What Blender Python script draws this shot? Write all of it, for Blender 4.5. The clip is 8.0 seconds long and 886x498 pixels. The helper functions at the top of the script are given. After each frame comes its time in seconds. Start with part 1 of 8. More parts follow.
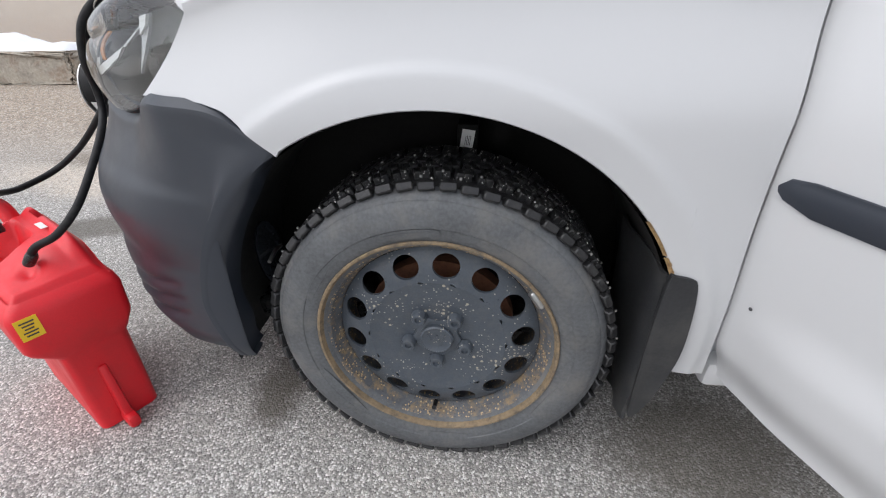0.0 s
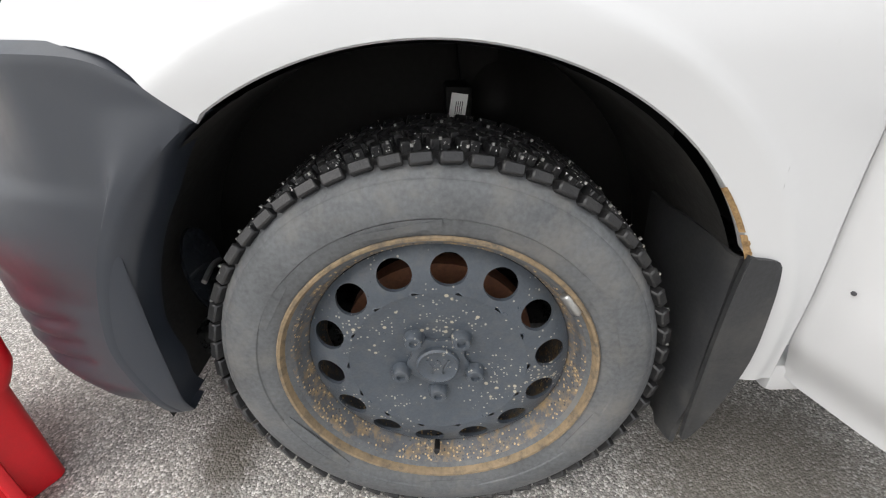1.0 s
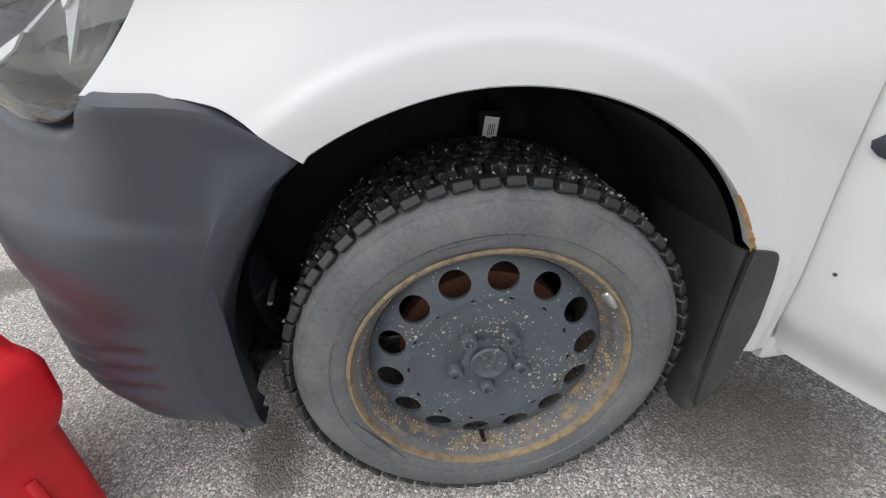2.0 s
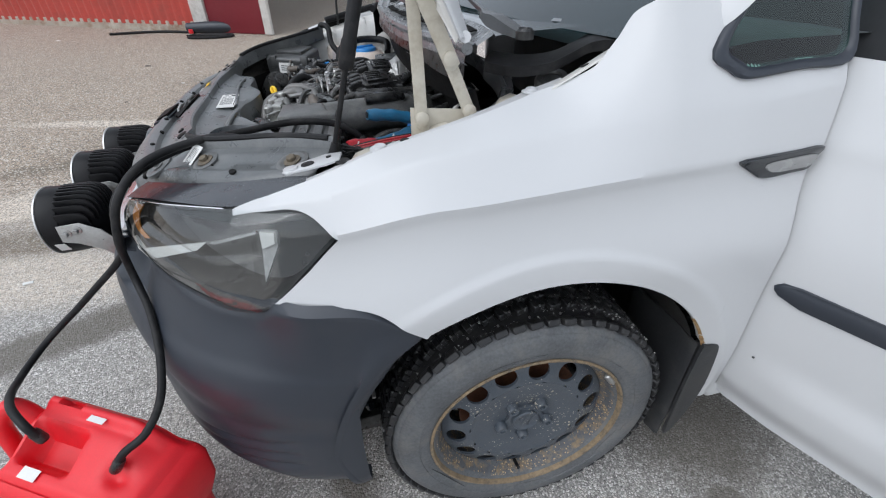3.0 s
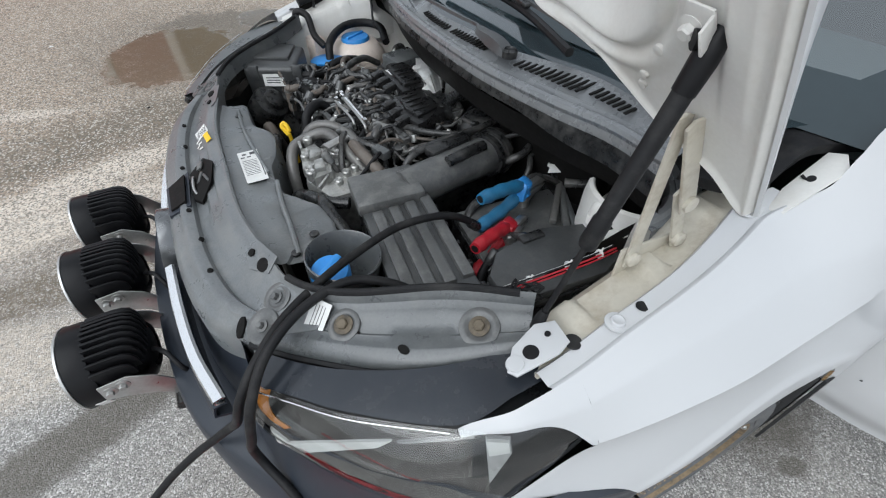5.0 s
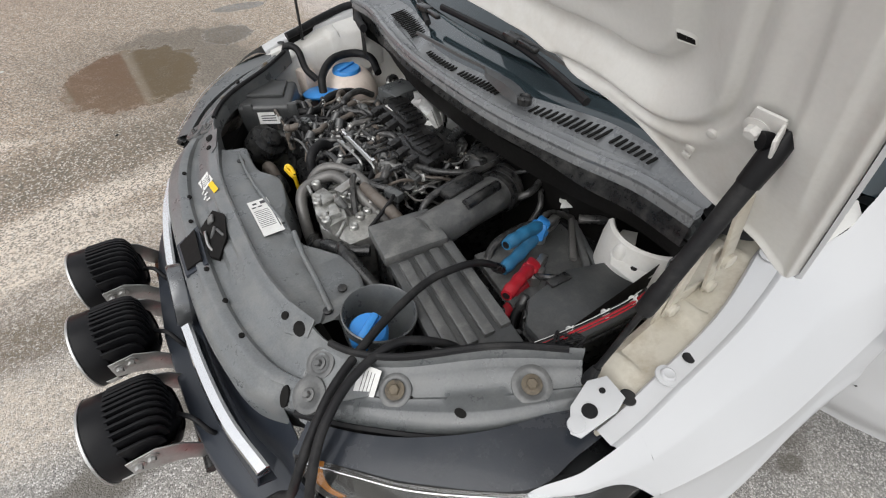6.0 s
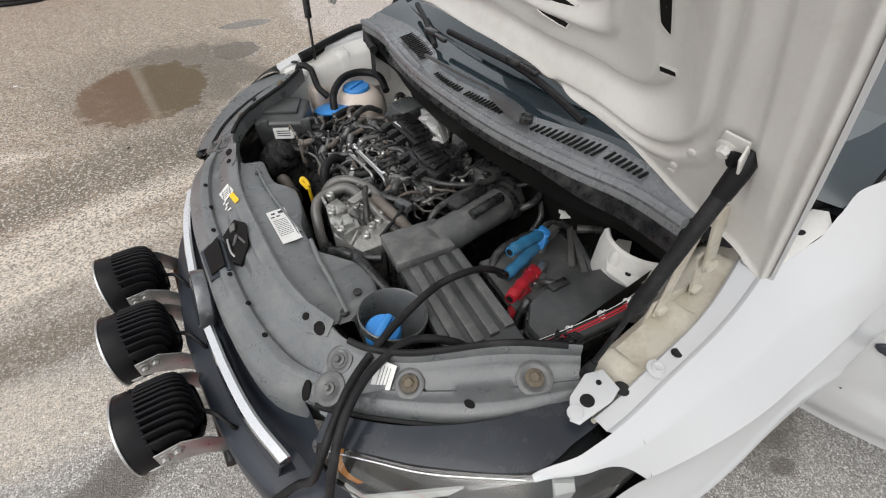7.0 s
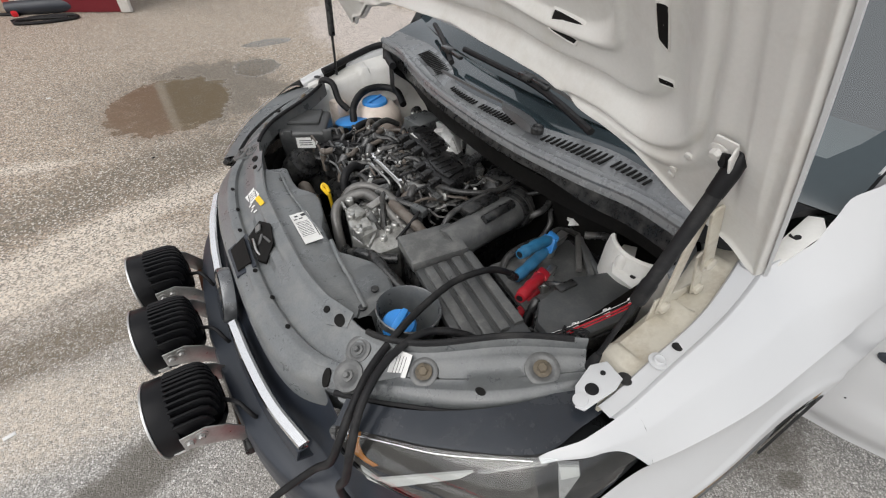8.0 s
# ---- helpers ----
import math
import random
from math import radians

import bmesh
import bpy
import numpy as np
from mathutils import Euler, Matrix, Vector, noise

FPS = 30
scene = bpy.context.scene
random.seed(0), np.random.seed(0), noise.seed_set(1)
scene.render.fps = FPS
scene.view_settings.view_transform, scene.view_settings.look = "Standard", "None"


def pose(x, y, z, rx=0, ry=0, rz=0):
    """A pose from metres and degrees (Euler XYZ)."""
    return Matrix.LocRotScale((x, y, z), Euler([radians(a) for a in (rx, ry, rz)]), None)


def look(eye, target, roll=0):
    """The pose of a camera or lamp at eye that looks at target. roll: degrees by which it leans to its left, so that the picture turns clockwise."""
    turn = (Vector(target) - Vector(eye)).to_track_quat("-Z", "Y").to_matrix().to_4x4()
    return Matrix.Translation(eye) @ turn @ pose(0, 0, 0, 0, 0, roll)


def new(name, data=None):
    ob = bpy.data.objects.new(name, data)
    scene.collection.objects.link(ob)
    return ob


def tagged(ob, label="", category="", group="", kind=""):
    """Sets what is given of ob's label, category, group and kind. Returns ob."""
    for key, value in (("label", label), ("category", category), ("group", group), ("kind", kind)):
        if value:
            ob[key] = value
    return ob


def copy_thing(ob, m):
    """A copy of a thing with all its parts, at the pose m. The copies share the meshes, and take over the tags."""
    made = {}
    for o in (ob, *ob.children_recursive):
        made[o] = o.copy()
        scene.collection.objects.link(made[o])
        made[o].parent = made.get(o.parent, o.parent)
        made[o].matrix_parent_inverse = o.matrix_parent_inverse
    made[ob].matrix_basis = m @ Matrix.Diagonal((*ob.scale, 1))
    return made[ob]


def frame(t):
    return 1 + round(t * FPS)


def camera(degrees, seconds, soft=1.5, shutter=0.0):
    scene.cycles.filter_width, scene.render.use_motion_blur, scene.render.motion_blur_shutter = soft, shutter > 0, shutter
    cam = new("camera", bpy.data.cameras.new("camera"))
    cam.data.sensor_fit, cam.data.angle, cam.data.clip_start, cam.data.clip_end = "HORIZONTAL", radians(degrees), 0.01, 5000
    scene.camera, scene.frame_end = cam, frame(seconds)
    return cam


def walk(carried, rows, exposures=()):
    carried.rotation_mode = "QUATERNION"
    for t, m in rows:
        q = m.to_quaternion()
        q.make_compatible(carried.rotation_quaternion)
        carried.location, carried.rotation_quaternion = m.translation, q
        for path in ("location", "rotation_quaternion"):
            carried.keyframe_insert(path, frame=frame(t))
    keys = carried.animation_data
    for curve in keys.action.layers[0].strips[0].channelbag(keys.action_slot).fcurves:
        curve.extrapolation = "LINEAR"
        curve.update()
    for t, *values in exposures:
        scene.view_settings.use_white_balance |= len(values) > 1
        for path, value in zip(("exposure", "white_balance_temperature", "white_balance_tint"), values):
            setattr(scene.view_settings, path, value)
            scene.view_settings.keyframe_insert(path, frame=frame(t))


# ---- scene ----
# x runs to the rear of the van, y across it from its driver's side, z up; the ground falls 1.1 degrees towards the camera.
cam = camera(91.3, 8.0, soft=1.15)
PATH = [
    (0, (0.0550, -0.5748, 0.8603), (-0.0782, 1.0833, -0.1177), 0.41),
    (0.5, (0.0250, -0.4640, 0.7990), (-0.0020, 1.2610, -0.2100), 0.15),
    (1, (-0.0100, -0.4260, 0.7570), (0.0450, 1.3130, -0.2250), -0.5),
    (1.2, (-0.0370, -0.4300, 0.7440), (0.0590, 1.3130, -0.2290), -0.7),
    (2.3, (-0.2046, -0.4742, 0.8980), (0.0907, 1.1552, -0.0941), -0.64),
    (2.5, (-0.2470, -0.4845, 0.9827), (0.0743, 1.1232, -0.0358), -0.56),
    (3, (-0.3204, -0.4903, 1.1795), (0.0627, 1.0504, 0.0824), -0.43),
    (3.5, (-0.3899, -0.4047, 1.2921), (0.0425, 1.0605, 0.1125), -0.51),
    (4, (-0.4400, -0.2889, 1.3408), (0.0405, 1.0901, 0.0784), -0.70),
    (4.5, (-0.4979, -0.1939, 1.3687), (0.0396, 1.0957, 0.0370), -1.01),
    (5, (-0.5973, -0.0485, 1.3879), (0.0125, 1.1628, 0.0151), -0.63),
    (5.2, (-0.6224, -0.0033, 1.3966), (0.0135, 1.1821, 0.0136), -0.68),
    (6.3, (-0.6716, 0.0530, 1.4768), (0.0675, 1.2042, 0.1154), 0.13),
    (6.5, (-0.6803, 0.0442, 1.4834), (0.0647, 1.2001, 0.1298), 0.13),
    (7, (-0.7064, 0.0169, 1.4964), (0.0386, 1.1984, 0.1654), 0.16),
    (7.5, (-0.7276, -0.0083, 1.5007), (0.0116, 1.2046, 0.1936), 0.09),
    (8, (-0.7469, -0.0286, 1.5061), (-0.0087, 1.2174, 0.2295), 0.22),
]
walk(cam, [(t, look(eye, target, roll)) for t, eye, target, roll in PATH],
     exposures=[(0, 0.42, 6250, 12), (0.5, 0.55, 6350, 10), (1.0, 0.84, 6600, 10), (1.4, 0.78, 6600, 10), (2.5, 0.36, 6200, 10), (3.5, 0.19, 5900, 8), (4.5, 0.18, 5900, 6), (5.2, 0.27, 6150, 8), (6.3, 0.27, 6550, 10), (8, 0.25, 6550, 10)])

# ---------------------------------------------------------------- world and light
SLOPE = 0.0197
world = bpy.data.worlds.new("sky")
scene.world = world
world.use_nodes = True
wn = world.node_tree.nodes
sky = wn.new("ShaderNodeTexSky")
sky.sky_type, sky.sun_disc = "NISHITA", False
sky.sun_elevation, sky.sun_rotation = radians(42), radians(230)
sky.air_density, sky.dust_density, sky.ozone_density = 1.0, 2.5, 1.0
haze = wn.new("ShaderNodeHueSaturation")  # an overcast sky has little blue
haze.inputs["Saturation"].default_value = 0.34
world.node_tree.links.new(sky.outputs[0], haze.inputs["Color"])
cloud = wn.new("ShaderNodeMix")  # a thin even cloud layer over the whole sky
cloud.data_type = "RGBA"
cloud.inputs["Factor"].default_value = 0.55
cloud.inputs[7].default_value = (6.2, 6.3, 6.45, 1)
world.node_tree.links.new(haze.outputs[0], cloud.inputs[6])
world.node_tree.links.new(cloud.outputs[2], wn["Background"].inputs[0])
wn["Background"].inputs[1].default_value = 0.15
sun = new("sun", bpy.data.lights.new("sun", "SUN"))
sun.data.energy, sun.data.angle, sun.data.color = 1.1, radians(55), (1.0, 0.985, 0.965)
sun.matrix_world = look((0, 0, 0), (0.50, 0.14, -0.86))

# ---------------------------------------------------------------- materials
def mat(name, color, rough=0.5, metal=0.0, var=0.12, scale=6.0, grain=60.0, bump=0.1, dirt=0.0, dirt_color=(0.25, 0.22, 0.18), dirt_scale=9.0,
        coat=0.0, spec=0.5, rough_var=0.1, depth=0.002):
    """A principled surface with tone variation at two scales, patchy dirt and fine relief."""
    m = bpy.data.materials.new(name)
    m.use_nodes = True
    nt = m.node_tree
    N, L = nt.nodes, nt.links
    b = N["Principled BSDF"]
    tc = N.new("ShaderNodeTexCoord")
    n1, n2, n3 = (N.new("ShaderNodeTexNoise") for _ in range(3))
    for n, s, d in ((n1, scale, 4), (n2, grain, 3), (n3, dirt_scale, 6)):
        n.inputs["Scale"].default_value, n.inputs["Detail"].default_value = s, d
        L.new(tc.outputs["Object"], n.inputs["Vector"])
    n3.inputs["Roughness"].default_value = 0.7
    mix = N.new("ShaderNodeMath")
    mix.operation = "ADD"
    L.new(n1.outputs["Fac"], mix.inputs[0])
    L.new(n2.outputs["Fac"], mix.inputs[1])
    mr = N.new("ShaderNodeMapRange")
    mr.inputs[1].default_value, mr.inputs[2].default_value = 0.6, 1.4
    mr.inputs[3].default_value, mr.inputs[4].default_value = 1 - var, 1 + var
    L.new(mix.outputs[0], mr.inputs[0])
    hsv = N.new("ShaderNodeHueSaturation")
    hsv.inputs["Color"].default_value = (*color, 1)
    L.new(mr.outputs[0], hsv.inputs["Value"])
    out = hsv.outputs[0]
    if dirt > 0:
        dr = N.new("ShaderNodeMapRange")
        dr.inputs[1].default_value, dr.inputs[2].default_value = 0.48, 0.68
        dr.inputs[3].default_value, dr.inputs[4].default_value = 0.0, dirt
        L.new(n3.outputs["Fac"], dr.inputs[0])
        mx = N.new("ShaderNodeMix")
        mx.data_type = "RGBA"
        L.new(dr.outputs[0], mx.inputs["Factor"])
        L.new(out, mx.inputs[6])
        mx.inputs[7].default_value = (*dirt_color, 1)
        out = mx.outputs[2]
    L.new(out, b.inputs["Base Color"])
    rr = N.new("ShaderNodeMapRange")
    rr.inputs[1].default_value, rr.inputs[2].default_value = 0.3, 0.7
    rr.inputs[3].default_value, rr.inputs[4].default_value = max(0.02, rough - rough_var), min(1, rough + rough_var)
    L.new(n3.outputs["Fac"], rr.inputs[0])
    L.new(rr.outputs[0], b.inputs["Roughness"])
    b.inputs["Metallic"].default_value = metal
    b.inputs["Specular IOR Level"].default_value = spec
    b.inputs["Coat Weight"].default_value = coat
    b.inputs["Coat Roughness"].default_value = 0.06
    if bump > 0:
        bp = N.new("ShaderNodeBump")
        bp.inputs["Strength"].default_value, bp.inputs["Distance"].default_value = bump, depth
        L.new(n2.outputs["Fac"], bp.inputs["Height"])
        L.new(bp.outputs[0], b.inputs["Normal"])
    return m


def glass(name, tint=(0.9, 0.95, 0.95), rough=0.02, ior=1.5, haze=0.0):
    """Thin clear sheet: tinted see-through with a mirror gloss that grows towards grazing angles."""
    m = bpy.data.materials.new(name)
    m.use_nodes = True
    nt = m.node_tree
    nt.nodes.remove(nt.nodes["Principled BSDF"])
    clear, gloss, mix, lw, power, scale = (nt.nodes.new(k) for k in ("ShaderNodeBsdfTransparent", "ShaderNodeBsdfGlossy", "ShaderNodeMixShader", "ShaderNodeLayerWeight", "ShaderNodeMath", "ShaderNodeMath"))
    clear.inputs["Color"].default_value = (*tint, 1)
    gloss.inputs["Roughness"].default_value = rough
    lw.inputs["Blend"].default_value = 0.5
    power.operation, scale.operation = "POWER", "MULTIPLY_ADD"
    power.inputs[1].default_value = 4.0
    r0 = 2 * ((ior - 1) / (ior + 1)) ** 2
    scale.inputs[1].default_value, scale.inputs[2].default_value = 0.95 - r0, r0
    nt.links.new(lw.outputs["Facing"], power.inputs[0])
    nt.links.new(power.outputs[0], scale.inputs[0])
    nt.links.new(scale.outputs[0], mix.inputs[0])
    nt.links.new(clear.outputs[0], mix.inputs[1])
    nt.links.new(gloss.outputs[0], mix.inputs[2])
    out = mix.outputs[0]
    if haze > 0:  # sun-dulled, scratched outer face
        dull, both, wear, share = (nt.nodes.new(k) for k in ("ShaderNodeBsdfDiffuse", "ShaderNodeMixShader", "ShaderNodeTexNoise", "ShaderNodeMapRange"))
        dull.inputs["Color"].default_value = (0.75, 0.75, 0.74, 1)
        wear.inputs["Scale"].default_value, wear.inputs["Detail"].default_value = 9, 5
        share.inputs[1].default_value, share.inputs[2].default_value = 0.3, 0.7
        share.inputs[3].default_value, share.inputs[4].default_value = haze * 0.6, haze * 1.5
        nt.links.new(wear.outputs["Fac"], share.inputs[0])
        nt.links.new(share.outputs[0], both.inputs[0])
        nt.links.new(out, both.inputs[1])
        nt.links.new(dull.outputs[0], both.inputs[2])
        out = both.outputs[0]
    nt.links.new(out, nt.nodes["Material Output"].inputs["Surface"])
    return m


WHITE = mat("white_paint", (0.545, 0.55, 0.555), 0.36, var=0.015, scale=1.2, grain=3, bump=0.0, dirt=0.0, rough_var=0.02, coat=0.25, depth=0.0005)
INNER = mat("white_inner_paint", (0.66, 0.65, 0.62), 0.38, var=0.04, scale=5, grain=200, bump=0.03, dirt=0.30, dirt_color=(0.42, 0.38, 0.31), dirt_scale=7, depth=0.0005)
RAIL = mat("dirty_cream_paint", (0.54, 0.505, 0.425), 0.5, var=0.06, scale=8, grain=150, bump=0.05, dirt=0.6, dirt_color=(0.30, 0.24, 0.16), dirt_scale=14)
BUMPER = mat("grey_bumper_plastic", (0.024, 0.029, 0.039), 0.40, var=0.10, scale=5, grain=700, bump=0.10, dirt=0.25, dirt_color=(0.050, 0.051, 0.053), dirt_scale=5, depth=0.0006)
PLASTIC = mat("black_plastic", (0.014, 0.0145, 0.015), 0.30, spec=0.5, var=0.3, scale=10, grain=350, bump=0.2, dirt=0.6, dirt_color=(0.095, 0.093, 0.088), dirt_scale=34, depth=0.0008)
DUSTY = mat("dusty_black_plastic", (0.088, 0.090, 0.089), 0.38, spec=0.7, var=0.22, scale=11, grain=260, bump=0.35, dirt=0.5, dirt_color=(0.23, 0.227, 0.215), dirt_scale=22, rough_var=0.12, depth=0.0008)
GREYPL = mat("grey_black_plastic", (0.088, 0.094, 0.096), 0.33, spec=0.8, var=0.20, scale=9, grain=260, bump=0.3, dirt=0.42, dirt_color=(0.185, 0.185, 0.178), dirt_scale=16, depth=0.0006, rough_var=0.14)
RUBBER = mat("black_rubber", (0.011, 0.011, 0.012), 0.50, spec=0.22, var=0.2, scale=14, grain=200, bump=0.1, dirt=0.4, dirt_color=(0.06, 0.058, 0.055), dirt_scale=20)
# near-black, also painted where gaps, holes and recesses lie in shade
VOIDBLACK = mat("void_black", (0.011, 0.0105, 0.010), 0.6, spec=0.10, var=0.2, scale=10, grain=120, bump=0.2, dirt=0.3, dirt_color=(0.012, 0.0115, 0.011), dirt_scale=12)
GLOSS = mat("gloss_black", (0.010, 0.012, 0.015), 0.08, var=0.05, bump=0.0, dirt=0.10, dirt_color=(0.06, 0.06, 0.06), dirt_scale=12, coat=0.5)
# black border whose slate tint stands in for the sky's reflection
FRIT = mat("black_ceramic_border", (0.027, 0.040, 0.046), 0.06, var=0.05, bump=0.0, spec=0.6, coat=0.15, rough_var=0.02)
TYRE = mat("tyre_sidewall_rubber", (0.098, 0.103, 0.108), 0.62, var=0.34, scale=13, grain=170, bump=0.25, dirt=0.75, dirt_color=(0.165, 0.158, 0.147), dirt_scale=11)
TREAD = mat("wet_tread_rubber", (0.017, 0.017, 0.018), 0.40, var=0.2, scale=30, grain=250, bump=0.3, dirt=0.3, dirt_color=(0.07, 0.068, 0.062), dirt_scale=40)
DISC = mat("grey_wheel_paint", (0.062, 0.074, 0.090), 0.36, var=0.16, scale=14, grain=250, bump=0.2, dirt=0.18, dirt_color=(0.16, 0.15, 0.13), dirt_scale=60)


def chips(m, scale, color, share, cluster=1.7):
    """Small pale stone chips scattered over a painted surface."""
    nt = m.node_tree
    b = nt.nodes["Principled BSDF"]
    base = b.inputs["Base Color"].links[0].from_socket
    tc, vo, sep, pick, near, both, mx, wide, more = (nt.nodes.new(k) for k in ("ShaderNodeTexCoord", "ShaderNodeTexVoronoi", "ShaderNodeSeparateColor", "ShaderNodeMapRange", "ShaderNodeMapRange", "ShaderNodeMath", "ShaderNodeMix", "ShaderNodeTexNoise", "ShaderNodeMath"))
    vo.inputs["Scale"].default_value = scale
    nt.links.new(tc.outputs["Object"], vo.inputs["Vector"])
    nt.links.new(vo.outputs["Color"], sep.inputs[0])
    wide.inputs["Scale"].default_value = 9
    nt.links.new(tc.outputs["Object"], wide.inputs["Vector"])
    more.operation = "MULTIPLY_ADD"
    more.inputs[1].default_value, more.inputs[2].default_value = cluster, -cluster / 2
    nt.links.new(wide.outputs["Fac"], more.inputs[0])
    add = nt.nodes.new("ShaderNodeMath")
    nt.links.new(sep.outputs[0], add.inputs[0])
    nt.links.new(more.outputs[0], add.inputs[1])
    for n, src, a, c in ((pick, add.outputs[0], 1 - share, 1.02 - share), (near, vo.outputs["Distance"], 0.42, 0.28)):
        n.inputs[1].default_value, n.inputs[2].default_value = a, c
        nt.links.new(src, n.inputs[0])
    both.operation = "MULTIPLY"
    nt.links.new(pick.outputs[0], both.inputs[0])
    nt.links.new(near.outputs[0], both.inputs[1])
    mx.data_type = "RGBA"
    nt.links.new(both.outputs[0], mx.inputs["Factor"])
    nt.links.new(base, mx.inputs[6])
    mx.inputs[7].default_value = (*color, 1)
    nt.links.new(mx.outputs[2], b.inputs["Base Color"])


chips(DISC, 230, (0.34, 0.325, 0.28), 0.13, 1.5)
chips(DISC, 120, (0.40, 0.36, 0.28), 0.045, 1.3)
FLANGE = mat("flaking_grey_rim", (0.085, 0.090, 0.098), 0.6, var=0.25, scale=25, grain=150, bump=0.3, dirt=0.95, dirt_color=(0.27, 0.185, 0.095), dirt_scale=42)
chips(FLANGE, 190, (0.43, 0.31, 0.16), 0.42, 1.6)
chips(FLANGE, 230, (0.05, 0.052, 0.055), 0.22, 1.6)
RIMLIP = mat("rusty_wheel_rim", (0.225, 0.165, 0.098), 0.75, var=0.30, scale=25, grain=150, bump=0.3, dirt=0.8, dirt_color=(0.075, 0.070, 0.062), dirt_scale=55)
RUSTBOLT = mat("rusty_bolt", (0.13, 0.105, 0.072), 0.7, var=0.25, scale=25, grain=150, bump=0.3, dirt=0.9, dirt_color=(0.045, 0.042, 0.04), dirt_scale=60)
RUST = mat("brown_rust", (0.10, 0.038, 0.018), 0.85, var=0.3, scale=30, grain=140, bump=0.4, dirt=0.5, dirt_color=(0.20, 0.09, 0.04), dirt_scale=40)
STEEL = mat("bare_steel", (0.50, 0.50, 0.49), 0.36, metal=0.9, var=0.12, scale=20, grain=200, bump=0.08, dirt=0.3, dirt_color=(0.20, 0.15, 0.11), dirt_scale=22)
ALLOY = mat("cast_alloy", (0.50, 0.50, 0.48), 0.36, metal=0.65, var=0.3, scale=24, grain=160, bump=0.5, dirt=0.7, dirt_color=(0.085, 0.078, 0.066), dirt_scale=40)
CHROME = mat("chrome", (0.92, 0.92, 0.92), 0.22, metal=1.0, var=0.03, bump=0.0, rough_var=0.05)
LAMPBLACK = mat("powder_coat_black", (0.006, 0.006, 0.007), 0.42, spec=0.22, var=0.1, scale=20, grain=500, bump=0.08, dirt=0.15, dirt_color=(0.04, 0.04, 0.04), depth=0.0004)
RED = mat("red_plastic", (0.68, 0.009, 0.018), 0.42, var=0.06, scale=6, grain=300, bump=0.06, dirt=0.25, dirt_color=(0.42, 0.035, 0.035), dirt_scale=10, depth=0.0006)
BLUE = mat("blue_plastic", (0.045, 0.26, 0.66), 0.38, var=0.06, scale=9, grain=200, bump=0.04)
TEAL = mat("faded_blue_grip", (0.025, 0.15, 0.29), 0.4, var=0.15, scale=25, grain=200, bump=0.08, dirt=0.3, dirt_color=(0.06, 0.10, 0.14), dirt_scale=30)
REDGRIP = mat("red_grip", (0.38, 0.014, 0.024), 0.4, var=0.12, scale=25, grain=200, bump=0.08)
YELLOW = mat("yellow_plastic", (0.85, 0.55, 0.02), 0.4, var=0.05, bump=0.03)
MILKY = mat("milky_plastic", (0.78, 0.68, 0.60), 0.35, var=0.08, scale=12, grain=200, bump=0.03, dirt=0.25, dirt_color=(0.30, 0.24, 0.18))
ORANGE = mat("orange_plastic", (0.30, 0.07, 0.025), 0.5, var=0.1, bump=0.05)
PAPER = mat("white_label", (0.74, 0.74, 0.72), 0.55, var=0.04, scale=20, grain=300, bump=0.0, dirt=0.25, dirt_color=(0.45, 0.43, 0.40), dirt_scale=30)
INK = mat("dark_print", (0.05, 0.05, 0.055), 0.6, var=0.05, bump=0.0)
FOIL = mat("crumpled_foil", (0.78, 0.78, 0.76), 0.38, metal=0.7, var=0.15, scale=40, grain=90, bump=0.5, dirt=0.3, depth=0.004)
AMBER = mat("amber_lens", (0.42, 0.16, 0.03), 0.25, var=0.08, bump=0.0)
REFLECT = mat("silver_reflector", (0.16, 0.165, 0.17), 0.30, metal=0.6, var=0.15, scale=10, bump=0.0, rough_var=0.12)
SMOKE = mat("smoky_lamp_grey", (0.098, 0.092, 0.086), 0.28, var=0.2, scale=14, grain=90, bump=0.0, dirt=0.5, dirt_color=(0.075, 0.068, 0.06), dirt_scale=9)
LAMPFROST = mat("frosted_lamp_plastic", (0.30, 0.30, 0.295), 0.25, var=0.10, scale=30, bump=0.0)
# white for reflections and glints painted inside the headlamp
LAMPGLINT = mat("painted_lamp_glint", (0.52, 0.52, 0.50), 0.2, var=0.05, scale=30, bump=0.0)
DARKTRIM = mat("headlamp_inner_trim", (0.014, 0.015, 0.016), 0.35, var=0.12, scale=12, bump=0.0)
DASH = mat("grey_dashboard", (0.10, 0.11, 0.115), 0.7, var=0.1, bump=0.05)
INTERIOR = mat("dark_interior", (0.03, 0.032, 0.035), 0.8, var=0.1, bump=0.05)
SHEETRED = mat("red_painted_sheet", (0.40, 0.046, 0.030), 0.5, var=0.15, scale=1.5, grain=40, bump=0.08, dirt=0.45, dirt_color=(0.19, 0.05, 0.035), dirt_scale=3)
DOORRED = mat("dark_red_door", (0.17, 0.012, 0.02), 0.5, var=0.1, scale=2, bump=0.05)
BOARD = mat("weathered_white_board", (0.58, 0.56, 0.53), 0.7, var=0.12, scale=4, grain=60, bump=0.15, dirt=0.4)
CONCRETE = mat("old_concrete", (0.40, 0.36, 0.30), 0.9, var=0.3, scale=7, grain=40, bump=0.8, dirt=0.85, dirt_color=(0.22, 0.12, 0.065), dirt_scale=4, depth=0.02)
SNOW = mat("grainy_snow", (0.85, 0.87, 0.90), 0.7, var=0.05, scale=8, grain=60, bump=0.5, depth=0.01)
LENS = glass("clear_lens", (0.93, 0.95, 0.95), 0.03, 1.5)
GREENGLASS = glass("green_glass", (0.50, 0.74, 0.66), 0.03, 1.45)
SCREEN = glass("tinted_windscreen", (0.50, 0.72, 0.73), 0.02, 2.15)
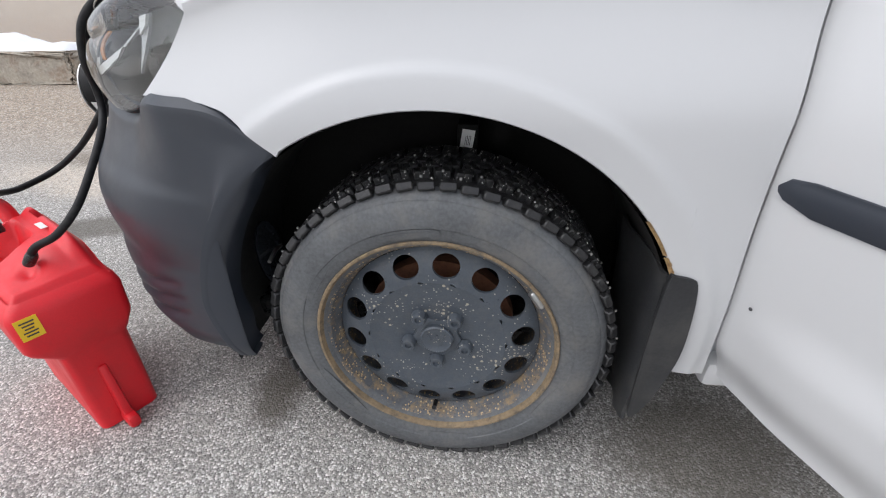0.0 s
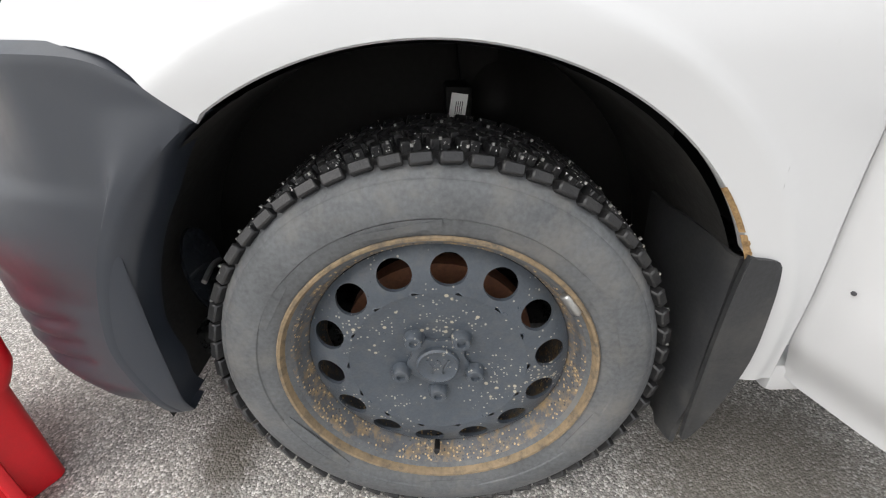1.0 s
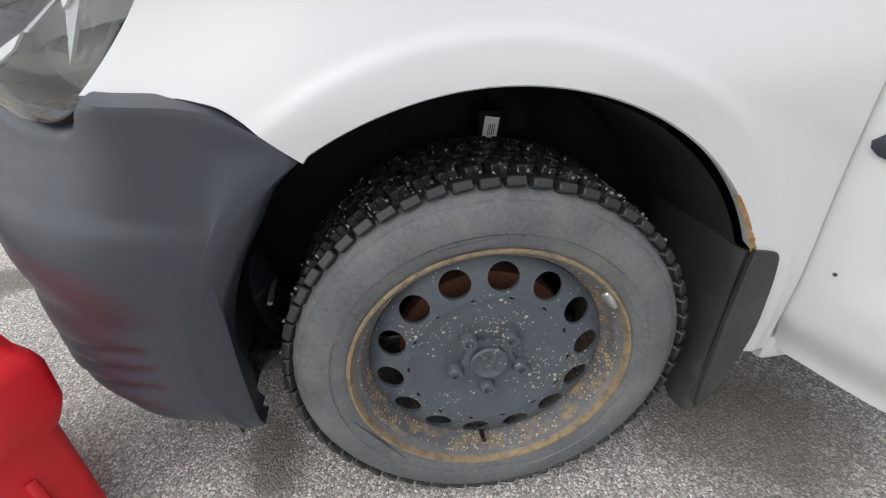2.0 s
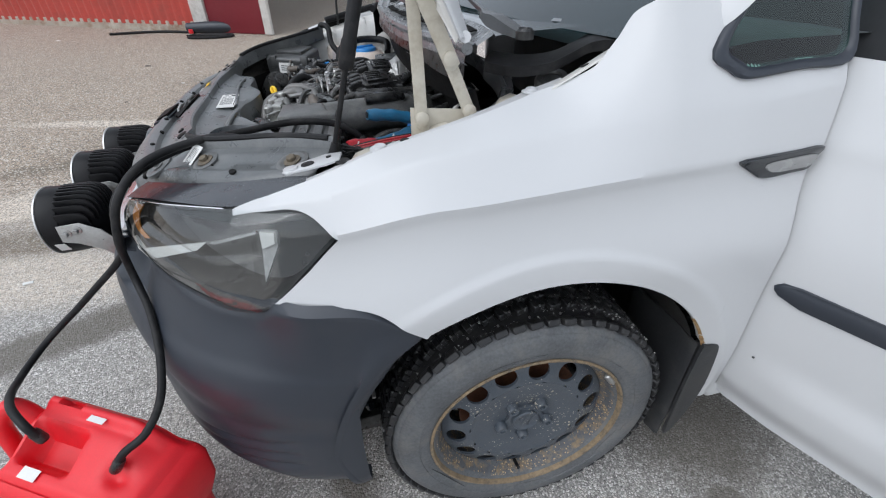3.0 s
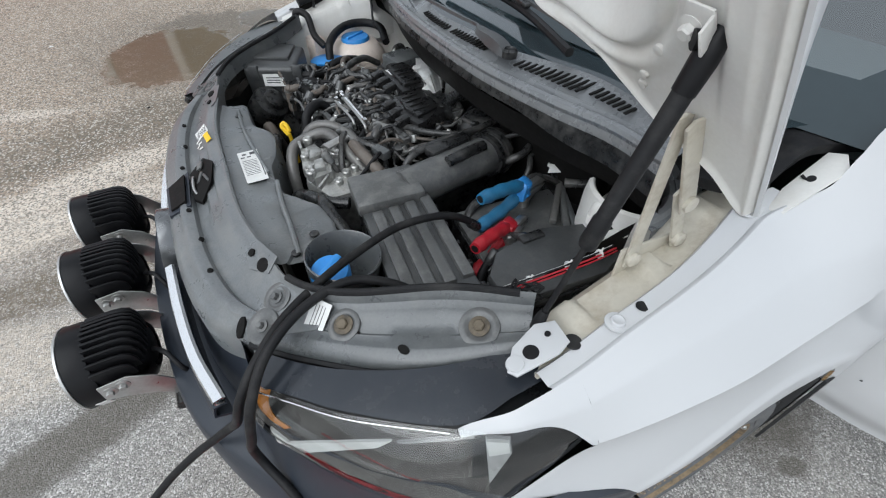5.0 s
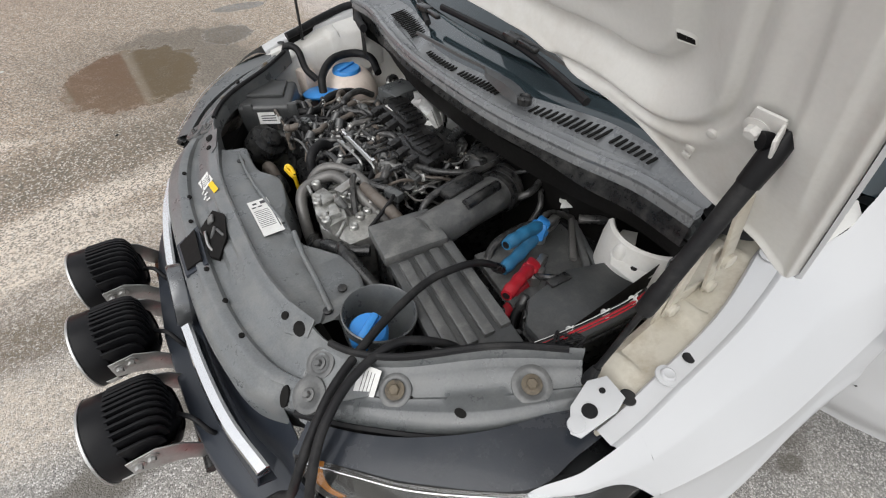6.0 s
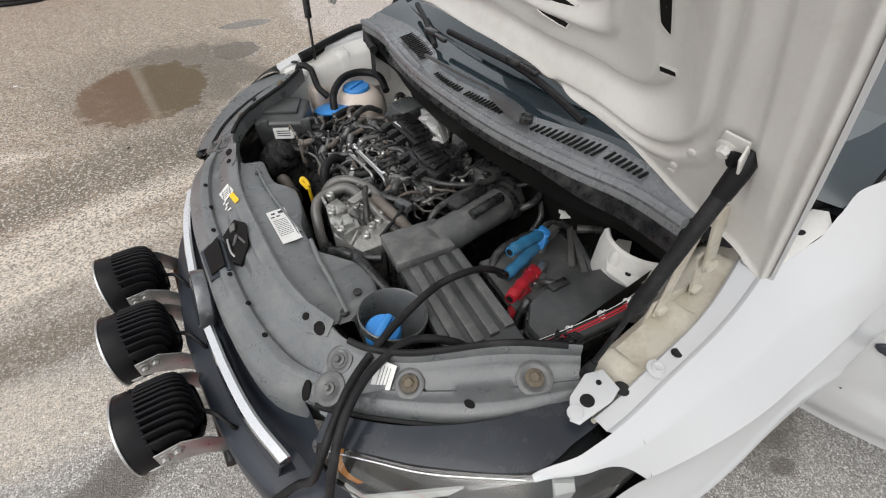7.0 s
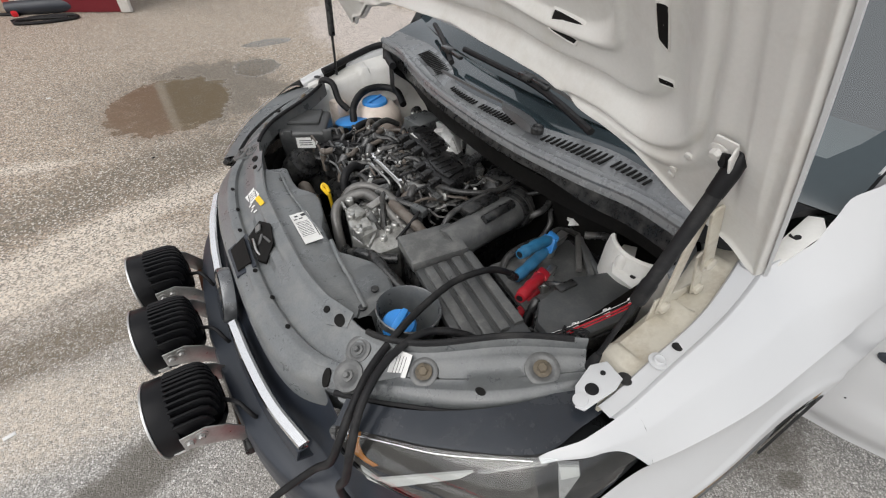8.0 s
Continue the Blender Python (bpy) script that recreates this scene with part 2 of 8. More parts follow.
CHARCOAL = mat("charcoal_plastic", (0.052, 0.054, 0.055), 0.38, spec=0.6, var=0.2, scale=14, grain=260, bump=0.3, dirt=0.4, dirt_color=(0.10, 0.10, 0.096), dirt_scale=40, depth=0.0008)
# faded plastic, its grey lifted further to offset shade under the bonnet
COWL = mat("lifted_scuttle_plastic", (0.165, 0.172, 0.178), 0.28, spec=0.8, var=0.12, scale=9, grain=260, bump=0.25, dirt=0.35, dirt_color=(0.21, 0.208, 0.20), dirt_scale=20, depth=0.0008)
ARCHLINER = mat("grey_wheel_arch_liner", (0.034, 0.033, 0.032), 0.55, spec=0.3, var=0.35, scale=7, grain=120, bump=0.3, dirt=0.5, dirt_color=(0.060, 0.056, 0.050), dirt_scale=9)
FLAP = mat("dusty_mudflap_rubber", (0.030, 0.031, 0.033), 0.45, spec=0.4, var=0.25, scale=9, grain=200, bump=0.15, dirt=0.5, dirt_color=(0.075, 0.073, 0.068), dirt_scale=14)
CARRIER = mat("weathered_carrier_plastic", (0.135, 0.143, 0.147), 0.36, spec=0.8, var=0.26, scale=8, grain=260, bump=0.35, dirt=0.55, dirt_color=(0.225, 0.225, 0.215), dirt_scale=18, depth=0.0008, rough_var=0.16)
BLACKPL = mat("black_engine_plastic", (0.012, 0.012, 0.0125), 0.30, spec=0.6, var=0.2, scale=20, grain=300, bump=0.25, dirt=0.25, dirt_color=(0.07, 0.068, 0.064), dirt_scale=40, depth=0.0008)
SATIN = mat("satin_black_trim", (0.022, 0.026, 0.033), 0.24, var=0.08, scale=12, grain=300, bump=0.05, dirt=0.2, dirt_color=(0.05, 0.05, 0.05), dirt_scale=12, coat=0.2)
PALE = mat("pale_strip", (0.22, 0.235, 0.25), 0.5, bump=0.0)

# ---------------------------------------------------------------- mesh helpers
V = Vector
MID = 0.885  # the van's middle plane


def smooth(e0, e1, x):
    t = min(1.0, max(0.0, (x - e0) / (e1 - e0)))
    return t * t * (3 - 2 * t)


def table(knots, x):
    """Smooth curve through sorted (x, value) knots."""
    if x <= knots[0][0]:
        return knots[0][1]
    for i in range(len(knots) - 1):
        (x0, a), (x1, b) = knots[i], knots[i + 1]
        if x <= x1:
            p = knots[max(0, i - 1)]
            n = knots[min(len(knots) - 1, i + 2)]
            m0 = (b - p[1]) / (x1 - p[0])
            m1 = (n[1] - a) / (n[0] - x0)
            h, t = x1 - x0, (x - x0) / (x1 - x0)
            return (2 * t**3 - 3 * t * t + 1) * a + (t**3 - 2 * t * t + t) * h * m0 + (3 * t * t - 2 * t**3) * b + (t**3 - t * t) * h * m1
    return knots[-1][1]


def curve(points, n=8, closed=False):
    """Catmull-Rom through points, n steps a span."""
    P = [V(p) for p in points]
    k = len(P)
    out = []
    for i in range(k if closed else k - 1):
        a, b = P[i], P[(i + 1) % k]
        p = P[(i - 1) % k] if closed or i > 0 else a * 2 - b
        q = P[(i + 2) % k] if closed or i + 2 < k else b * 2 - a
        for j in range(n):
            t = j / n
            out.append(0.5 * (2 * a + (b - p) * t + (2 * p - 5 * a + 4 * b - q) * t * t + (3 * a - p - 3 * b + q) * t**3))
    if not closed:
        out.append(P[-1])
    return out


def part(name, bm, material, parent=None, label="", shade=True, angle=40):
    me = bpy.data.meshes.new(name)
    bmesh.ops.recalc_face_normals(bm, faces=bm.faces)
    bm.to_mesh(me)
    bm.free()
    for mm in material if isinstance(material, (list, tuple)) else [material]:
        me.materials.append(mm)
    if shade:
        me.polygons.foreach_set("use_smooth", [True] * len(me.polygons))
        me.set_sharp_from_angle(angle=radians(angle))
    ob = new(name, me)
    if parent is not None:
        ob.parent = parent
        ob.matrix_parent_inverse = parent.matrix_world.inverted() if parent.type != "EMPTY" or parent.parent is None else Matrix()
    if label:
        ob["label"] = label
    return ob


def thing(name, loc, label, category, group="", kind=""):
    e = new(name)
    e.location = loc
    e.empty_display_size = 0.05
    bpy.context.view_layer.update()
    return tagged(e, label, category, group, kind)


def box(bm, c, s, rot=(0, 0, 0), bevel=0.004, seg=2, m=None):
    """A bevelled box of size s at c."""
    r = bmesh.ops.create_cube(bm, size=1.0)
    vs = r["verts"]
    bmesh.ops.scale(bm, vec=s, verts=vs)
    if bevel > 0:
        es = list({e for v in vs for e in v.link_edges})
        g = bmesh.ops.bevel(bm, geom=es, offset=min(bevel, min(s) * 0.45), segments=seg, affect="EDGES", profile=0.5)
        vs = list({v for f in g["faces"] for v in f.verts} | {v for v in vs if v.is_valid})
    M = pose(*c, *rot) if m is None else m @ pose(*c, *rot)
    bmesh.ops.transform(bm, matrix=M, verts=vs)
    return vs


def sheet(bm, rows, closed=False):
    """Quads between rows of points of equal length."""
    vv = [[bm.verts.new(p) for p in r] for r in rows]
    for a, b in zip(vv, vv[1:]):
        n = len(a)
        for i in range(n if closed else n - 1):
            j = (i + 1) % n
            bm.faces.new((a[i], a[j], b[j], b[i]))
    return vv


def shell(bm, t):
    bmesh.ops.recalc_face_normals(bm, faces=bm.faces)
    bmesh.ops.solidify(bm, geom=bm.faces[:], thickness=t)


def tube(bm, points, r, n=8, seg=10, raw=False, caps=True, ribs=0.0):
    """A round hose along a smooth line; r may be one radius or one at each point."""
    P = [V(p) for p in points] if raw else curve(points, n)
    rad = (lambda k: r) if not isinstance(r, (list, tuple)) else (lambda k: np.interp(k / (len(P) - 1), np.linspace(0, 1, len(r)), r))
    up = V((0.03, 0.05, 1)).normalized()
    rings = []
    prev = None
    for k, p in enumerate(P):
        d = (P[min(k + 1, len(P) - 1)] - P[max(k - 1, 0)]).normalized()
        x = d.cross(up) if prev is None else prev - d * prev.dot(d)
        if x.length < 1e-4:
            x = d.cross(V((1, 0, 0)))
        x.normalize()
        prev = x
        y = d.cross(x)
        q = rad(k) * (1 + (ribs if k % 2 else 0))
        rings.append([p + x * (q * math.cos(a)) + y * (q * math.sin(a)) for a in [2 * math.pi * i / seg for i in range(seg)]])
    vv = sheet(bm, rings, closed=True)
    if caps:
        bm.faces.new(vv[0][::-1])
        bm.faces.new(vv[-1])
    return vv


def lathe(bm, profile, seg=32, m=Matrix(), arc=2 * math.pi):
    """Turns a profile of (radius, height) about the z axis of m."""
    rows = []
    for r, h in profile:
        rows.append([m @ V((r * math.cos(arc * i / seg), r * math.sin(arc * i / seg), h)) for i in range(seg)])
    vv = sheet(bm, rows, closed=True)
    bmesh.ops.remove_doubles(bm, verts=[v for r in vv for v in r if v.is_valid], dist=1e-6)
    return vv


def prism(bm, outline, h, m=Matrix(), bevel=0.0):
    """An outline of (x, y) raised by h along z of m."""
    a = [bm.verts.new(m @ V((x, y, 0))) for x, y in outline]
    b = [bm.verts.new(m @ V((x, y, h))) for x, y in outline]
    n = len(a)
    f = [bm.faces.new(a[::-1]), bm.faces.new(b)]
    for i in range(n):
        f.append(bm.faces.new((a[i], a[(i + 1) % n], b[(i + 1) % n], b[i])))
    if bevel > 0:
        bmesh.ops.bevel(bm, geom=list(f[1].edges) + list(f[0].edges), offset=bevel, segments=2, affect="EDGES", profile=0.5)


def axes(o, z, x=(0, 0, 1)):
    """A pose at o whose z axis runs along z and whose x axis lies nearest to x."""
    z = V(z).normalized()
    x = V(x) - z * V(x).dot(z)
    x.normalize()
    y = z.cross(x)
    return Matrix(((x.x, y.x, z.x, o[0]), (x.y, y.y, z.y, o[1]), (x.z, y.z, z.z, o[2]), (0, 0, 0, 1)))


def hexbolt(bm, o, d, r=0.009, h=0.007, washer=True):
    m = axes(o, d)
    if washer:
        lathe(bm, [(0.0, 0), (r * 1.75, 0), (r * 1.75, 0.002), (r * 1.2, 0.003), (0, 0.003)], 16, m)
    lathe(bm, [(r, 0.002), (r, h), (r * 0.8, h + 0.0015), (0, h + 0.0015)], 6, m)


def mirror(p):
    return (p[0], 2 * MID - p[1], p[2])

# ---------------------------------------------------------------- ground and surroundings
def asphalt():
    m = bpy.data.materials.new("worn_asphalt")
    m.use_nodes = True
    nt = m.node_tree
    N, L = nt.nodes, nt.links
    b = N["Principled BSDF"]
    tc = N.new("ShaderNodeTexCoord")

    def noise_tex(scale, detail=4, rough=0.55):
        n = N.new("ShaderNodeTexNoise")
        n.inputs["Scale"].default_value, n.inputs["Detail"].default_value, n.inputs["Roughness"].default_value = scale, detail, rough
        L.new(tc.outputs["Object"], n.inputs["Vector"])
        return n.outputs["Fac"]

    def ramp(src, a, c, lo=0.0, hi=1.0):
        r = N.new("ShaderNodeMapRange")
        r.inputs[1].default_value, r.inputs[2].default_value, r.inputs[3].default_value, r.inputs[4].default_value = a, c, lo, hi
        r.interpolation_type = "SMOOTHSTEP"
        L.new(src, r.inputs[0])
        return r.outputs[0]

    def mixc(f, a, c):
        x = N.new("ShaderNodeMix")
        x.data_type = "RGBA"
        L.new(f, x.inputs["Factor"])
        for v, i in ((a, 6), (c, 7)):
            if isinstance(v, tuple):
                x.inputs[i].default_value = (*v, 1)
            else:
                L.new(v, x.inputs[i])
        return x.outputs[2]

    def op(kind, a, c):
        x = N.new("ShaderNodeMath")
        x.operation = kind
        for v, i in ((a, 0), (c, 1)):
            if isinstance(v, (int, float)):
                x.inputs[i].default_value = v
            else:
                L.new(v, x.inputs[i])
        return x.outputs[0]

    def spot(x, y, rx, ry, rot=0.0, wob=0.35, edge=0.25, nscale=4.0):
        """An oval patch with a ragged rim: 1 inside, 0 outside."""
        mp = N.new("ShaderNodeMapping")
        mp.vector_type = "TEXTURE"
        mp.inputs["Location"].default_value = (x, y, 0)
        mp.inputs["Rotation"].default_value = (0, 0, radians(rot))
        mp.inputs["Scale"].default_value = (rx, ry, 1)
        L.new(tc.outputs["Object"], mp.inputs["Vector"])
        ln = N.new("ShaderNodeVectorMath")
        ln.operation = "LENGTH"
        L.new(mp.outputs[0], ln.inputs[0])
        d = op("ADD", ln.outputs["Value"], op("MULTIPLY", op("SUBTRACT", noise_tex(nscale, 5, 0.65), 0.5), wob * 3))
        return ramp(d, 1.0 - edge, 1.0 + edge, 1.0, 0.0)

    vo = N.new("ShaderNodeTexVoronoi")
    vo.inputs["Scale"].default_value = 240
    L.new(tc.outputs["Object"], vo.inputs["Vector"])
    stone = N.new("ShaderNodeSeparateColor")
    L.new(vo.outputs["Color"], stone.inputs[0])
    tone = ramp(stone.outputs[0], 0.0, 1.0, 0.0, 1.0)
    c = mixc(tone, (0.25, 0.248, 0.245), (0.62, 0.612, 0.60))
    c = mixc(ramp(vo.outputs["Distance"], 0.35, 0.75, 0.0, 0.65), c, (0.13, 0.127, 0.122))
    vo2 = N.new("ShaderNodeTexVoronoi")
    vo2.inputs["Scale"].default_value = 95
    L.new(tc.outputs["Object"], vo2.inputs["Vector"])
    stone2 = N.new("ShaderNodeSeparateColor")
    L.new(vo2.outputs["Color"], stone2.inputs[0])
    sx = N.new("ShaderNodeSeparateXYZ")
    L.new(tc.outputs["Object"], sx.inputs[0])
    far = ramp(sx.outputs[1], 0.9, 2.7)
    coarse = ramp(sx.outputs[1], 0.3, 2.4, 0.18, 1.0)
    c = mixc(op("MULTIPLY", coarse, ramp(stone2.outputs[0], 0.25, 1.0, 0.0, 0.62)), c, (0.11, 0.105, 0.10))
    c = mixc(op("MULTIPLY", coarse, ramp(stone2.outputs[1], 0.82, 0.94, 0.0, 0.55)), c, (0.58, 0.57, 0.55))
    bright = ramp(stone.outputs[1], 0.88, 0.95, 0.0, 0.7)
    c = mixc(bright, c, (0.62, 0.61, 0.59))
    c = mixc(ramp(noise_tex(14, 9, 0.82), 0.52, 0.66, 0.0, 0.45), c, (0.12, 0.115, 0.108))
    # dust and silt lying in broad pale patches, browner far from the van
    c = mixc(ramp(noise_tex(1.1, 5, 0.6), 0.42, 0.66, 0.0, 0.5), c, (0.36, 0.345, 0.325))
    c = mixc(op("MULTIPLY", far, ramp(noise_tex(60, 8, 0.8), 0.40, 0.60, 0.15, 0.75)), c, (0.37, 0.290, 0.215))
    tint = N.new("ShaderNodeMix")
    tint.data_type, tint.blend_type = "RGBA", "MULTIPLY"
    L.new(op("MULTIPLY", far, 0.68), tint.inputs["Factor"])
    L.new(c, tint.inputs[6])
    tint.inputs[7].default_value = (1.0, 0.86, 0.70, 1)
    c = tint.outputs[2]
    pale = op("MAXIMUM", spot(-1.35, 2.46, 1.0, 0.12, 20, 0.30, 0.35, 6.0), spot(-1.75, 2.09, 0.75, 0.13, 10, 0.30, 0.35, 6.0))
    pale = op("MAXIMUM", pale, spot(-2.15, 3.45, 0.6, 0.07, -12, 0.35, 0.5, 4.0))
    pale = op("MAXIMUM", pale, op("MULTIPLY", spot(-1.75, 1.36, 0.7, 0.20, -8, 0.3, 0.5, 4.0), 0.7))
    pale = op("MAXIMUM", pale, op("MULTIPLY", spot(-1.55, 2.22, 0.42, 0.20, 20, 0.4, 0.5, 6.0), 0.8))
    c = mixc(op("MULTIPLY", pale, ramp(noise_tex(34, 7, 0.8), 0.36, 0.56, 0.35, 0.95)), c, (0.62, 0.545, 0.46))
    c = mixc(op("MULTIPLY", spot(1.35, 5.0, 0.70, 1.5, 0, 0.3, 0.12, 3.0), 0.85), c, (0.55, 0.48, 0.44))
    brown = op("MAXIMUM", spot(-1.65, 1.68, 0.7, 0.13, 2, 0.35, 0.4, 5.0), spot(-1.75, 2.68, 0.9, 0.10, 12, 0.35, 0.5, 5.0))
    brown = op("MAXIMUM", brown, spot(-1.0, 2.95, 1.0, 0.28, 4, 0.35, 0.5, 4.0))
    c = mixc(op("MULTIPLY", brown, ramp(noise_tex(26, 6, 0.75), 0.35, 0.60, 0.5, 0.95)), c, (0.15, 0.120, 0.085))
    # dark worn speckle and hairline cracks
    c = mixc(ramp(noise_tex(75, 4, 0.7), 0.56, 0.66, 0.0, 0.55), c, (0.12, 0.115, 0.11))
    c = mixc(ramp(noise_tex(52, 5, 0.7), 0.58, 0.68, 0.0, 0.50), c, (0.62, 0.605, 0.585))
    # single stones, dark and bright: fine ones near the van, coarser ones farther off
    vo3 = N.new("ShaderNodeTexVoronoi")
    vo3.inputs["Scale"].default_value = 135
    L.new(tc.outputs["Object"], vo3.inputs["Vector"])
    stone3 = N.new("ShaderNodeSeparateColor")
    L.new(vo3.outputs["Color"], stone3.inputs[0])
    c = mixc(op("MULTIPLY", far, ramp(stone3.outputs[0], 0.45, 0.75, 0.0, 0.85)), c, (0.10, 0.09, 0.075))
    c = mixc(op("MULTIPLY", far, ramp(stone3.outputs[1], 0.80, 0.92, 0.0, 0.65)), c, (0.68, 0.64, 0.58))
    near = op("SUBTRACT", 1.0, far)
    warm = N.new("ShaderNodeMix")
    warm.data_type, warm.blend_type = "RGBA", "MULTIPLY"
    L.new(near, warm.inputs["Factor"])
    L.new(c, warm.inputs[6])
    warm.inputs[7].default_value = (0.97, 0.945, 0.905, 1)
    c = warm.outputs[2]
    c = mixc(op("MULTIPLY", near, ramp(stone.outputs[2], 0.66, 0.80, 0.0, 0.60)), c, (0.10, 0.097, 0.092))
    c = mixc(op("MULTIPLY", near, ramp(stone.outputs[1], 0.84, 0.94, 0.0, 0.60)), c, (0.70, 0.69, 0.67))
    # damp tracks, puddles and oily marks; shade beside and under the van is painted in too
    damp = op("MAXIMUM", spot(-1.42, 0.93, 0.85, 0.095, 22, 0.30, 0.4, 6.0), spot(-0.41, 0.14, 0.055, 0.10, 10, 0.5, 0.5, 14.0))
    # partly damp, partly painted shade beside the sill
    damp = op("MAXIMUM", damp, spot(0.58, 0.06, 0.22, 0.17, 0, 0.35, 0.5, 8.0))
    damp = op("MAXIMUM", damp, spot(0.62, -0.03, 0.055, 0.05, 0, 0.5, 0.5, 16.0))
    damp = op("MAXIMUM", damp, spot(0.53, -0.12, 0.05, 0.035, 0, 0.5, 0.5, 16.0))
    # large oval: the van's own shade painted on the ground
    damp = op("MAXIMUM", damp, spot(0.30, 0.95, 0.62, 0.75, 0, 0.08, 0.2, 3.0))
    damp = op("MAXIMUM", damp, op("MULTIPLY", spot(-0.75, 4.0, 0.85, 1.1, 20, 0.4, 0.3, 2.0), 0.35))
    wet = spot(-0.92, 3.98, 0.47, 0.56, -14, 0.30, 0.10, 6.0)
    pools = op("MAXIMUM", spot(-0.13, 4.48, 0.21, 0.23, 0, 0.25, 0.10, 8.0), spot(0.14, 5.15, 0.26, 0.11, 0, 0.25, 0.10, 8.0))
    soak = spot(-0.62, 4.12, 0.62, 0.72, -10, 0.45, 0.22, 5.0)
    damp = op("MAXIMUM", damp, op("MAXIMUM", pools, op("MULTIPLY", soak, 0.9)))
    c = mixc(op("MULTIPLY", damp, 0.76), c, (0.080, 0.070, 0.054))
    c = mixc(op("MULTIPLY", op("MULTIPLY", wet, ramp(noise_tex(9, 6, 0.7), 0.30, 0.60, 0.55, 0.95)), 0.95), c, (0.125, 0.096, 0.062))
    wet = op("MAXIMUM", wet, op("MULTIPLY", pools, 0.9))
    gain = N.new("ShaderNodeHueSaturation")  # raises the whole ground's colour by 18 percent
    gain.inputs["Value"].default_value = 1.18
    L.new(c, gain.inputs["Color"])
    L.new(gain.outputs[0], b.inputs["Base Color"])
    L.new(op("SUBTRACT", op("SUBTRACT", 0.88, op("MULTIPLY", damp, 0.2)), op("MULTIPLY", wet, 0.80)), b.inputs["Roughness"])
    h = op("ADD", op("MULTIPLY", vo.outputs["Distance"], -1.0), op("MULTIPLY", noise_tex(30, 4), 0.6))
    bp = N.new("ShaderNodeBump")
    bp.inputs["Distance"].default_value = 0.0028
    L.new(op("SUBTRACT", 0.9, op("MULTIPLY", wet, 0.88)), bp.inputs["Strength"])
    L.new(h, bp.inputs["Height"])
    L.new(bp.outputs[0], b.inputs["Normal"])
    return m


GROUND_M = pose(0, 0, 0, math.degrees(math.atan(SLOPE)), 0, 0)


def gz(y):
    return SLOPE * y


bm = bmesh.new()
n = 40
edges = [(-1 if i < 0 else 1) * (abs(i) / 20) ** 3 * 400 for i in range(-20, 21)]
sheet(bm, [[(x, y, 0.0) for x in edges] for y in edges])
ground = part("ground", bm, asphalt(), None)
ground.matrix_world = GROUND_M
tagged(ground, "worn grey asphalt yard with dusty tracks, damp marks and brown puddles", "ground", kind="structure")


def red_wall():
    """A corrugated red building with a white board and a dark red door."""
    o, d = V((-2.2, 7.65, gz(7.65))), V((-0.885, 0.465, 0)).normalized()
    m = Matrix.Translation(o) @ Matrix(((d.x, d.y, 0, 0), (d.y, -d.x, 0, 0), (0, 0, 1, 0), (0, 0, 0, 1)))
    w = thing("building", o, "red corrugated sheet-metal building at the edge of the yard", "building")
    bm = bmesh.new()
    rows = []
    for k in range(0, 272):
        x = k * 0.025
        yy = 0.018 * smooth(-0.5, 0.5, math.sin(x * 2 * math.pi / 0.15) * 1.4)
        rows.append([m @ V((x, yy, 0.10)), m @ V((x, yy, 2.5))])
    sheet(bm, rows)
    shell(bm, 0.01)
    part("wall", bm, SHEETRED, w, "red corrugated steel wall")
    bm = bmesh.new()
    box(bm, (3.4, 0.05, 0.0), (6.8, 0.1, 0.3), bevel=0.01, m=m)
    part("plinth", bm, CONCRETE, w)
    bm = bmesh.new()
    box(bm, (-0.12, 0.02, 1.25), (0.24, 0.05, 2.5), bevel=0.006, m=m)
    part("post", bm, BOARD, w, "white weathered corner board")
    bm = bmesh.new()
    box(bm, (-0.72, 0.06, 1.1), (0.95, 0.05, 2.2), bevel=0.006, m=m)
    part("door", bm, DOORRED, w, "dark red door")
    bm = bmesh.new()
    box(bm, (-1.25, 0.03, 1.25), (0.12, 0.06, 2.5), bevel=0.006, m=m)
    part("post", bm, BOARD, w, "white weathered door post")
    bm = bmesh.new()
    box(bm, (2.7, 3.0, 2.56), (8.6, 6.4, 0.12), bevel=0.01, m=m)
    part("roof", bm, GREYPL, w)
    return w


red_wall()


# ---------------------------------------------------------------- the van
van = thing("van", (0.9, MID, 0), "white panel van with open bonnet and open driver's door", "van")

AX, AZ, AR = -0.008, 0.335, 0.3975  # wheel arch: middle and radius


def crease(x):
    front, rear = 0.845 + (x + 0.34) * 0.096, 0.8905 + 0.053 * x
    return front + (rear - front) * smooth(-0.38, -0.19, x)


def shoulder(x, z):
    """How far the rounded shoulder has drawn in at height z."""
    d = max(0.0, z - 0.845 - (x + 0.34) * 0.096)
    k = 1.0 - 0.72 * smooth(-0.02, 0.18, x)
    return (0.50 * d + 5.0 * d * d * k) * (0.35 + 0.65 * k)


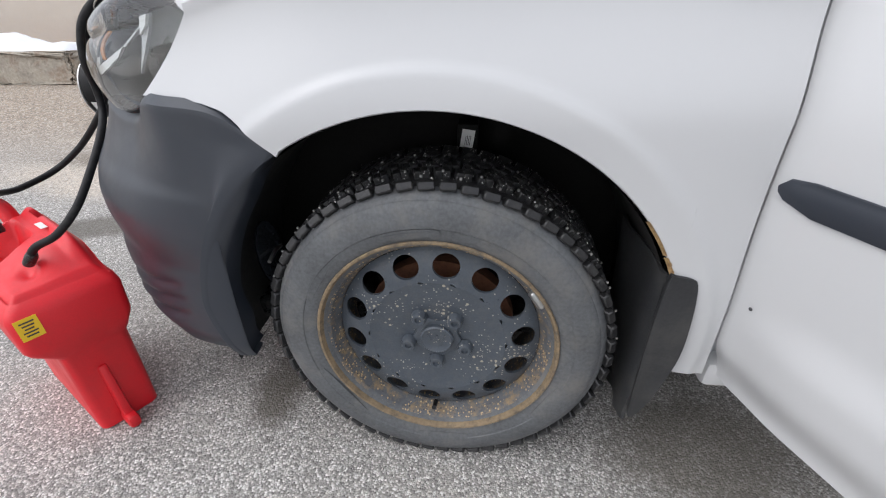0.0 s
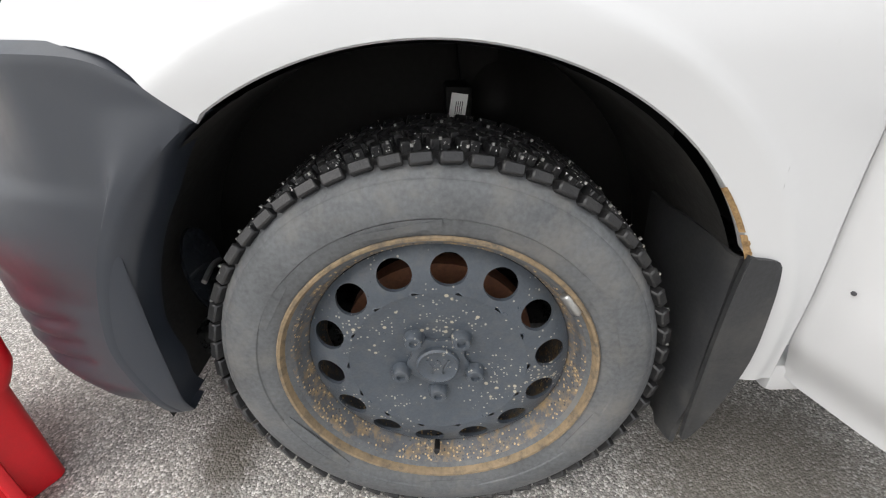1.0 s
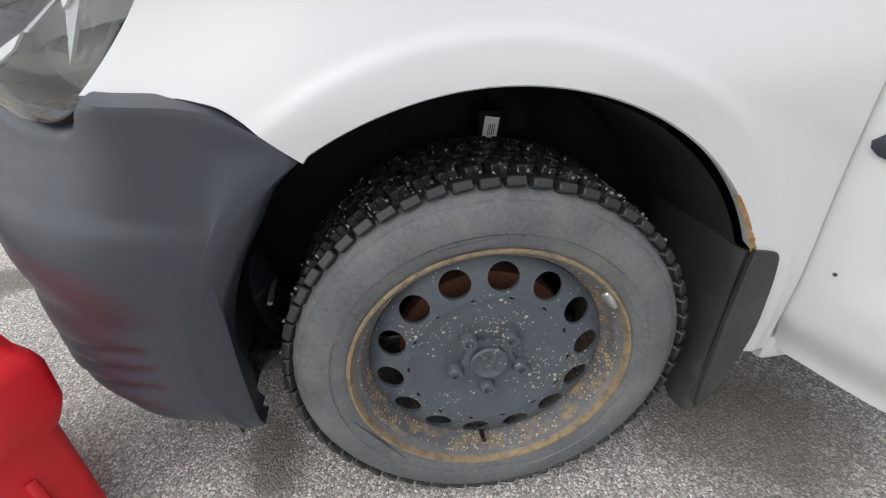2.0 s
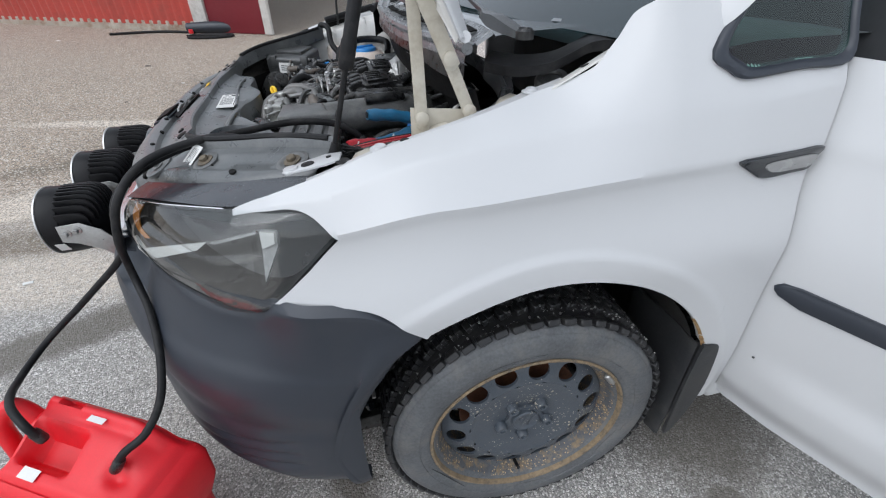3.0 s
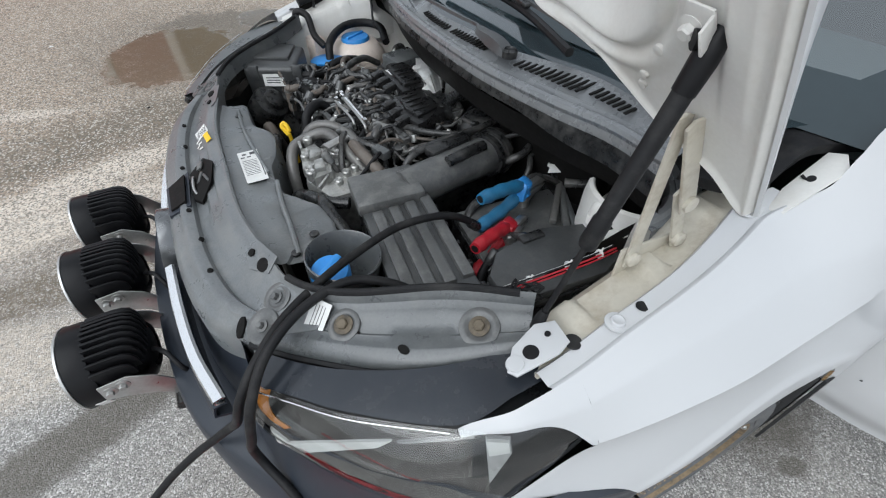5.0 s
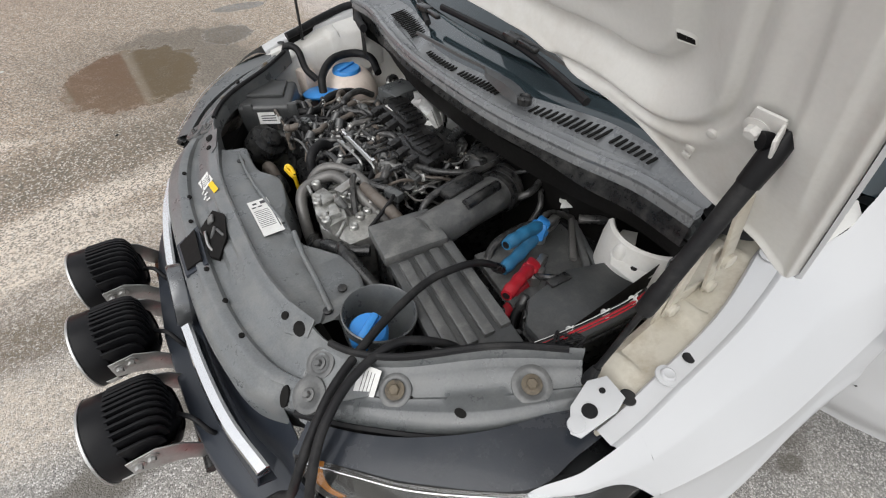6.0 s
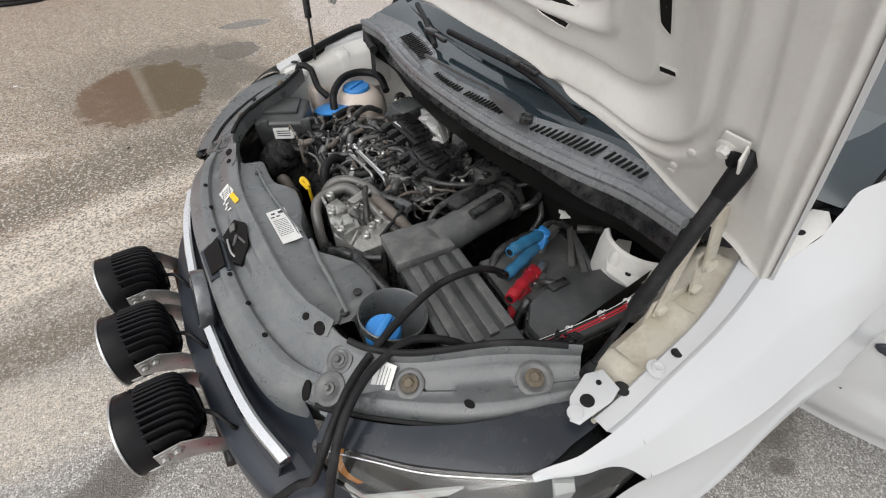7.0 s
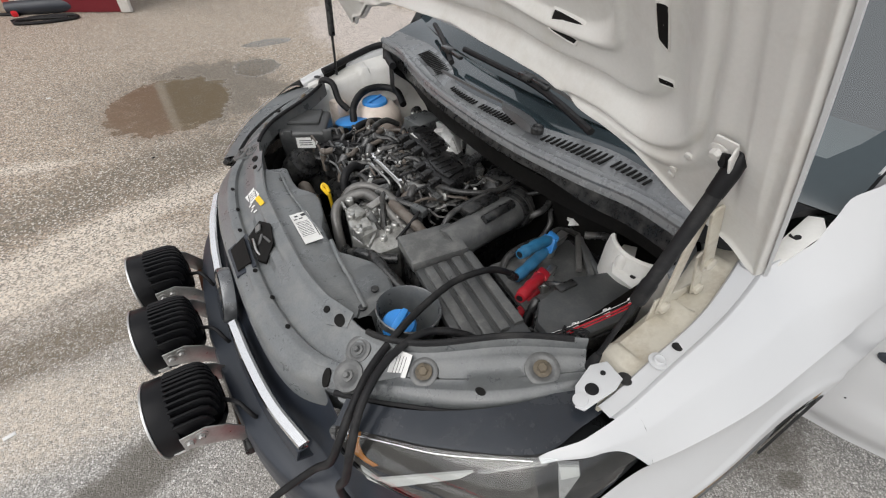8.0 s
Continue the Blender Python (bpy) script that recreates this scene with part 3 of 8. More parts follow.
def side_y(x, z):
    """The outer side of the body: below the crease, the flat band above it, then the rounded shoulder."""
    t = 0.55 * max(0.0, -0.10 - x) ** 2
    d = z - crease(x)
    if d < 0:
        y = 0.014 + 0.003 * smooth(0.0, 0.02, -d) - 0.036 * smooth(0.02, 0.19, -d)
        y += 0.016 * smooth(0.50, 0.25, z)
    else:
        top = max(fender_top(x), crease(x) + 0.002)
        u, uw = d / (top - crease(x)), min(0.8, (0.065 + 0.05 * x) / (top - crease(x)))
        g = 0.72 * u if u < uw else 0.72 * uw + (1 - 0.72 * uw) * ((u - uw) / (1 - uw)) ** 1.12
        y = 0.014 + (shoulder(x, top) * g if u < 1 else shoulder(x, z))
    a = math.hypot(x - AX, z - AZ) - AR
    y -= 0.0035 * smooth(0.060, 0.043, a) - 0.17 * max(0.0, 0.042 - max(a, 0.0))
    return y + t


TOP = [(-0.50, 0.858), (-0.44, 0.885), (-0.37, 0.908), (-0.25, 0.945), (0.0, 1.0), (0.07, 1.03), (0.105, 1.07), (0.13, 1.106), (0.185, 1.134), (0.205, 1.138), (0.222, 1.130), (0.25, 1.109), (0.28, 1.082), (0.31, 1.047), (0.35, 1.045), (0.47, 1.050)]


def fender_top(x):
    return table(TOP, x)


def fender_low(x):
    """Lower edge: the arch, then the sill."""
    if x < -0.225:
        return table([(-0.345, 0.7262), (-0.333, 0.725), (-0.295, 0.715), (-0.24, 0.672), (-0.225, 0.660)], x)
    if x > 0.378:
        return 0.30
    return AZ + math.sqrt(max(0.0, AR * AR - (x - AX) ** 2))


def door_line(z):
    """Where the wing ends at the driver's door."""
    return table([(0.30, 0.458), (0.36, 0.453), (0.56, 0.436), (0.68, 0.431), (0.78, 0.432), (0.86, 0.437), (0.92, 0.447), (0.97, 0.455), (1.03, 0.462), (1.30, 0.470)], z)


WINDOW = [(0.226, 1.058, 0), (0.250, 1.030, 0), (0.280, 1.020, 0), (0.37, 1.028, 0), (0.462, 1.036, 0), (0.476, 1.10, 0), (0.50, 1.20, 0), (0.53, 1.345, 0), (0.40, 1.236, 0), (0.30, 1.141, 0)]


def window_line(k):
    c = V((0.40, 1.115, 0))
    return [c + (p - c) * k for p in curve(WINDOW, 4, closed=True)]


def within(x, y, line):
    inside = False
    for (ax, ay), (bx, by) in zip(line, line[1:] + line[:1]):
        if (ay > y) != (by > y) and x < ax + (y - ay) * (bx - ax) / (by - ay):
            inside = not inside
    return inside


def fender(flip):
    """One skin: behind the headlamp, a strip above it and a corner below it."""
    bm = bmesh.new()
    f = (lambda p: mirror(p)) if flip else (lambda p: p)

    def field(x0, x1, nx, low, top, nz, lip, tuck=0.0):
        rows = []
        for i in range(nx + 1):
            x = x0 + (x1 - x0) * i / nx
            a, b = low(x), top(x)
            col = []
            for j in range(nz + 1):
                t = j / nz
                z = a + (b - a) * t
                if lip:  # one row of points runs along the crease
                    c = crease(x)
                    z = a + (c - a) * j / 34 if j <= 34 else c + (b - c) * (j - 34) / (nz - 34)
                col.append(f((x, side_y(x, z) + tuck * smooth(-0.42, -0.488, x), z)))
            if lip:
                col = [f((x, side_y(x, a) + 0.024, a + 0.004)), f((x, side_y(x, a) + 0.004, a - 0.002))] + col
            rows.append(col)
        sheet(bm, rows)

    field(-0.341, 0.352, 110, fender_low, fender_top, 60, True)
    rows = []
    for i in range(25):
        u = i / 24
        col = []
        for j in range(81):
            c, b = crease(0.352 + 0.09 * u), fender_top(0.352 + 0.113 * u)
            z = 0.30 + (c - 0.30) * j / 50 if j <= 50 else c + (b - c) * (j - 50) / 30
            x = 0.352 + (door_line(z) - 0.352) * u
            col.append(f((x, side_y(x, z), z)))
        rows.append(col)
    sheet(bm, rows)
    lamp_top = lambda x: table([(-0.488, 0.857), (-0.44, 0.871), (-0.40, 0.877), (-0.372, 0.868), (-0.341, 0.838)], x)
    field(-0.488, -0.341, 20, lamp_top, lambda x: max(fender_top(x), lamp_top(x) + 0.001), 10, False, 0.016)
    field(-0.458, -0.341, 24, lambda x: 0.7262, lambda x: table([(-0.458, 0.7265), (-0.452, 0.7268), (-0.395, 0.779), (-0.341, 0.838)], x), 12, False)
    out = [(c.x, c.y) for c in window_line(0.87)]
    gone = []
    for face in bm.faces:
        p = face.calc_center_median()
        if p.x > 0.24 and p.z > 1.03 and within(p.x, p.z, out):
            gone.append(face)
    bmesh.ops.delete(bm, geom=gone, context="FACES")
    return part("front_wing", bm, WHITE, van, "white painted front wing", angle=30)


fender(False)
fender(True)


def edge_point(x):
    z = fender_top(x)
    return V((x, side_y(x, z), z))


def rail(flip):
    """The bolted flange along the bonnet's opening and the cream inner wing below it."""
    f = (lambda p: V(mirror(p))) if flip else (lambda p: V(p))
    bm = bmesh.new()
    bm2 = bmesh.new()
    rows, rows2 = [], []
    for i in range(80):
        x = -0.375 + 0.42 * i / 79
        e = edge_point(x)
        w = 0.030 + 0.012 * smooth(-0.2, 0.05, x)
        z = e.z - 0.014 * smooth(0.05, 0.12, x)
        rows.append([f(e), f((x, e.y + 0.003, e.z - 0.001)), f((x, e.y + 0.007, z - 0.007)), f((x, e.y + w, z - 0.009)), f((x, e.y + w + 0.003, z - 0.013)), f((x, e.y + w + 0.003, z - 0.024))])
        s = 0.010 * smooth(0.0, 0.008, abs(math.fmod(x + 1.0, 0.13) - 0.065) - 0.012)
        rows2.append([f((x, e.y + w - 0.004, z - 0.020)), f((x, e.y + w + 0.012, z - 0.024)), f((x, e.y + w + 0.03, z - 0.022 - s)), f((x, e.y + w + 0.058, z - 0.026 - s)), f((x, e.y + w + 0.070, z - 0.040 - s)), f((x, e.y + w + 0.074, z - 0.11)), f((x, e.y + w + 0.085, z - 0.17))])
    sheet(bm, rows)
    sheet(bm2, rows2)
    part("wing_flange", bm, WHITE, van, "white bolted wing flange")
    part("inner_wing", bm2, INNER if flip else RAIL, van, "white painted inner wing" if flip else "dirty cream inner wing panel")
    for x, dy, r in ((-0.261, 0.022, 0.010), (-0.007, 0.026, 0.010)):
        bm = bmesh.new()
        e = edge_point(x)
        lathe(bm, [(0.016, 0.0), (0.0155, 0.0015), (0.0100, 0.0022), (0.0090, 0.0060), (0.0075, 0.0068), (0.005, 0.0055), (0, 0.0055)], 20, Matrix.Translation(f((x, e.y + dy, e.z - 0.0085))))
        part("bolt", bm, WHITE, van, "white painted flange bolt")
    for x, dy, r in ((-0.222, 0.020, 0.0085), (-0.318, 0.036, 0.012), (0.075, 0.03, 0.008)):
        bm = bmesh.new()
        e = edge_point(x)
        lathe(bm, [(r, 0.0), (r * 0.9, 0.0012), (0, 0.0012)], 20, Matrix.Translation(f((x, e.y + dy, e.z - 0.0082))))
        part("hole", bm, RUBBER, van)


rail(False)
rail(True)

# bumper ------------------------------------------------------------------
PLAN = curve([(-0.215, -0.004, 0), (-0.31, -0.002, 0), (-0.41, 0.014, 0), (-0.52, 0.048, 0), (-0.62, 0.110, 0), (-0.70, 0.188, 0), (-0.80, 0.335, 0), (-0.873, 0.50, 0), (-0.905, 0.68, 0), (-0.918, 0.885, 0)], 10)
PLAN = PLAN + [V((p.x, 2 * MID - p.y, 0)) for p in PLAN[-2::-1]]


def bumper():
    bm = bmesh.new()
    n = len(PLAN)
    rows = []
    for i, p in enumerate(PLAN):
        k = min(i, n - 1 - i)
        d = PLAN[min(i + 1, n - 1)] - PLAN[max(i - 1, 0)]
        nrm = V((-d.y, d.x, 0)).normalized()
        if nrm.dot(p - V((0, MID, 0))) < 0:
            nrm = -nrm
        x = p.x
        if x > -0.47:
            top = table([(-0.47, 0.731), (-0.345, 0.729), (-0.30, 0.718), (-0.215, 0.670)], x)
        else:
            top = table([(-0.93, 0.788), (-0.84, 0.788), (-0.79, 0.775), (-0.74, 0.742), (-0.66, 0.708), (-0.56, 0.700), (-0.50, 0.712), (-0.47, 0.731)], x)
        low = 0.205 + 0.052 * smooth(-0.66, -0.40, x)
        arch_x = lambda z: AX - math.sqrt(max(0.0, 0.398**2 - (z - AZ) ** 2)) + 0.03 * smooth(0.40, 0.25, z)
        col = []
        m = 90
        for j in range(m + 1):
            t = j / m
            z = low + (top - low) * t
            yy = min(p.y, 2 * MID - p.y)
            o = -(0.078 * smooth(0.598, 0.622, z) + 0.044 * smooth(0.622, 0.76, z)) * smooth(0.24, 0.44, yy) - 0.050 * smooth(0.52, 0.70, z) * smooth(-0.40, -0.56, x) * smooth(0.45, 0.25, yy) - 0.012 * smooth(0.5, 0.7, z) * smooth(-0.22, -0.35, x)
            o -= 0.030 * (1 - smooth(0.20, 0.30, z)) + 0.004 * math.exp(-((z - 0.435) / 0.02) ** 2) * smooth(-0.35, -0.5, x)
            o += 0.004 * smooth(0.60, 0.57, z) * smooth(0.45, 0.50, z) * smooth(-0.3, -0.45, x)
            o -= 0.018 * smooth(top - 0.030 + 0.018 * smooth(-0.50, -0.44, x), top, z) * smooth(0.30, 0.16, yy)
            for zz in (0.30, 0.335, 0.37):
                o -= 0.007 * math.exp(-((z - zz - 0.25 * (x + 0.6)) / 0.009) ** 2) * smooth(-0.46, -0.52, x) * smooth(-0.72, -0.66, x)
            q = p + nrm * o
            xx = q.x
            if k < 16:
                w = 1 - smooth(0, 16, k)
                xx = q.x + min(0.0, arch_x(z) - PLAN[0].x) * w
            col.append((xx, q.y, z))
        rows.append([(col[0][0], col[0][1] + (0.03 if i < n / 2 else -0.03), col[0][2] + 0.002)] + col)
    def lip(edge, s):
        """The flat border of the wheel opening and its flange turned inwards."""
        out = []
        for dx, dy in ((0.003, 0.002), (0.009, 0.004), (0.018, 0.008), (0.024, 0.016), (0.027, 0.060)):
            out.append([(x + 0.002 + dx * (0.12 + 0.88 * smooth(0.665, 0.56, z) * smooth(0.262, 0.34, z)), y + dy * s, z) for x, y, z in edge])
        return out

    rows = lip(rows[0], 1)[::-1] + rows + lip(rows[-1], -1)
    sheet(bm, rows)
    return part("front_bumper", bm, BUMPER, van, "dark grey grained plastic front bumper", angle=48)


bumper()


# wheel -------------------------------------------------------------------
def wheel():
    o = V((0.0, 0.108, 0.310))
    W = Matrix.Translation(o) @ pose(0, 0, 0, 90, 0, 0)
    W = Matrix.Translation(o) @ Matrix.Rotation(radians(-3), 4, "Z") @ Matrix.Rotation(radians(90), 4, "X")
    w = new("wheel")
    w.parent = van
    w.matrix_parent_inverse = van.matrix_world.inverted()
    bm = bmesh.new()
    R = 0.316
    prof = [(0.196, 0.070), (0.205, 0.088), (0.215, 0.097), (0.230, 0.103), (0.243, 0.1052), (0.2445, 0.1070), (0.252, 0.1078), (0.262, 0.1070), (0.276, 0.1045), (0.2862, 0.0995), (0.2870, 0.0978), (0.2890, 0.0974), (0.296, 0.090), (0.302, 0.078), (0.3035, 0.060), (0.3035, 0.0)]
    lathe(bm, prof + [(r, -h) for r, h in prof[-2::-1]], 96, W)
    for f in bm.faces:
        c = W.inverted() @ f.calc_center_median()
        if math.hypot(c.x, c.y) > 0.301 and abs(c.z) < 0.09:
            f.material_index = 1
    tyre = part("tyre", bm, [TYRE, TREAD], w, "grey winter tyre sidewall")
    for a0, n, r, h in ((20, 9, 0.243, 0.016), (140, 7, 0.243, 0.016), (200, 12, 0.238, 0.010), (262, 9, 0.243, 0.016), (322, 8, 0.240, 0.012), (88, 10, 0.238, 0.010)):
        bm = bmesh.new()
        k = r - h / 2
        lathe(bm, [(k, 0.1025), (k, 0.1048), (r + h / 2, 0.1074), (r + h / 2, 0.1045)], 10, W @ Matrix.Rotation(radians(a0), 4, "Z"), arc=radians(n * 3.0))
        part("raised_bar", bm, TYRE, tyre)
    bm = bmesh.new()
    for k in range(58):  # shoulder blocks, and rows of blocks with slits behind them
        a = 2 * math.pi * k / 58
        for h, l, wd, sk, ph in ((0.072, 0.046, 0.0285, 0.16, 0.0), (0.040, 0.022, 0.025, 0.3, 0.4), (0.013, 0.022, 0.025, 0.35, 0.1), (-0.013, 0.022, 0.025, -0.35, 0.6), (-0.040, 0.022, 0.025, -0.3, 0.2), (-0.072, 0.046, 0.0285, -0.16, 0.5)):
            aa = a + ph * 2 * math.pi / 58
            m = W @ Matrix.Rotation(aa, 4, "Z") @ Matrix.Translation((0.309 if abs(h) < 0.06 else 0.2980, 0, h)) @ Matrix.Rotation(sk, 4, "X")
            if abs(h) > 0.06:
                m = m @ Matrix.Rotation(0.50 * (1 if h > 0 else -1), 4, "Y")
                box(bm, (0.0006 * (k * 7 % 3 - 1), 0, 0), (0.014, wd * 0.93, l), bevel=0.0022, seg=1, m=m)
                continue
            for s in (-0.5, 0.5):
                box(bm, (0.0006 * (k * 7 % 3 - 1), s * wd * 0.5, 0), (0.014, wd * 0.475, l), bevel=0.0014, seg=1, m=m)
    part("tread", bm, TREAD, w, "damp studded tread blocks")
    bm = bmesh.new()
    for k in range(66):
        a = 2 * math.pi * (k + 0.3) / 66
        m = W @ Matrix.Rotation(a, 4, "Z")
        for h in ((0.075,) if k % 2 else (0.05, -0.03)):
            lathe(bm, [(0.0022, 0.0), (0.0022, 0.0035), (0, 0.0035)], 5, m @ Matrix.Translation((0.3150, 0, h)) @ Matrix.Rotation(radians(90), 4, "Y"))
    tagged(part("stud", bm, STEEL, w, "small steel studs"), kind="stuff")
    bm = bmesh.new()
    rim = [(0.219, 0.097), (0.2200, 0.101), (0.218, 0.1035), (0.2145, 0.103), (0.212, 0.098), (0.2105, 0.092)]
    lathe(bm, rim, 72, W)
    part("rim_lip", bm, RIMLIP, w, "ochre rust-stained lip of the steel rim")
    bm = bmesh.new()
    rim = [(0.2105, 0.092), (0.208, 0.0895), (0.202, 0.0865), (0.1995, 0.082), (0.197, 0.074), (0.193, 0.064), (0.1885, 0.058), (0.187, 0.040), (0.186, -0.02), (0.195, -0.075), (0.221, -0.10)]
    lathe(bm, rim, 72, W)
    part("rim", bm, FLANGE, w, "grey steel rim with ochre rust flaking through the paint")
    # disc with fourteen round holes
    bm = bmesh.new()
    prof = lambda r: table([(0.0, 0.066), (0.03, 0.067), (0.048, 0.068), (0.060, 0.070), (0.074, 0.073), (0.082, 0.0745), (0.115, 0.078), (0.126, 0.0805), (0.136, 0.0800), (0.150, 0.0770), (0.166, 0.0710), (0.180, 0.0640), (0.1875, 0.0580)], r)
    NH, RH, HR = 14, 0.158, 0.0222
    seg = 10
    rr0, rr1 = 0.126, 0.1875
    for k in range(NH):
        a0 = 2 * math.pi * (k + 0.28) / NH
        half = math.pi / NH
        hole, outer = [], []
        for j in range(24):
            b = 2 * math.pi * j / 24
            hx, hy = RH + HR * 0.95 * math.cos(b), HR * 1.07 * math.sin(b)
            hole.append((math.hypot(hx, hy), math.atan2(hy, hx)))
            c, s = math.cos(b), math.sin(b)
            q = max(abs(c), abs(s))
            u, v = c / q, s / q
            outer.append(((rr0 + rr1) / 2 + u * (rr1 - rr0) / 2, v * half))
        rows = []
        for t in (-0.001, 0, 0.5, 1):
            row = []
            for (r1, b1), (r2, b2) in zip(hole, outer):
                tt = max(t, 0)
                r, b = r1 + (r2 - r1) * tt, b1 + (b2 - b1) * tt
                row.append(W @ V((r * math.cos(a0 + b), r * math.sin(a0 + b), prof(r) - (0.006 if t < 0 else 0))))
            rows.append(row)
        sheet(bm, rows, closed=True)
    lathe(bm, [(rr0 * i / 14, prof(rr0 * i / 14)) for i in range(15)], NH * 8, W)
    bmesh.ops.remove_doubles(bm, verts=bm.verts[:], dist=0.0006)
    part("disc", bm, DISC, w, "grey steel wheel disc with round holes, chipped and speckled")
    for k in range(5):
        bm = bmesh.new()
        a = radians(90 + 72 * k + 180)
        m = W @ Matrix.Translation((0.056 * math.cos(a), 0.056 * math.sin(a), 0.070))
        lathe(bm, [(0.0150, 0.0), (0.0140, 0.006), (0.0125, 0.014), (0.0110, 0.0165), (0.0065, 0.0165), (0.0055, 0.012), (0.0, 0.012)], 18, m)
        part("bolt_cap", bm, DISC, w)
    bm = bmesh.new()
    outl = []
    for k in range(60):
        a = 2 * math.pi * k / 60
        r = 0.044 + 0.004 * math.cos(5 * (a - radians(126)))
        outl.append((r * math.cos(a), r * math.sin(a)))
    prism(bm, outl, 0.007, W @ Matrix.Translation((0, 0, 0.067)), 0.003)
    lathe(bm, [(0.031, 0.074), (0.031, 0.081), (0.028, 0.0835), (0.025, 0.0815), (0.0, 0.0815)], 32, W)
    for dx, rz in ((-0.011, 18), (-0.004, -18), (0.004, 18), (0.011, -18)):
        box(bm, (dx, 0, 0.0815), (0.0035, 0.026, 0.002), (0, 0, rz), bevel=0, m=W)
    part("hub_cap", bm, DISC, w)
    bm = bmesh.new()
    lathe(bm, [(0.0, 0.03), (0.14, 0.03), (0.14, 0.0), (0.0, 0.0)], 40, W)
    part("brake_disc", bm, RUST, w, "rusty brown brake disc")
    bm = bmesh.new()
    a = radians(36)
    m = W @ Matrix.Rotation(a, 4, "Z")
    box(bm, (0.2075, 0, 0.0965), (0.012, 0.036, 0.014), (0, 40, 0), bevel=0.004, seg=3, m=m)
    part("balance_weight", bm, STEEL, w, "silver clip-on balance weight")
    bm = bmesh.new()
    tube(bm, [W @ V((-0.004, -0.188, 0.052)), W @ V((-0.004, -0.180, 0.078)), W @ V((-0.004, -0.172, 0.092))], 0.0045)
    part("valve", bm, RUBBER, w)


wheel()


def tread_glints():
    """Pale specks that stand in for glints on the wet upper tread."""
    rnd = random.Random(12)
    bm = bmesh.new()
    for k in range(900):
        a = radians(rnd.uniform(35, 150))
        r = 0.3135 + rnd.uniform(-0.003, 0.0035)
        y = 0.108 + rnd.uniform(-0.078, 0.085)
        p = V((r * math.cos(a), y, 0.310 + r * math.sin(a)))
        s = rnd.uniform(0.0006, 0.0017)
        vs = [bm.verts.new(p + V((rnd.uniform(-1, 1), rnd.uniform(-1, 1), rnd.uniform(-1, 1))) * s) for _ in range(4)]
        for f in ((0, 1, 2), (0, 1, 3), (0, 2, 3), (1, 2, 3)):
            bm.faces.new([vs[q] for q in f])
    ob = part("tread_glint", bm, TREADGLINT, van, "pale specks painted as the wet tread's glints", shade=False)
    ob["kind"] = "stuff"


# pale colour for the painted glints of the wet tread
TREADGLINT = mat("pale_tread_glint", (0.55, 0.54, 0.52), 0.2, var=0.3, bump=0.0)
tread_glints()


def arch_rust():
    rnd = random.Random(4)
    for a0, a1, w in ((24.5, 30.0, 0.0022), (30.5, 40.0, 0.0007)):
        bm = bmesh.new()
        rows = []
        for k in range(25):
            a = radians(a0 + (a1 - a0) * k / 24)
            ww = w * (0.35 + rnd.random()) * (math.sin(math.pi * (k + 0.5) / 25) ** 0.5)
            row = []
            for q in (-0.004, 0.0006, 0.4 * ww, ww):
                x, z = AX + (AR + q) * math.cos(a), AZ + (AR + q) * math.sin(a)
                row.append((x, side_y(x, z) - (0.0008 if q > 0 else -0.004), z))
            rows.append(row)
        sheet(bm, rows)
        part("rust_edge", bm, RUSTTAN, van, "tan rust blistering along the wheel arch edge")


RUSTTAN = mat("tan_rust", (0.34, 0.22, 0.10), 0.8, var=0.35, scale=60, grain=300, bump=0.5, dirt=0.8, dirt_color=(0.10, 0.05, 0.025), dirt_scale=90)
arch_rust()


# arch liner, mudflap, sill, floor ------------------------------------------
bm = bmesh.new()
rows = []
for i in range(49):
    a = radians(-14 + 208 * i / 48)
    r = AR - 0.006 + 0.03 * smooth(0.2, 0.6, math.sin(a)) * 0
    x, z = AX + r * math.cos(a), AZ + r * math.sin(a)
    rows.append([(x, y, max(z, 0.18)) for y in (0.014, 0.05, 0.12, 0.22, 0.32)])
sheet(bm, rows)
part("arch_liner", bm, ARCHLINER, van, "black wheel arch liner")
bm = bmesh.new()
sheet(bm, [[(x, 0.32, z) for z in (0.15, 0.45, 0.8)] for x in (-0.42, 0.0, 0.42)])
part("arch_wall", bm, VOIDBLACK, van)
# flat black oval painted for the dark of the opening
bm = bmesh.new()
lathe(bm, [(1.0, -0.004), (1.0, 0.002), (0.9, 0.003), (0.0, 0.003)], 24, axes((-0.335, 0.115, 0.425), (0.9, -0.35, 0.1)) @ Matrix.Diagonal((0.068, 0.030, 1, 1)))
part("liner_hole", bm, GLOSS, van, "black oval painted as the dark opening in the front of the wheel arch liner")
# steel sliver added only as a glint in that opening
bm = bmesh.new()
tube(bm, [(-0.325, 0.085, 0.425), (-0.325, 0.115, 0.432), (-0.325, 0.14, 0.43)], 0.004, seg=8)
part("liner_glint", bm, STEEL, van, "steel sliver added as a glint in the liner's opening")
bm = bmesh.new()
sheet(bm, [[(-0.10 + 0.02 * i, 0.318 - 0.05 * math.exp(-((-0.10 + 0.02 * i - 0.10) / 0.05) ** 2) * math.exp(-((0.52 + 0.02 * j - 0.62) / 0.06) ** 2), 0.52 + 0.02 * j) for i in range(20)] for j in range(11)])
part("spring_turret", bm, VOIDBLACK, van, "black pressed turret inside the wheel arch")
bm = bmesh.new()
box(bm, (0.035, 0.228, 0.628), (0.024, 0.001, 0.034), (0, 8, 0), bevel=0)
tagst = part("arch_label", bm, PAPER, van, "small weathered label inside the wheel arch")
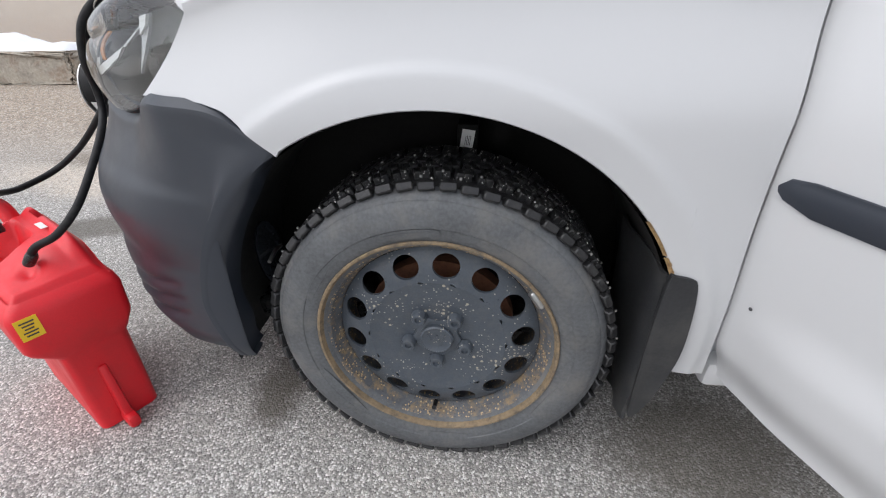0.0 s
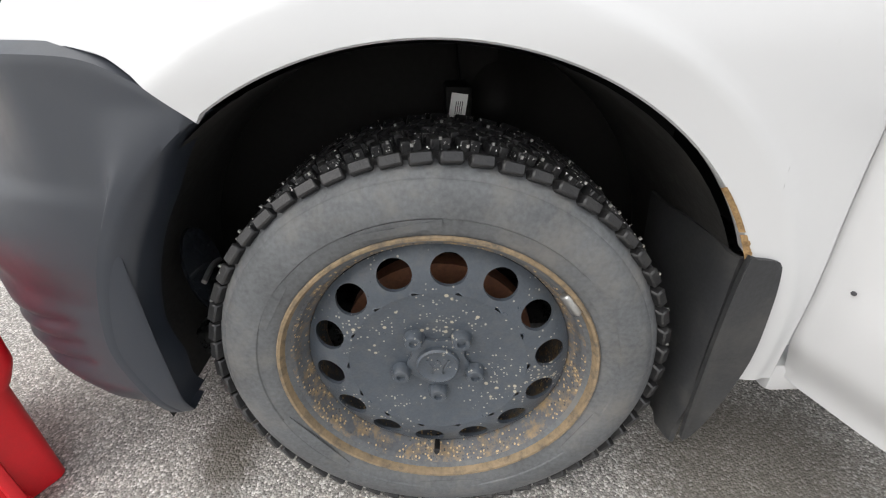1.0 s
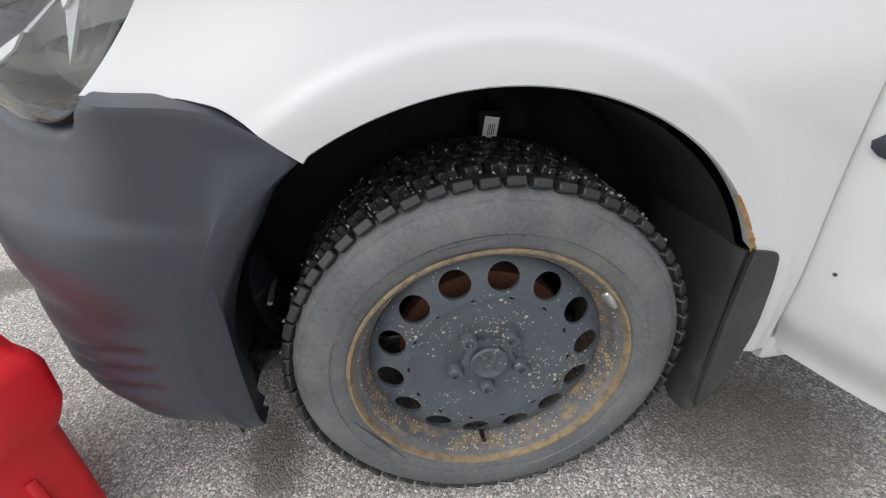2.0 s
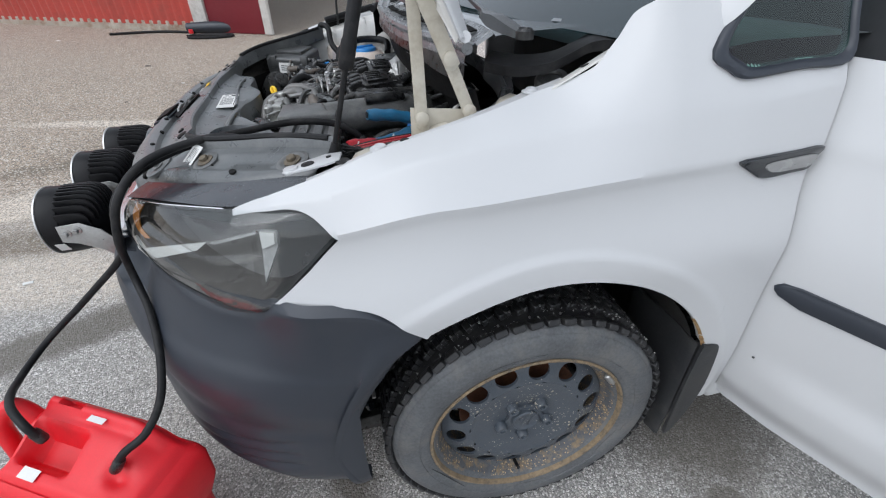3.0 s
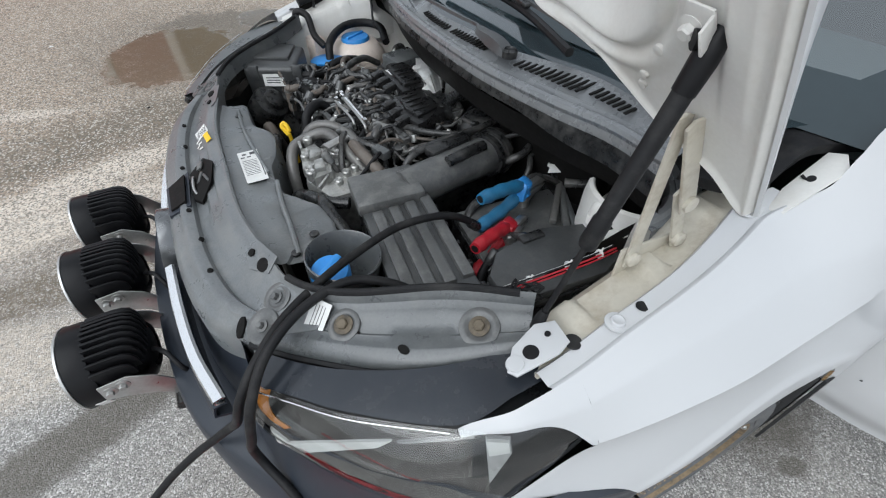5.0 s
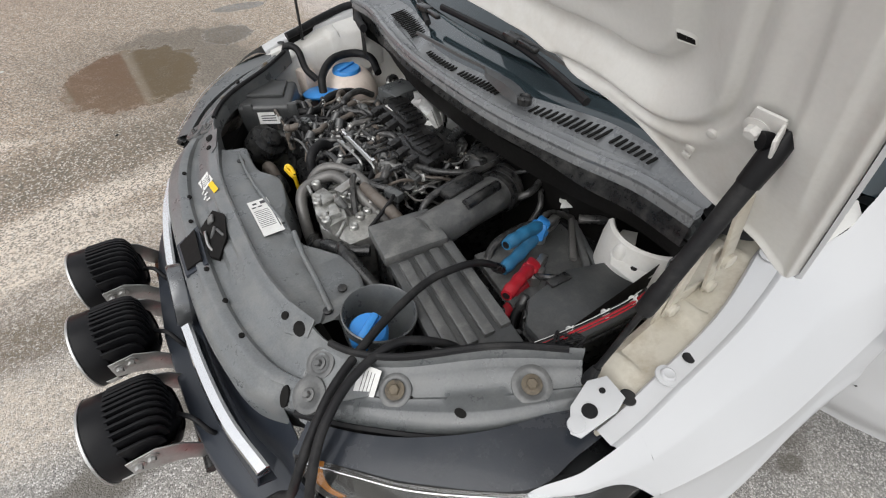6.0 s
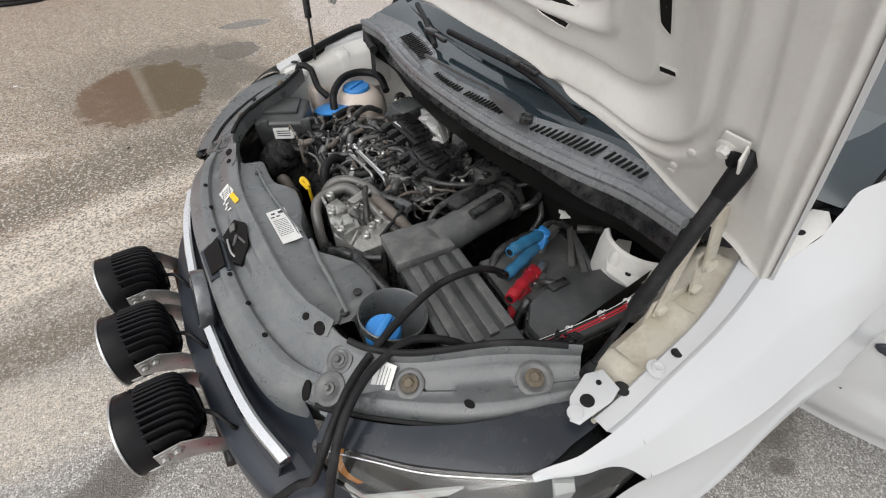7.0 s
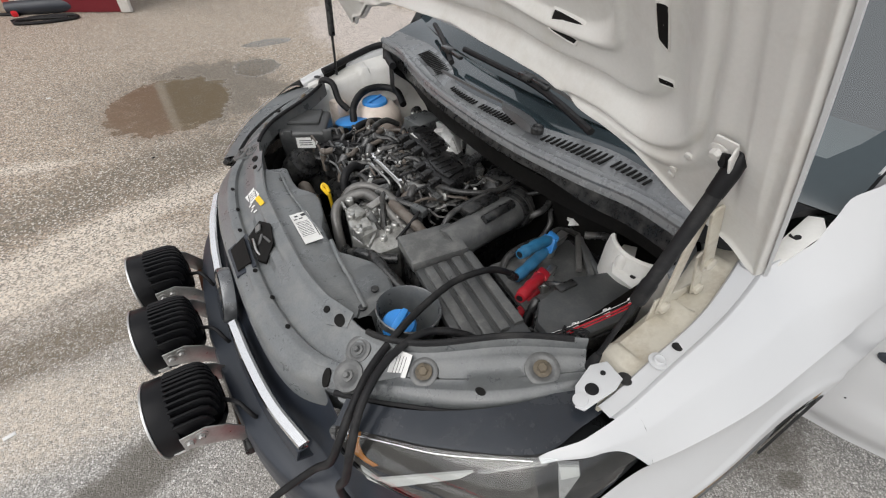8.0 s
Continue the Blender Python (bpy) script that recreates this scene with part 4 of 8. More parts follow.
for k in range(4):
    bm = bmesh.new()
    box(bm, (0.031 + 0.003 * k, 0.2272, 0.625), (0.0012, 0.0006, 0.018), (0, 8, 0), bevel=0)
    part("print", bm, INK, tagst)
bm = bmesh.new()
box(bm, (0.035, 0.26, 0.63), (0.04, 0.06, 0.05), bevel=0.006)
part("arch_bracket", bm, VOIDBLACK, van)
for x, z, r in ((0.115, 0.615, 0.014), (0.140, 0.640, 0.010)):
    bm = bmesh.new()
    lathe(bm, [(r, 0.0), (r * 0.9, 0.004), (0, 0.004)], 20, axes((x, 0.31, z), (0, -1, 0)))
    part("liner_clip", bm, PLASTIC, van)


def mudflap():
    bm = bmesh.new()
    rows = []
    for i in range(15):
        t = i / 14
        z = 0.50 - 0.33 * t
        x = table([(0, 0.346), (0.4, 0.348), (1, 0.352)], t)
        y1 = 0.20 - 0.10 * smooth(0.75, 1.0, t)
        rows.append([(x + 0.020 * (1 - t), -0.006, z), (x + 0.003, -0.004, z), (x, 0.004, z)] + [(x + 0.006 * math.sin(6 * s + t * 4), 0.006 + (y1 - 0.006) * s, z) for s in (0.25, 0.5, 0.75, 1.0)])
    sheet(bm, rows)
    shell(bm, 0.006)
    outl = curve([(0.345, 0.500, 0), (0.352, 0.505, 0), (0.380, 0.502, 0), (0.389, 0.489, 0), (0.397, 0.436, 0), (0.400, 0.350, 0), (0.382, 0.258, 0), (0.361, 0.205, 0), (0.349, 0.203, 0), (0.345, 0.28, 0), (0.343, 0.40, 0)], 5, closed=True)
    prism(bm, [(p.x, p.y) for p in outl], 0.007, Matrix.Translation((0, -0.016, 0)) @ Matrix.Rotation(radians(90), 4, "X"), 0.002)
    return part("mudflap", bm, FLAP, van, "black rubber mudflap")


mudflap()
bm = bmesh.new()
box(bm, (1.35, 0.05, 0.285), (1.76, 0.09, 0.055), bevel=0.012)
part("sill", bm, WHITE, van, "white painted sill")
bm = bmesh.new()
box(bm, (1.1, MID, 0.27), (3.1, 1.5, 0.05), bevel=0.01)
part("floor_pan", bm, PLASTIC, van)


bm = bmesh.new()
sheet(bm, [[(x, side_y(0.44, 0.30 + 0.70 * j / 12) + dy, 0.30 + 0.70 * j / 12) for j in range(13)] for x, dy in ((0.40, 0.020), (0.44, 0.022), (0.47, 0.040), (0.54, 0.060))])
part("door_pillar", bm, WHITE, van, "white body pillar behind the door gap")


# driver's door, swung open ------------------------------------------------
def door():
    """Built closed along +x from its hinge, then turned outwards."""
    hinge = V((0.468, 0.004, 0))
    M = Matrix.Translation(hinge) @ Matrix.Rotation(radians(-65), 4, "Z")
    d = new("driver_door")
    d.parent = van
    d.matrix_parent_inverse = van.matrix_world.inverted()
    d["label"] = "white driver's door standing open"
    bm = bmesh.new()
    rows = []
    for i in range(30):
        x = 1.05 * (i / 29) ** 1.6
        col = []
        for j in range(61):
            z = 0.292 + (1.04 - 0.292) * j / 60
            xe = door_line(z)
            sy = side_y(xe, z) - hinge.y
            y = 0.906 * (xe - hinge.x) + 0.423 * sy - 0.001 - 0.012 * smooth(0.0, 0.5, x) * smooth(1.0, 0.6, z)
            y -= 0.014 * smooth(0.50, 0.425, z) * smooth(0.0, 0.14, x) - 0.026 * smooth(0.385, 0.30, z)
            y += 0.007 * smooth(0.028, 0.0, x)
            xs = x + (0.423 * (xe - hinge.x) - 0.906 * sy) * (1 - x / 1.05) - 0.001
            col.append(M @ V((xs, y, z)))
        rows.append(col)
    sheet(bm, rows)
    shell(bm, -0.045)
    part("door_skin", bm, WHITE, d)
    bm = bmesh.new()
    outl = [(0.0, 0.006), (0.012, 0.018), (0.04, 0.022), (0.9, 0.022), (0.92, 0.012), (0.92, -0.012), (0.9, -0.022), (0.05, -0.020), (0.012, -0.010), (0.002, -0.002)]
    m = M @ Matrix.Translation((0.018, -0.038, 0.651)) @ Matrix.Rotation(radians(90), 4, "X")
    prism(bm, outl, 0.012, m, 0.004)
    part("rub_strip", bm, BUMPER, d, "dark grey plastic rub strip")
    bm = bmesh.new()
    lathe(bm, [(0.0, 0), (0.003, 0), (0.002, 0.001), (0, 0.001)], 8, M @ Matrix.Translation((0.045, -0.0395, 0.478)) @ Matrix.Rotation(radians(90), 4, "X"))
    part("stone_chip", bm, INK, d)


door()


# glass, pillar -------------------------------------------------------------
def windscreen():
    bm = bmesh.new()
    rows = []
    for i in range(21):
        t = i / 20
        row = []
        for j in range(25):
            s = -1 + 2 * j / 24
            x0 = 0.02 + 0.115 * s * s
            row.append((x0 + 0.80 * t, MID + s * (0.755 - 0.09 * t), 1.062 + 0.53 * t + 0.09 * t * t))
        rows.append(row)
    sheet(bm, rows)
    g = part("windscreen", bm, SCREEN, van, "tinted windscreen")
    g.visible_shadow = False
    for s in (-1, 1):
        bm = bmesh.new()
        edge = [(0.135 + 0.80 * t, MID + s * (0.755 - 0.09 * t), 1.062 + 0.53 * t + 0.09 * t * t, 0.03 * math.sin(t * 3) + 0.09 * t * (1 - t)) for t in [k / 20 for k in range(21)]]
        sheet(bm, [[(x, y - s * 0.006, z) for x, y, z, h in edge], [(x, y, z + 0.002) for x, y, z, h in edge], [(x + 0.004, y + s * 0.004, z + h) for x, y, z, h in edge]])
        part("windscreen_seal", bm, RUBBER, van, "black rubber seal beside the windscreen")
    bm = bmesh.new()
    rows = []
    for k in range(9):
        row = []
        for j in range(61):
            s = -1 + j / 30
            t = (0.10 + 0.14 * smooth(0.90, 0.985, abs(s))) * k / 8
            row.append((0.018 + 0.115 * s * s + 0.80 * t, MID + s * (0.754 - 0.09 * t), 1.0645 + 0.53 * t + 0.09 * t * t))
        rows.append(row)
    sheet(bm, rows)
    part("black_border", bm, FRIT, van, "black printed border of the windscreen")
    bm = bmesh.new()
    sheet(bm, [[(0.055 + 0.11 * (k / 6) ** 2 + 0.62 * t, MID + k / 6 * 0.77, 1.035 + 0.03 * math.sin(t * 3)) for k in range(-6, 7)] for t in (0, 0.3, 0.7, 1.0)])
    part("dashboard", bm, DASH, van, "grey dashboard top")
    bm = bmesh.new()
    box(bm, (2.0, MID, 1.04), (2.86, 1.66, 1.40), bevel=0.1, seg=4)
    bmesh.ops.reverse_faces(bm, faces=bm.faces)
    part("cabin_lining", bm, INTERIOR, van)


def rear_body():
    """The plain closed rest of the van behind the open door."""
    bm = bmesh.new()
    box(bm, (2.52, MID, 1.06), (2.02, 1.74, 1.46), bevel=0.12, seg=5)
    part("load_body", bm, WHITE, van, "plain white load body")
    bm = bmesh.new()
    box(bm, (1.20, MID, 1.762), (0.80, 1.50, 0.05), bevel=0.02, seg=3)
    part("cab_roof", bm, WHITE, van, "white cab roof")
    bm = bmesh.new()
    box(bm, (0.995, 2 * MID - 0.012, 0.665), (1.05, 0.045, 0.73), bevel=0.012, seg=3)
    part("passenger_door", bm, WHITE, van, "white closed passenger door")
    for x, flip in ((2.68, False), (2.68, True), (0.0, True)):
        w = new("wheel")
        w.parent = van
        w.matrix_parent_inverse = van.matrix_world.inverted()
        y = 2 * MID - 0.108 if flip else 0.108
        m = Matrix.Translation((x, y, gz(y) + 0.314)) @ Matrix.Rotation(radians(-90 if flip else 90), 4, "X")
        bm = bmesh.new()
        lathe(bm, [(0.20, 0.08), (0.215, 0.097), (0.252, 0.107), (0.286, 0.0995), (0.302, 0.078), (0.314, 0.05), (0.314, -0.05), (0.302, -0.078), (0.286, -0.0995), (0.20, -0.08)], 48, m)
        part("tyre", bm, TYRE, w)
        bm = bmesh.new()
        lathe(bm, [(0.0, 0.066), (0.08, 0.074), (0.13, 0.080), (0.18, 0.066), (0.20, 0.084), (0.218, 0.100)], 40, m)
        part("disc", bm, DISC, w)


rear_body()
windscreen()


def pillar(flip):
    f = (lambda p: V(mirror(p))) if flip else (lambda p: V(p))
    bm = bmesh.new()
    a = curve([(0.16, 0.175, 1.055), (0.215, 0.142, 1.122), (0.30, 0.138, 1.200), (0.40, 0.150, 1.278), (0.60, 0.175, 1.435), (0.90, 0.215, 1.665)], 6)
    b = curve([(0.21, 0.125, 1.035), (0.256, 0.083, 1.096), (0.32, 0.086, 1.160), (0.40, 0.098, 1.236), (0.60, 0.128, 1.405), (0.90, 0.170, 1.645)], 6)
    rows = []
    for p, q in zip(a, b):
        rows.append([f(p + V((0.02, 0.02, -0.006))), f(p)] + [f(p.lerp(q, t) + V((-0.010, -0.012, 0.010)) * math.sin(math.pi * t) * (0.12 + 0.88 * smooth(0.22, 0.38, p.x))) for t in (0.1, 0.3, 0.5, 0.7, 0.9)] + [f(q), f(q + V((0.02, 0.02, 0)))])
    sheet(bm, rows)
    shell(bm, 0.002)
    return part("a_pillar", bm, WHITE, van, "white windscreen pillar")


pillar(False)
pillar(True)


def quarter_window():
    g = new("quarter_window")
    g.parent = van
    g.matrix_parent_inverse = van.matrix_world.inverted()
    g["label"] = "triangular fixed window in a black frame"
    yy = lambda x, z, o=0.0: side_y(x, z) - o
    outer = window_line(1.0)
    c = V((0.40, 1.115, 0))
    bm = bmesh.new()
    rows = []
    for k, o in ((1.0, -0.002), (1.0, 0.006), (0.96, 0.010), (0.91, 0.009), (0.86, 0.004), (0.85, -0.010)):
        row = []
        for p in outer:
            q = c + (p - c) * k
            row.append((q.x, yy(q.x, q.y, o), q.y))
        rows.append(row)
    sheet(bm, rows, closed=True)
    part("frame", bm, BUMPER, g, "black rubber and plastic frame")
    bm = bmesh.new()
    rows = []
    for k in (0.87, 0.4, 0.02):
        rows.append([(c.x + (p.x - c.x) * k, yy(c.x + (p.x - c.x) * k, c.y + (p.y - c.y) * k, 0.002), c.y + (p.y - c.y) * k) for p in outer])
    sheet(bm, rows, closed=True)
    part("pane", bm, GREENGLASS, g, "green tinted pane")


quarter_window()


def repeater():
    g = new("side_repeater")
    g.parent = van
    g.matrix_parent_inverse = van.matrix_world.inverted()
    g["label"] = "black side trim with clear repeater lamp"
    def ring(pts, o, sc=1.0):
        c = V((sum(p[0] for p in pts) / len(pts), sum(p[1] for p in pts) / len(pts)))
        return [(c.x + (x - c.x) * sc, side_y(c.x + (x - c.x) * sc, c.y + (z - c.y) * sc) - o, c.y + (z - c.y) * sc) for x, z in pts]
    pts = [(p.x, p.y) for p in curve([(0.286, 0.902, 0), (0.315, 0.882, 0), (0.345, 0.868, 0), (0.40, 0.872, 0), (0.434, 0.876, 0), (0.438, 0.892, 0), (0.443, 0.914, 0), (0.39, 0.911, 0), (0.34, 0.908, 0)], 3, closed=True)]
    bm = bmesh.new()
    vv = sheet(bm, [ring(pts, -0.002), ring(pts, 0.005), ring(pts, 0.007, 0.93), ring(pts, 0.007, 0.02)], closed=True)
    part("trim", bm, GLOSS, g)
    pts = [(p.x, p.y) for p in curve([(0.338, 0.894, 0), (0.352, 0.879, 0), (0.40, 0.880, 0), (0.431, 0.884, 0), (0.435, 0.902, 0), (0.39, 0.901, 0)], 3, closed=True)]
    bm = bmesh.new()
    sheet(bm, [ring(pts, 0.004), ring(pts, 0.010, 0.95), ring(pts, 0.012, 0.5), ring(pts, 0.012, 0.02)], closed=True)
    part("lens", bm, LAMPFROST, g, "clear repeater lens")


repeater()


# bonnet --------------------------------------------------------------------
HU, HO, HN = V((-0.515, 0, 0.857)), V((-0.13, 0.0, 1.06)), V((-0.857, 0, -0.515))  # up the open bonnet, its rear corner, out of its underside


def hood_pt(h, y, d=0.0):
    """h up the bonnet, y across, d out of its underside. The panel is slightly crowned."""
    s = (y - MID) / (MID - 0.11)
    return HO + HU * h + V((0, y, 0)) + HN * (d - 0.035 * (1 - s * s) - 0.02 * math.sin(min(1, h / 0.8) * math.pi))


def hood_rear(y):
    """The bonnet's curved rear edge, as h at y."""
    q = min(abs(y - 0.11), abs(2 * MID - 0.11 - y))
    return table([(0.0, 0.03), (0.015, 0.015), (0.06, 0.045), (0.131, 0.062), (0.20, 0.096), (0.26, 0.125), (0.378, 0.149), (0.432, 0.165), (0.504, 0.173), (0.611, 0.178), (0.775, 0.182)], q)


def hood_relief(h, y):
    """Pressed relief of the inner panel: flat margin, groove, slope down to a sunk field with ledges."""
    q = min(y - 0.11, 2 * MID - 0.11 - y)
    a = 0.7 * (q - table([(0.15, 0.150), (0.18, 0.141), (0.225, 0.121), (0.307, 0.111), (0.375, 0.104), (0.8, 0.098)], h))
    b = h - table([(0.10, 0.162), (0.181, 0.150), (0.225, 0.147), (0.306, 0.161), (0.424, 0.160), (0.557, 0.176), (0.775, 0.168)], q)
    k = 0.050
    w = max(0.0, k - abs(a - b)) / k
    s = min(a, b) - w * w * k * 0.25
    e = min(q, (h - hood_rear(y)) * 1.2)
    d = 0.006 * smooth(0.003, 0.010, e) + 0.005 * math.exp(-((e - 0.010) / 0.006) ** 2)
    d += 0.004 * smooth(0.024, 0.034, q) * smooth(0.066, 0.056, q) * smooth(0.10, 0.2, h)
    d += 0.005 * smooth(-0.026, -0.010, s) - 0.010 * math.exp(-(s / 0.006) ** 2)
    d -= 0.036 * smooth(0.004, 0.052, s)
    d += 0.016 * smooth(0.050, 0.066, s) - 0.004 * smooth(0.066, 0.10, s)
    d += 0.005 * smooth(0.100, 0.108, s) - 0.018 * smooth(0.110, 0.126, s)
    return d


def bonnet():
    b = new("bonnet")
    b.parent = van
    b.matrix_parent_inverse = van.matrix_world.inverted()
    b["label"] = "white bonnet held open, seen from its pressed underside"
    ny, nh = 460, 230
    bm = bmesh.new()
    rows = []
    for i in range(ny + 1):
        y = 0.114 + (2 * MID - 0.228) * (i / ny) ** 1.35
        h0 = hood_rear(y) + 0.006
        rows.append([hood_pt(h0 + (0.80 - h0) * (j / nh) ** 1.15, y, hood_relief(h0 + (0.80 - h0) * (j / nh) ** 1.15, y)) for j in range(nh + 1)])
    vv = sheet(bm, rows)
    part("inner_panel", bm, INNER, b, "pressed white inner panel with dirt in its grooves")
    # stamped slots: a flat face painted black for shade, inside a folded white rim
    for quad in (((0.240, 0.298), (0.252, 0.313), (0.263, 0.3125), (0.248, 0.2995)), ((0.298, 0.302), (0.320, 0.3085), (0.370, 0.307), (0.362, 0.297)), ((0.251, 0.476), (0.265, 0.531), (0.290, 0.527), (0.284, 0.459))):
        for flip in (False, True):
            g = lambda h, y: hood_pt(h, 2 * MID - y if flip else y, hood_relief(h, y))
            cs = [g(h, y) for h, y in quad]
            mid = sum(cs, V()) / 4
            ring = []
            for i, p in enumerate(cs):
                for t, q in ((0.22, cs[i - 1]), (0.06, mid), (0.22, cs[(i + 1) % 4])):
                    ring.append(p.lerp(q, t))
            bm = bmesh.new()
            sheet(bm, [[mid + (p - mid) * k + HN * o for p in ring] for k, o in ((1.16, -0.002), (1.10, 0.0025), (1.0, 0.0032), (0.97, 0.001))], closed=True)
            rim = part("slot_rim", bm, INNER, b)
            bm = bmesh.new()
            sheet(bm, [[mid + (p - mid) * k + HN * 0.0018 for p in ring] for k in (0.99, 0.5, 0.02)], closed=True)
            part("slot", bm, VOIDBLACK, rim, "dark stamped slot")
    bm = bmesh.new()
    rows = []
    ys = [(0.1125, 0.005), (0.1085, 0.003), (0.110, -0.05), (0.1125, -0.14), (0.1155, -0.24), (0.1185, -0.34), (0.1235, -0.5), (0.1325, -0.8), (0.150, -0.95), (0.19, -1.0)]
    ys += [(0.19 + (MID - 0.19) * i / 20, -1.0) for i in range(1, 21)]
    ys += [(2 * MID - y, d) for y, d in ys[-2::-1]]
    for y, d in ys:
        row = []
        for j in range(41):
            h = hood_rear(max(y, 0.11)) - 0.002 + (0.82 - hood_rear(max(y, 0.11))) * j / 40
            dd = d if d > 0 else d * (0.014 + 0.050 * smooth(0.0, 0.30, h))
            row.append(hood_pt(h, y, dd))
        rows.append(row)
    sheet(bm, rows)
    part("outer_skin", bm, WHITE, b, "white painted outer skin")
    bm = bmesh.new()
    pts = [hood_pt(hood_rear(0.114 + (2 * MID - 0.228) * i / 80), 0.114 + (2 * MID - 0.228) * i / 80, -0.004) for i in range(81)]
    tube(bm, pts, 0.008, raw=True, seg=8)
    part("hem", bm, WHITE, b)
    # strut bracket with its nut
    bm = bmesh.new()
    m = axes(hood_pt(0.232, 0.190, 0.012), HN, HU)
    prism(bm, [(-0.020, -0.012), (0.020, -0.014), (0.022, 0.012), (0.010, 0.016), (-0.016, 0.012)], 0.003, m, 0.001)
    box(bm, (0.004, -0.015, 0.010), (0.024, 0.003, 0.022), (15, 0, 0), bevel=0.001, m=m)
    part("strut_bracket", bm, INNER, b, "white painted strut bracket")
    bm = bmesh.new()
    hexbolt(bm, hood_pt(0.228, 0.198, 0.014), HN, 0.0075, 0.009)
    part("nut", bm, INNER, b)
    for h, y in ((0.181, 0.244), (0.135, 0.27), (0.118, 0.275)):
        bm = bmesh.new()
        lathe(bm, [(0.006, 0), (0.006, 0.004), (0.003, 0.005), (0, 0.005)], 10, axes(hood_pt(h, y, hood_relief(h, y)), HN))
        part("rivet", bm, INNER, b)
    return b


bonnet()


def gas_strut():
    s = new("gas_strut")
    s.parent = van
    s.matrix_parent_inverse = van.matrix_world.inverted()
    s["label"] = "black gas strut holding the bonnet up"
    lo, hi = V((-0.331, 0.196, 0.908)), V((-0.236, 0.176, 1.255))
    d = (hi - lo).normalized()
    L = (hi - lo).length
    bm = bmesh.new()
    tube(bm, [lo, lo + d * L * 0.45], 0.0042, raw=True)
    part("rod", bm, RUBBER, s, "slim dark rod")
    bm = bmesh.new()
    tube(bm, [lo + d * L * 0.375, lo + d * L * 0.39, lo + d * L * 0.48, lo + d * L * 0.49, lo + d * L * 0.89, lo + d * L * 0.90], [0.0098, 0.0114, 0.0114, 0.0098, 0.0098, 0.0085], raw=True, seg=16)
    part("cylinder", bm, RUBBER, s)
    bm = bmesh.new()
    tube(bm, [lo + d * L * 0.88, lo + d * L * 0.96, hi, hi + d * 0.012], [0.011, 0.012, 0.011, 0.006], raw=True, seg=12)
    tube(bm, [hi - V((0.012, -0.012, 0)), hi + V((0.020, -0.010, 0.002))], 0.0085, raw=True)
    part("end_fitting", bm, LAMPBLACK, s)
    bm = bmesh.new()
    tube(bm, [lo - d * 0.016, lo, lo + d * 0.02], [0.008, 0.009, 0.006], raw=True)
    part("end_fitting", bm, RUBBER, s)
    # far strut
    bm = bmesh.new()
    a, b = V((-0.25, 1.60, 0.92)), V((-0.236, 1.594, 1.30))
    tube(bm, [a, a + (b - a) * 0.4], 0.0048, raw=True)
    tube(bm, [a + (b - a) * 0.36, b], 0.012, raw=True)
    part("gas_strut", bm, PLASTIC, van, "black gas strut holding the bonnet up")


gas_strut()


def hinge(flip):
    f = (lambda p: V(mirror(p))) if flip else (lambda p: V(p))
    g = new("bonnet_hinge")
    g.parent = van
    g.matrix_parent_inverse = van.matrix_world.inverted()
    g["label"] = "cream painted bonnet hinge"
    for a, b, w in (((-0.183, 0.198, 0.954), (-0.192, 0.190, 1.155), 0.010), ((-0.104, 0.195, 0.961), (-0.140, 0.186, 1.045), 0.010), ((-0.140, 0.184, 1.045), (-0.19, 0.184, 1.155), 0.012)):
        bm = bmesh.new()
        A, B = f(a), f(b)
        d = (B - A).normalized()
        m = axes(A, (0, 1, 0), d)
        ln = (B - A).length
        prism(bm, [(-0.014, -w), (ln + 0.012, -w), (ln + 0.016, 0), (ln + 0.012, w), (-0.014, w), (-0.02, 0)], 0.005, m, 0.0015)
        part("arm", bm, RAIL, g)
    for a in ((-0.183, 0.196, 0.954), (-0.104, 0.193, 0.961), (-0.140, 0.183, 1.045)):
        bm = bmesh.new()
        m = axes(f(a), (0, 1 if flip else -1, 0))
        lathe(bm, [(0.011, -0.006), (0.011, 0.004), (0.008, 0.006), (0, 0.006)], 16, m)
        part("pivot", bm, RAIL, g)
    bm = bmesh.new()
    m = axes(f((-0.20, 0.204, 0.90)), (0, 1, 0), (1, 0, 0))
    prism(bm, [(0.0, -0.02 if flip else 0.02), (0.0, 0.07 if flip else -0.07), (0.10, 0.06 if flip else -0.06), (0.115, 0.05 if flip else -0.05), (0.12, -0.02 if flip else 0.02)], 0.004, m, 0.001)
    part("bracket", bm, RAIL, g)


hinge(False)


def sticker(name, c, sx, sy, rot, lines=(), label="", parent=van, base=None, tint=None, m=None):
    """A printed label of size sx by sy; lines: (x, y, w, h) bars in fractions."""
    m = pose(*c, *rot) if m is None else m
    bm = bmesh.new()
    box(bm, (0, 0, 0), (sx, sy, 0.0006), bevel=0, m=m)
    s = part(name, bm, base or PAPER, parent, label)
    if lines:
        bm = bmesh.new()
        for x, y, w, h in lines:
            box(bm, ((x - 0.5) * sx, (y - 0.5) * sy, 0.0005), (w * sx, h * sy, 0.0004), bevel=0, m=m)
        part("print", bm, INK, s)
    if tint:
        bm = bmesh.new()
        for x, y, w, h in tint:
            box(bm, ((x - 0.5) * sx, (y - 0.5) * sy, 0.00052), (w * sx, h * sy, 0.0004), bevel=0, m=m)
        part("print", bm, YELLOW, s)
    return s


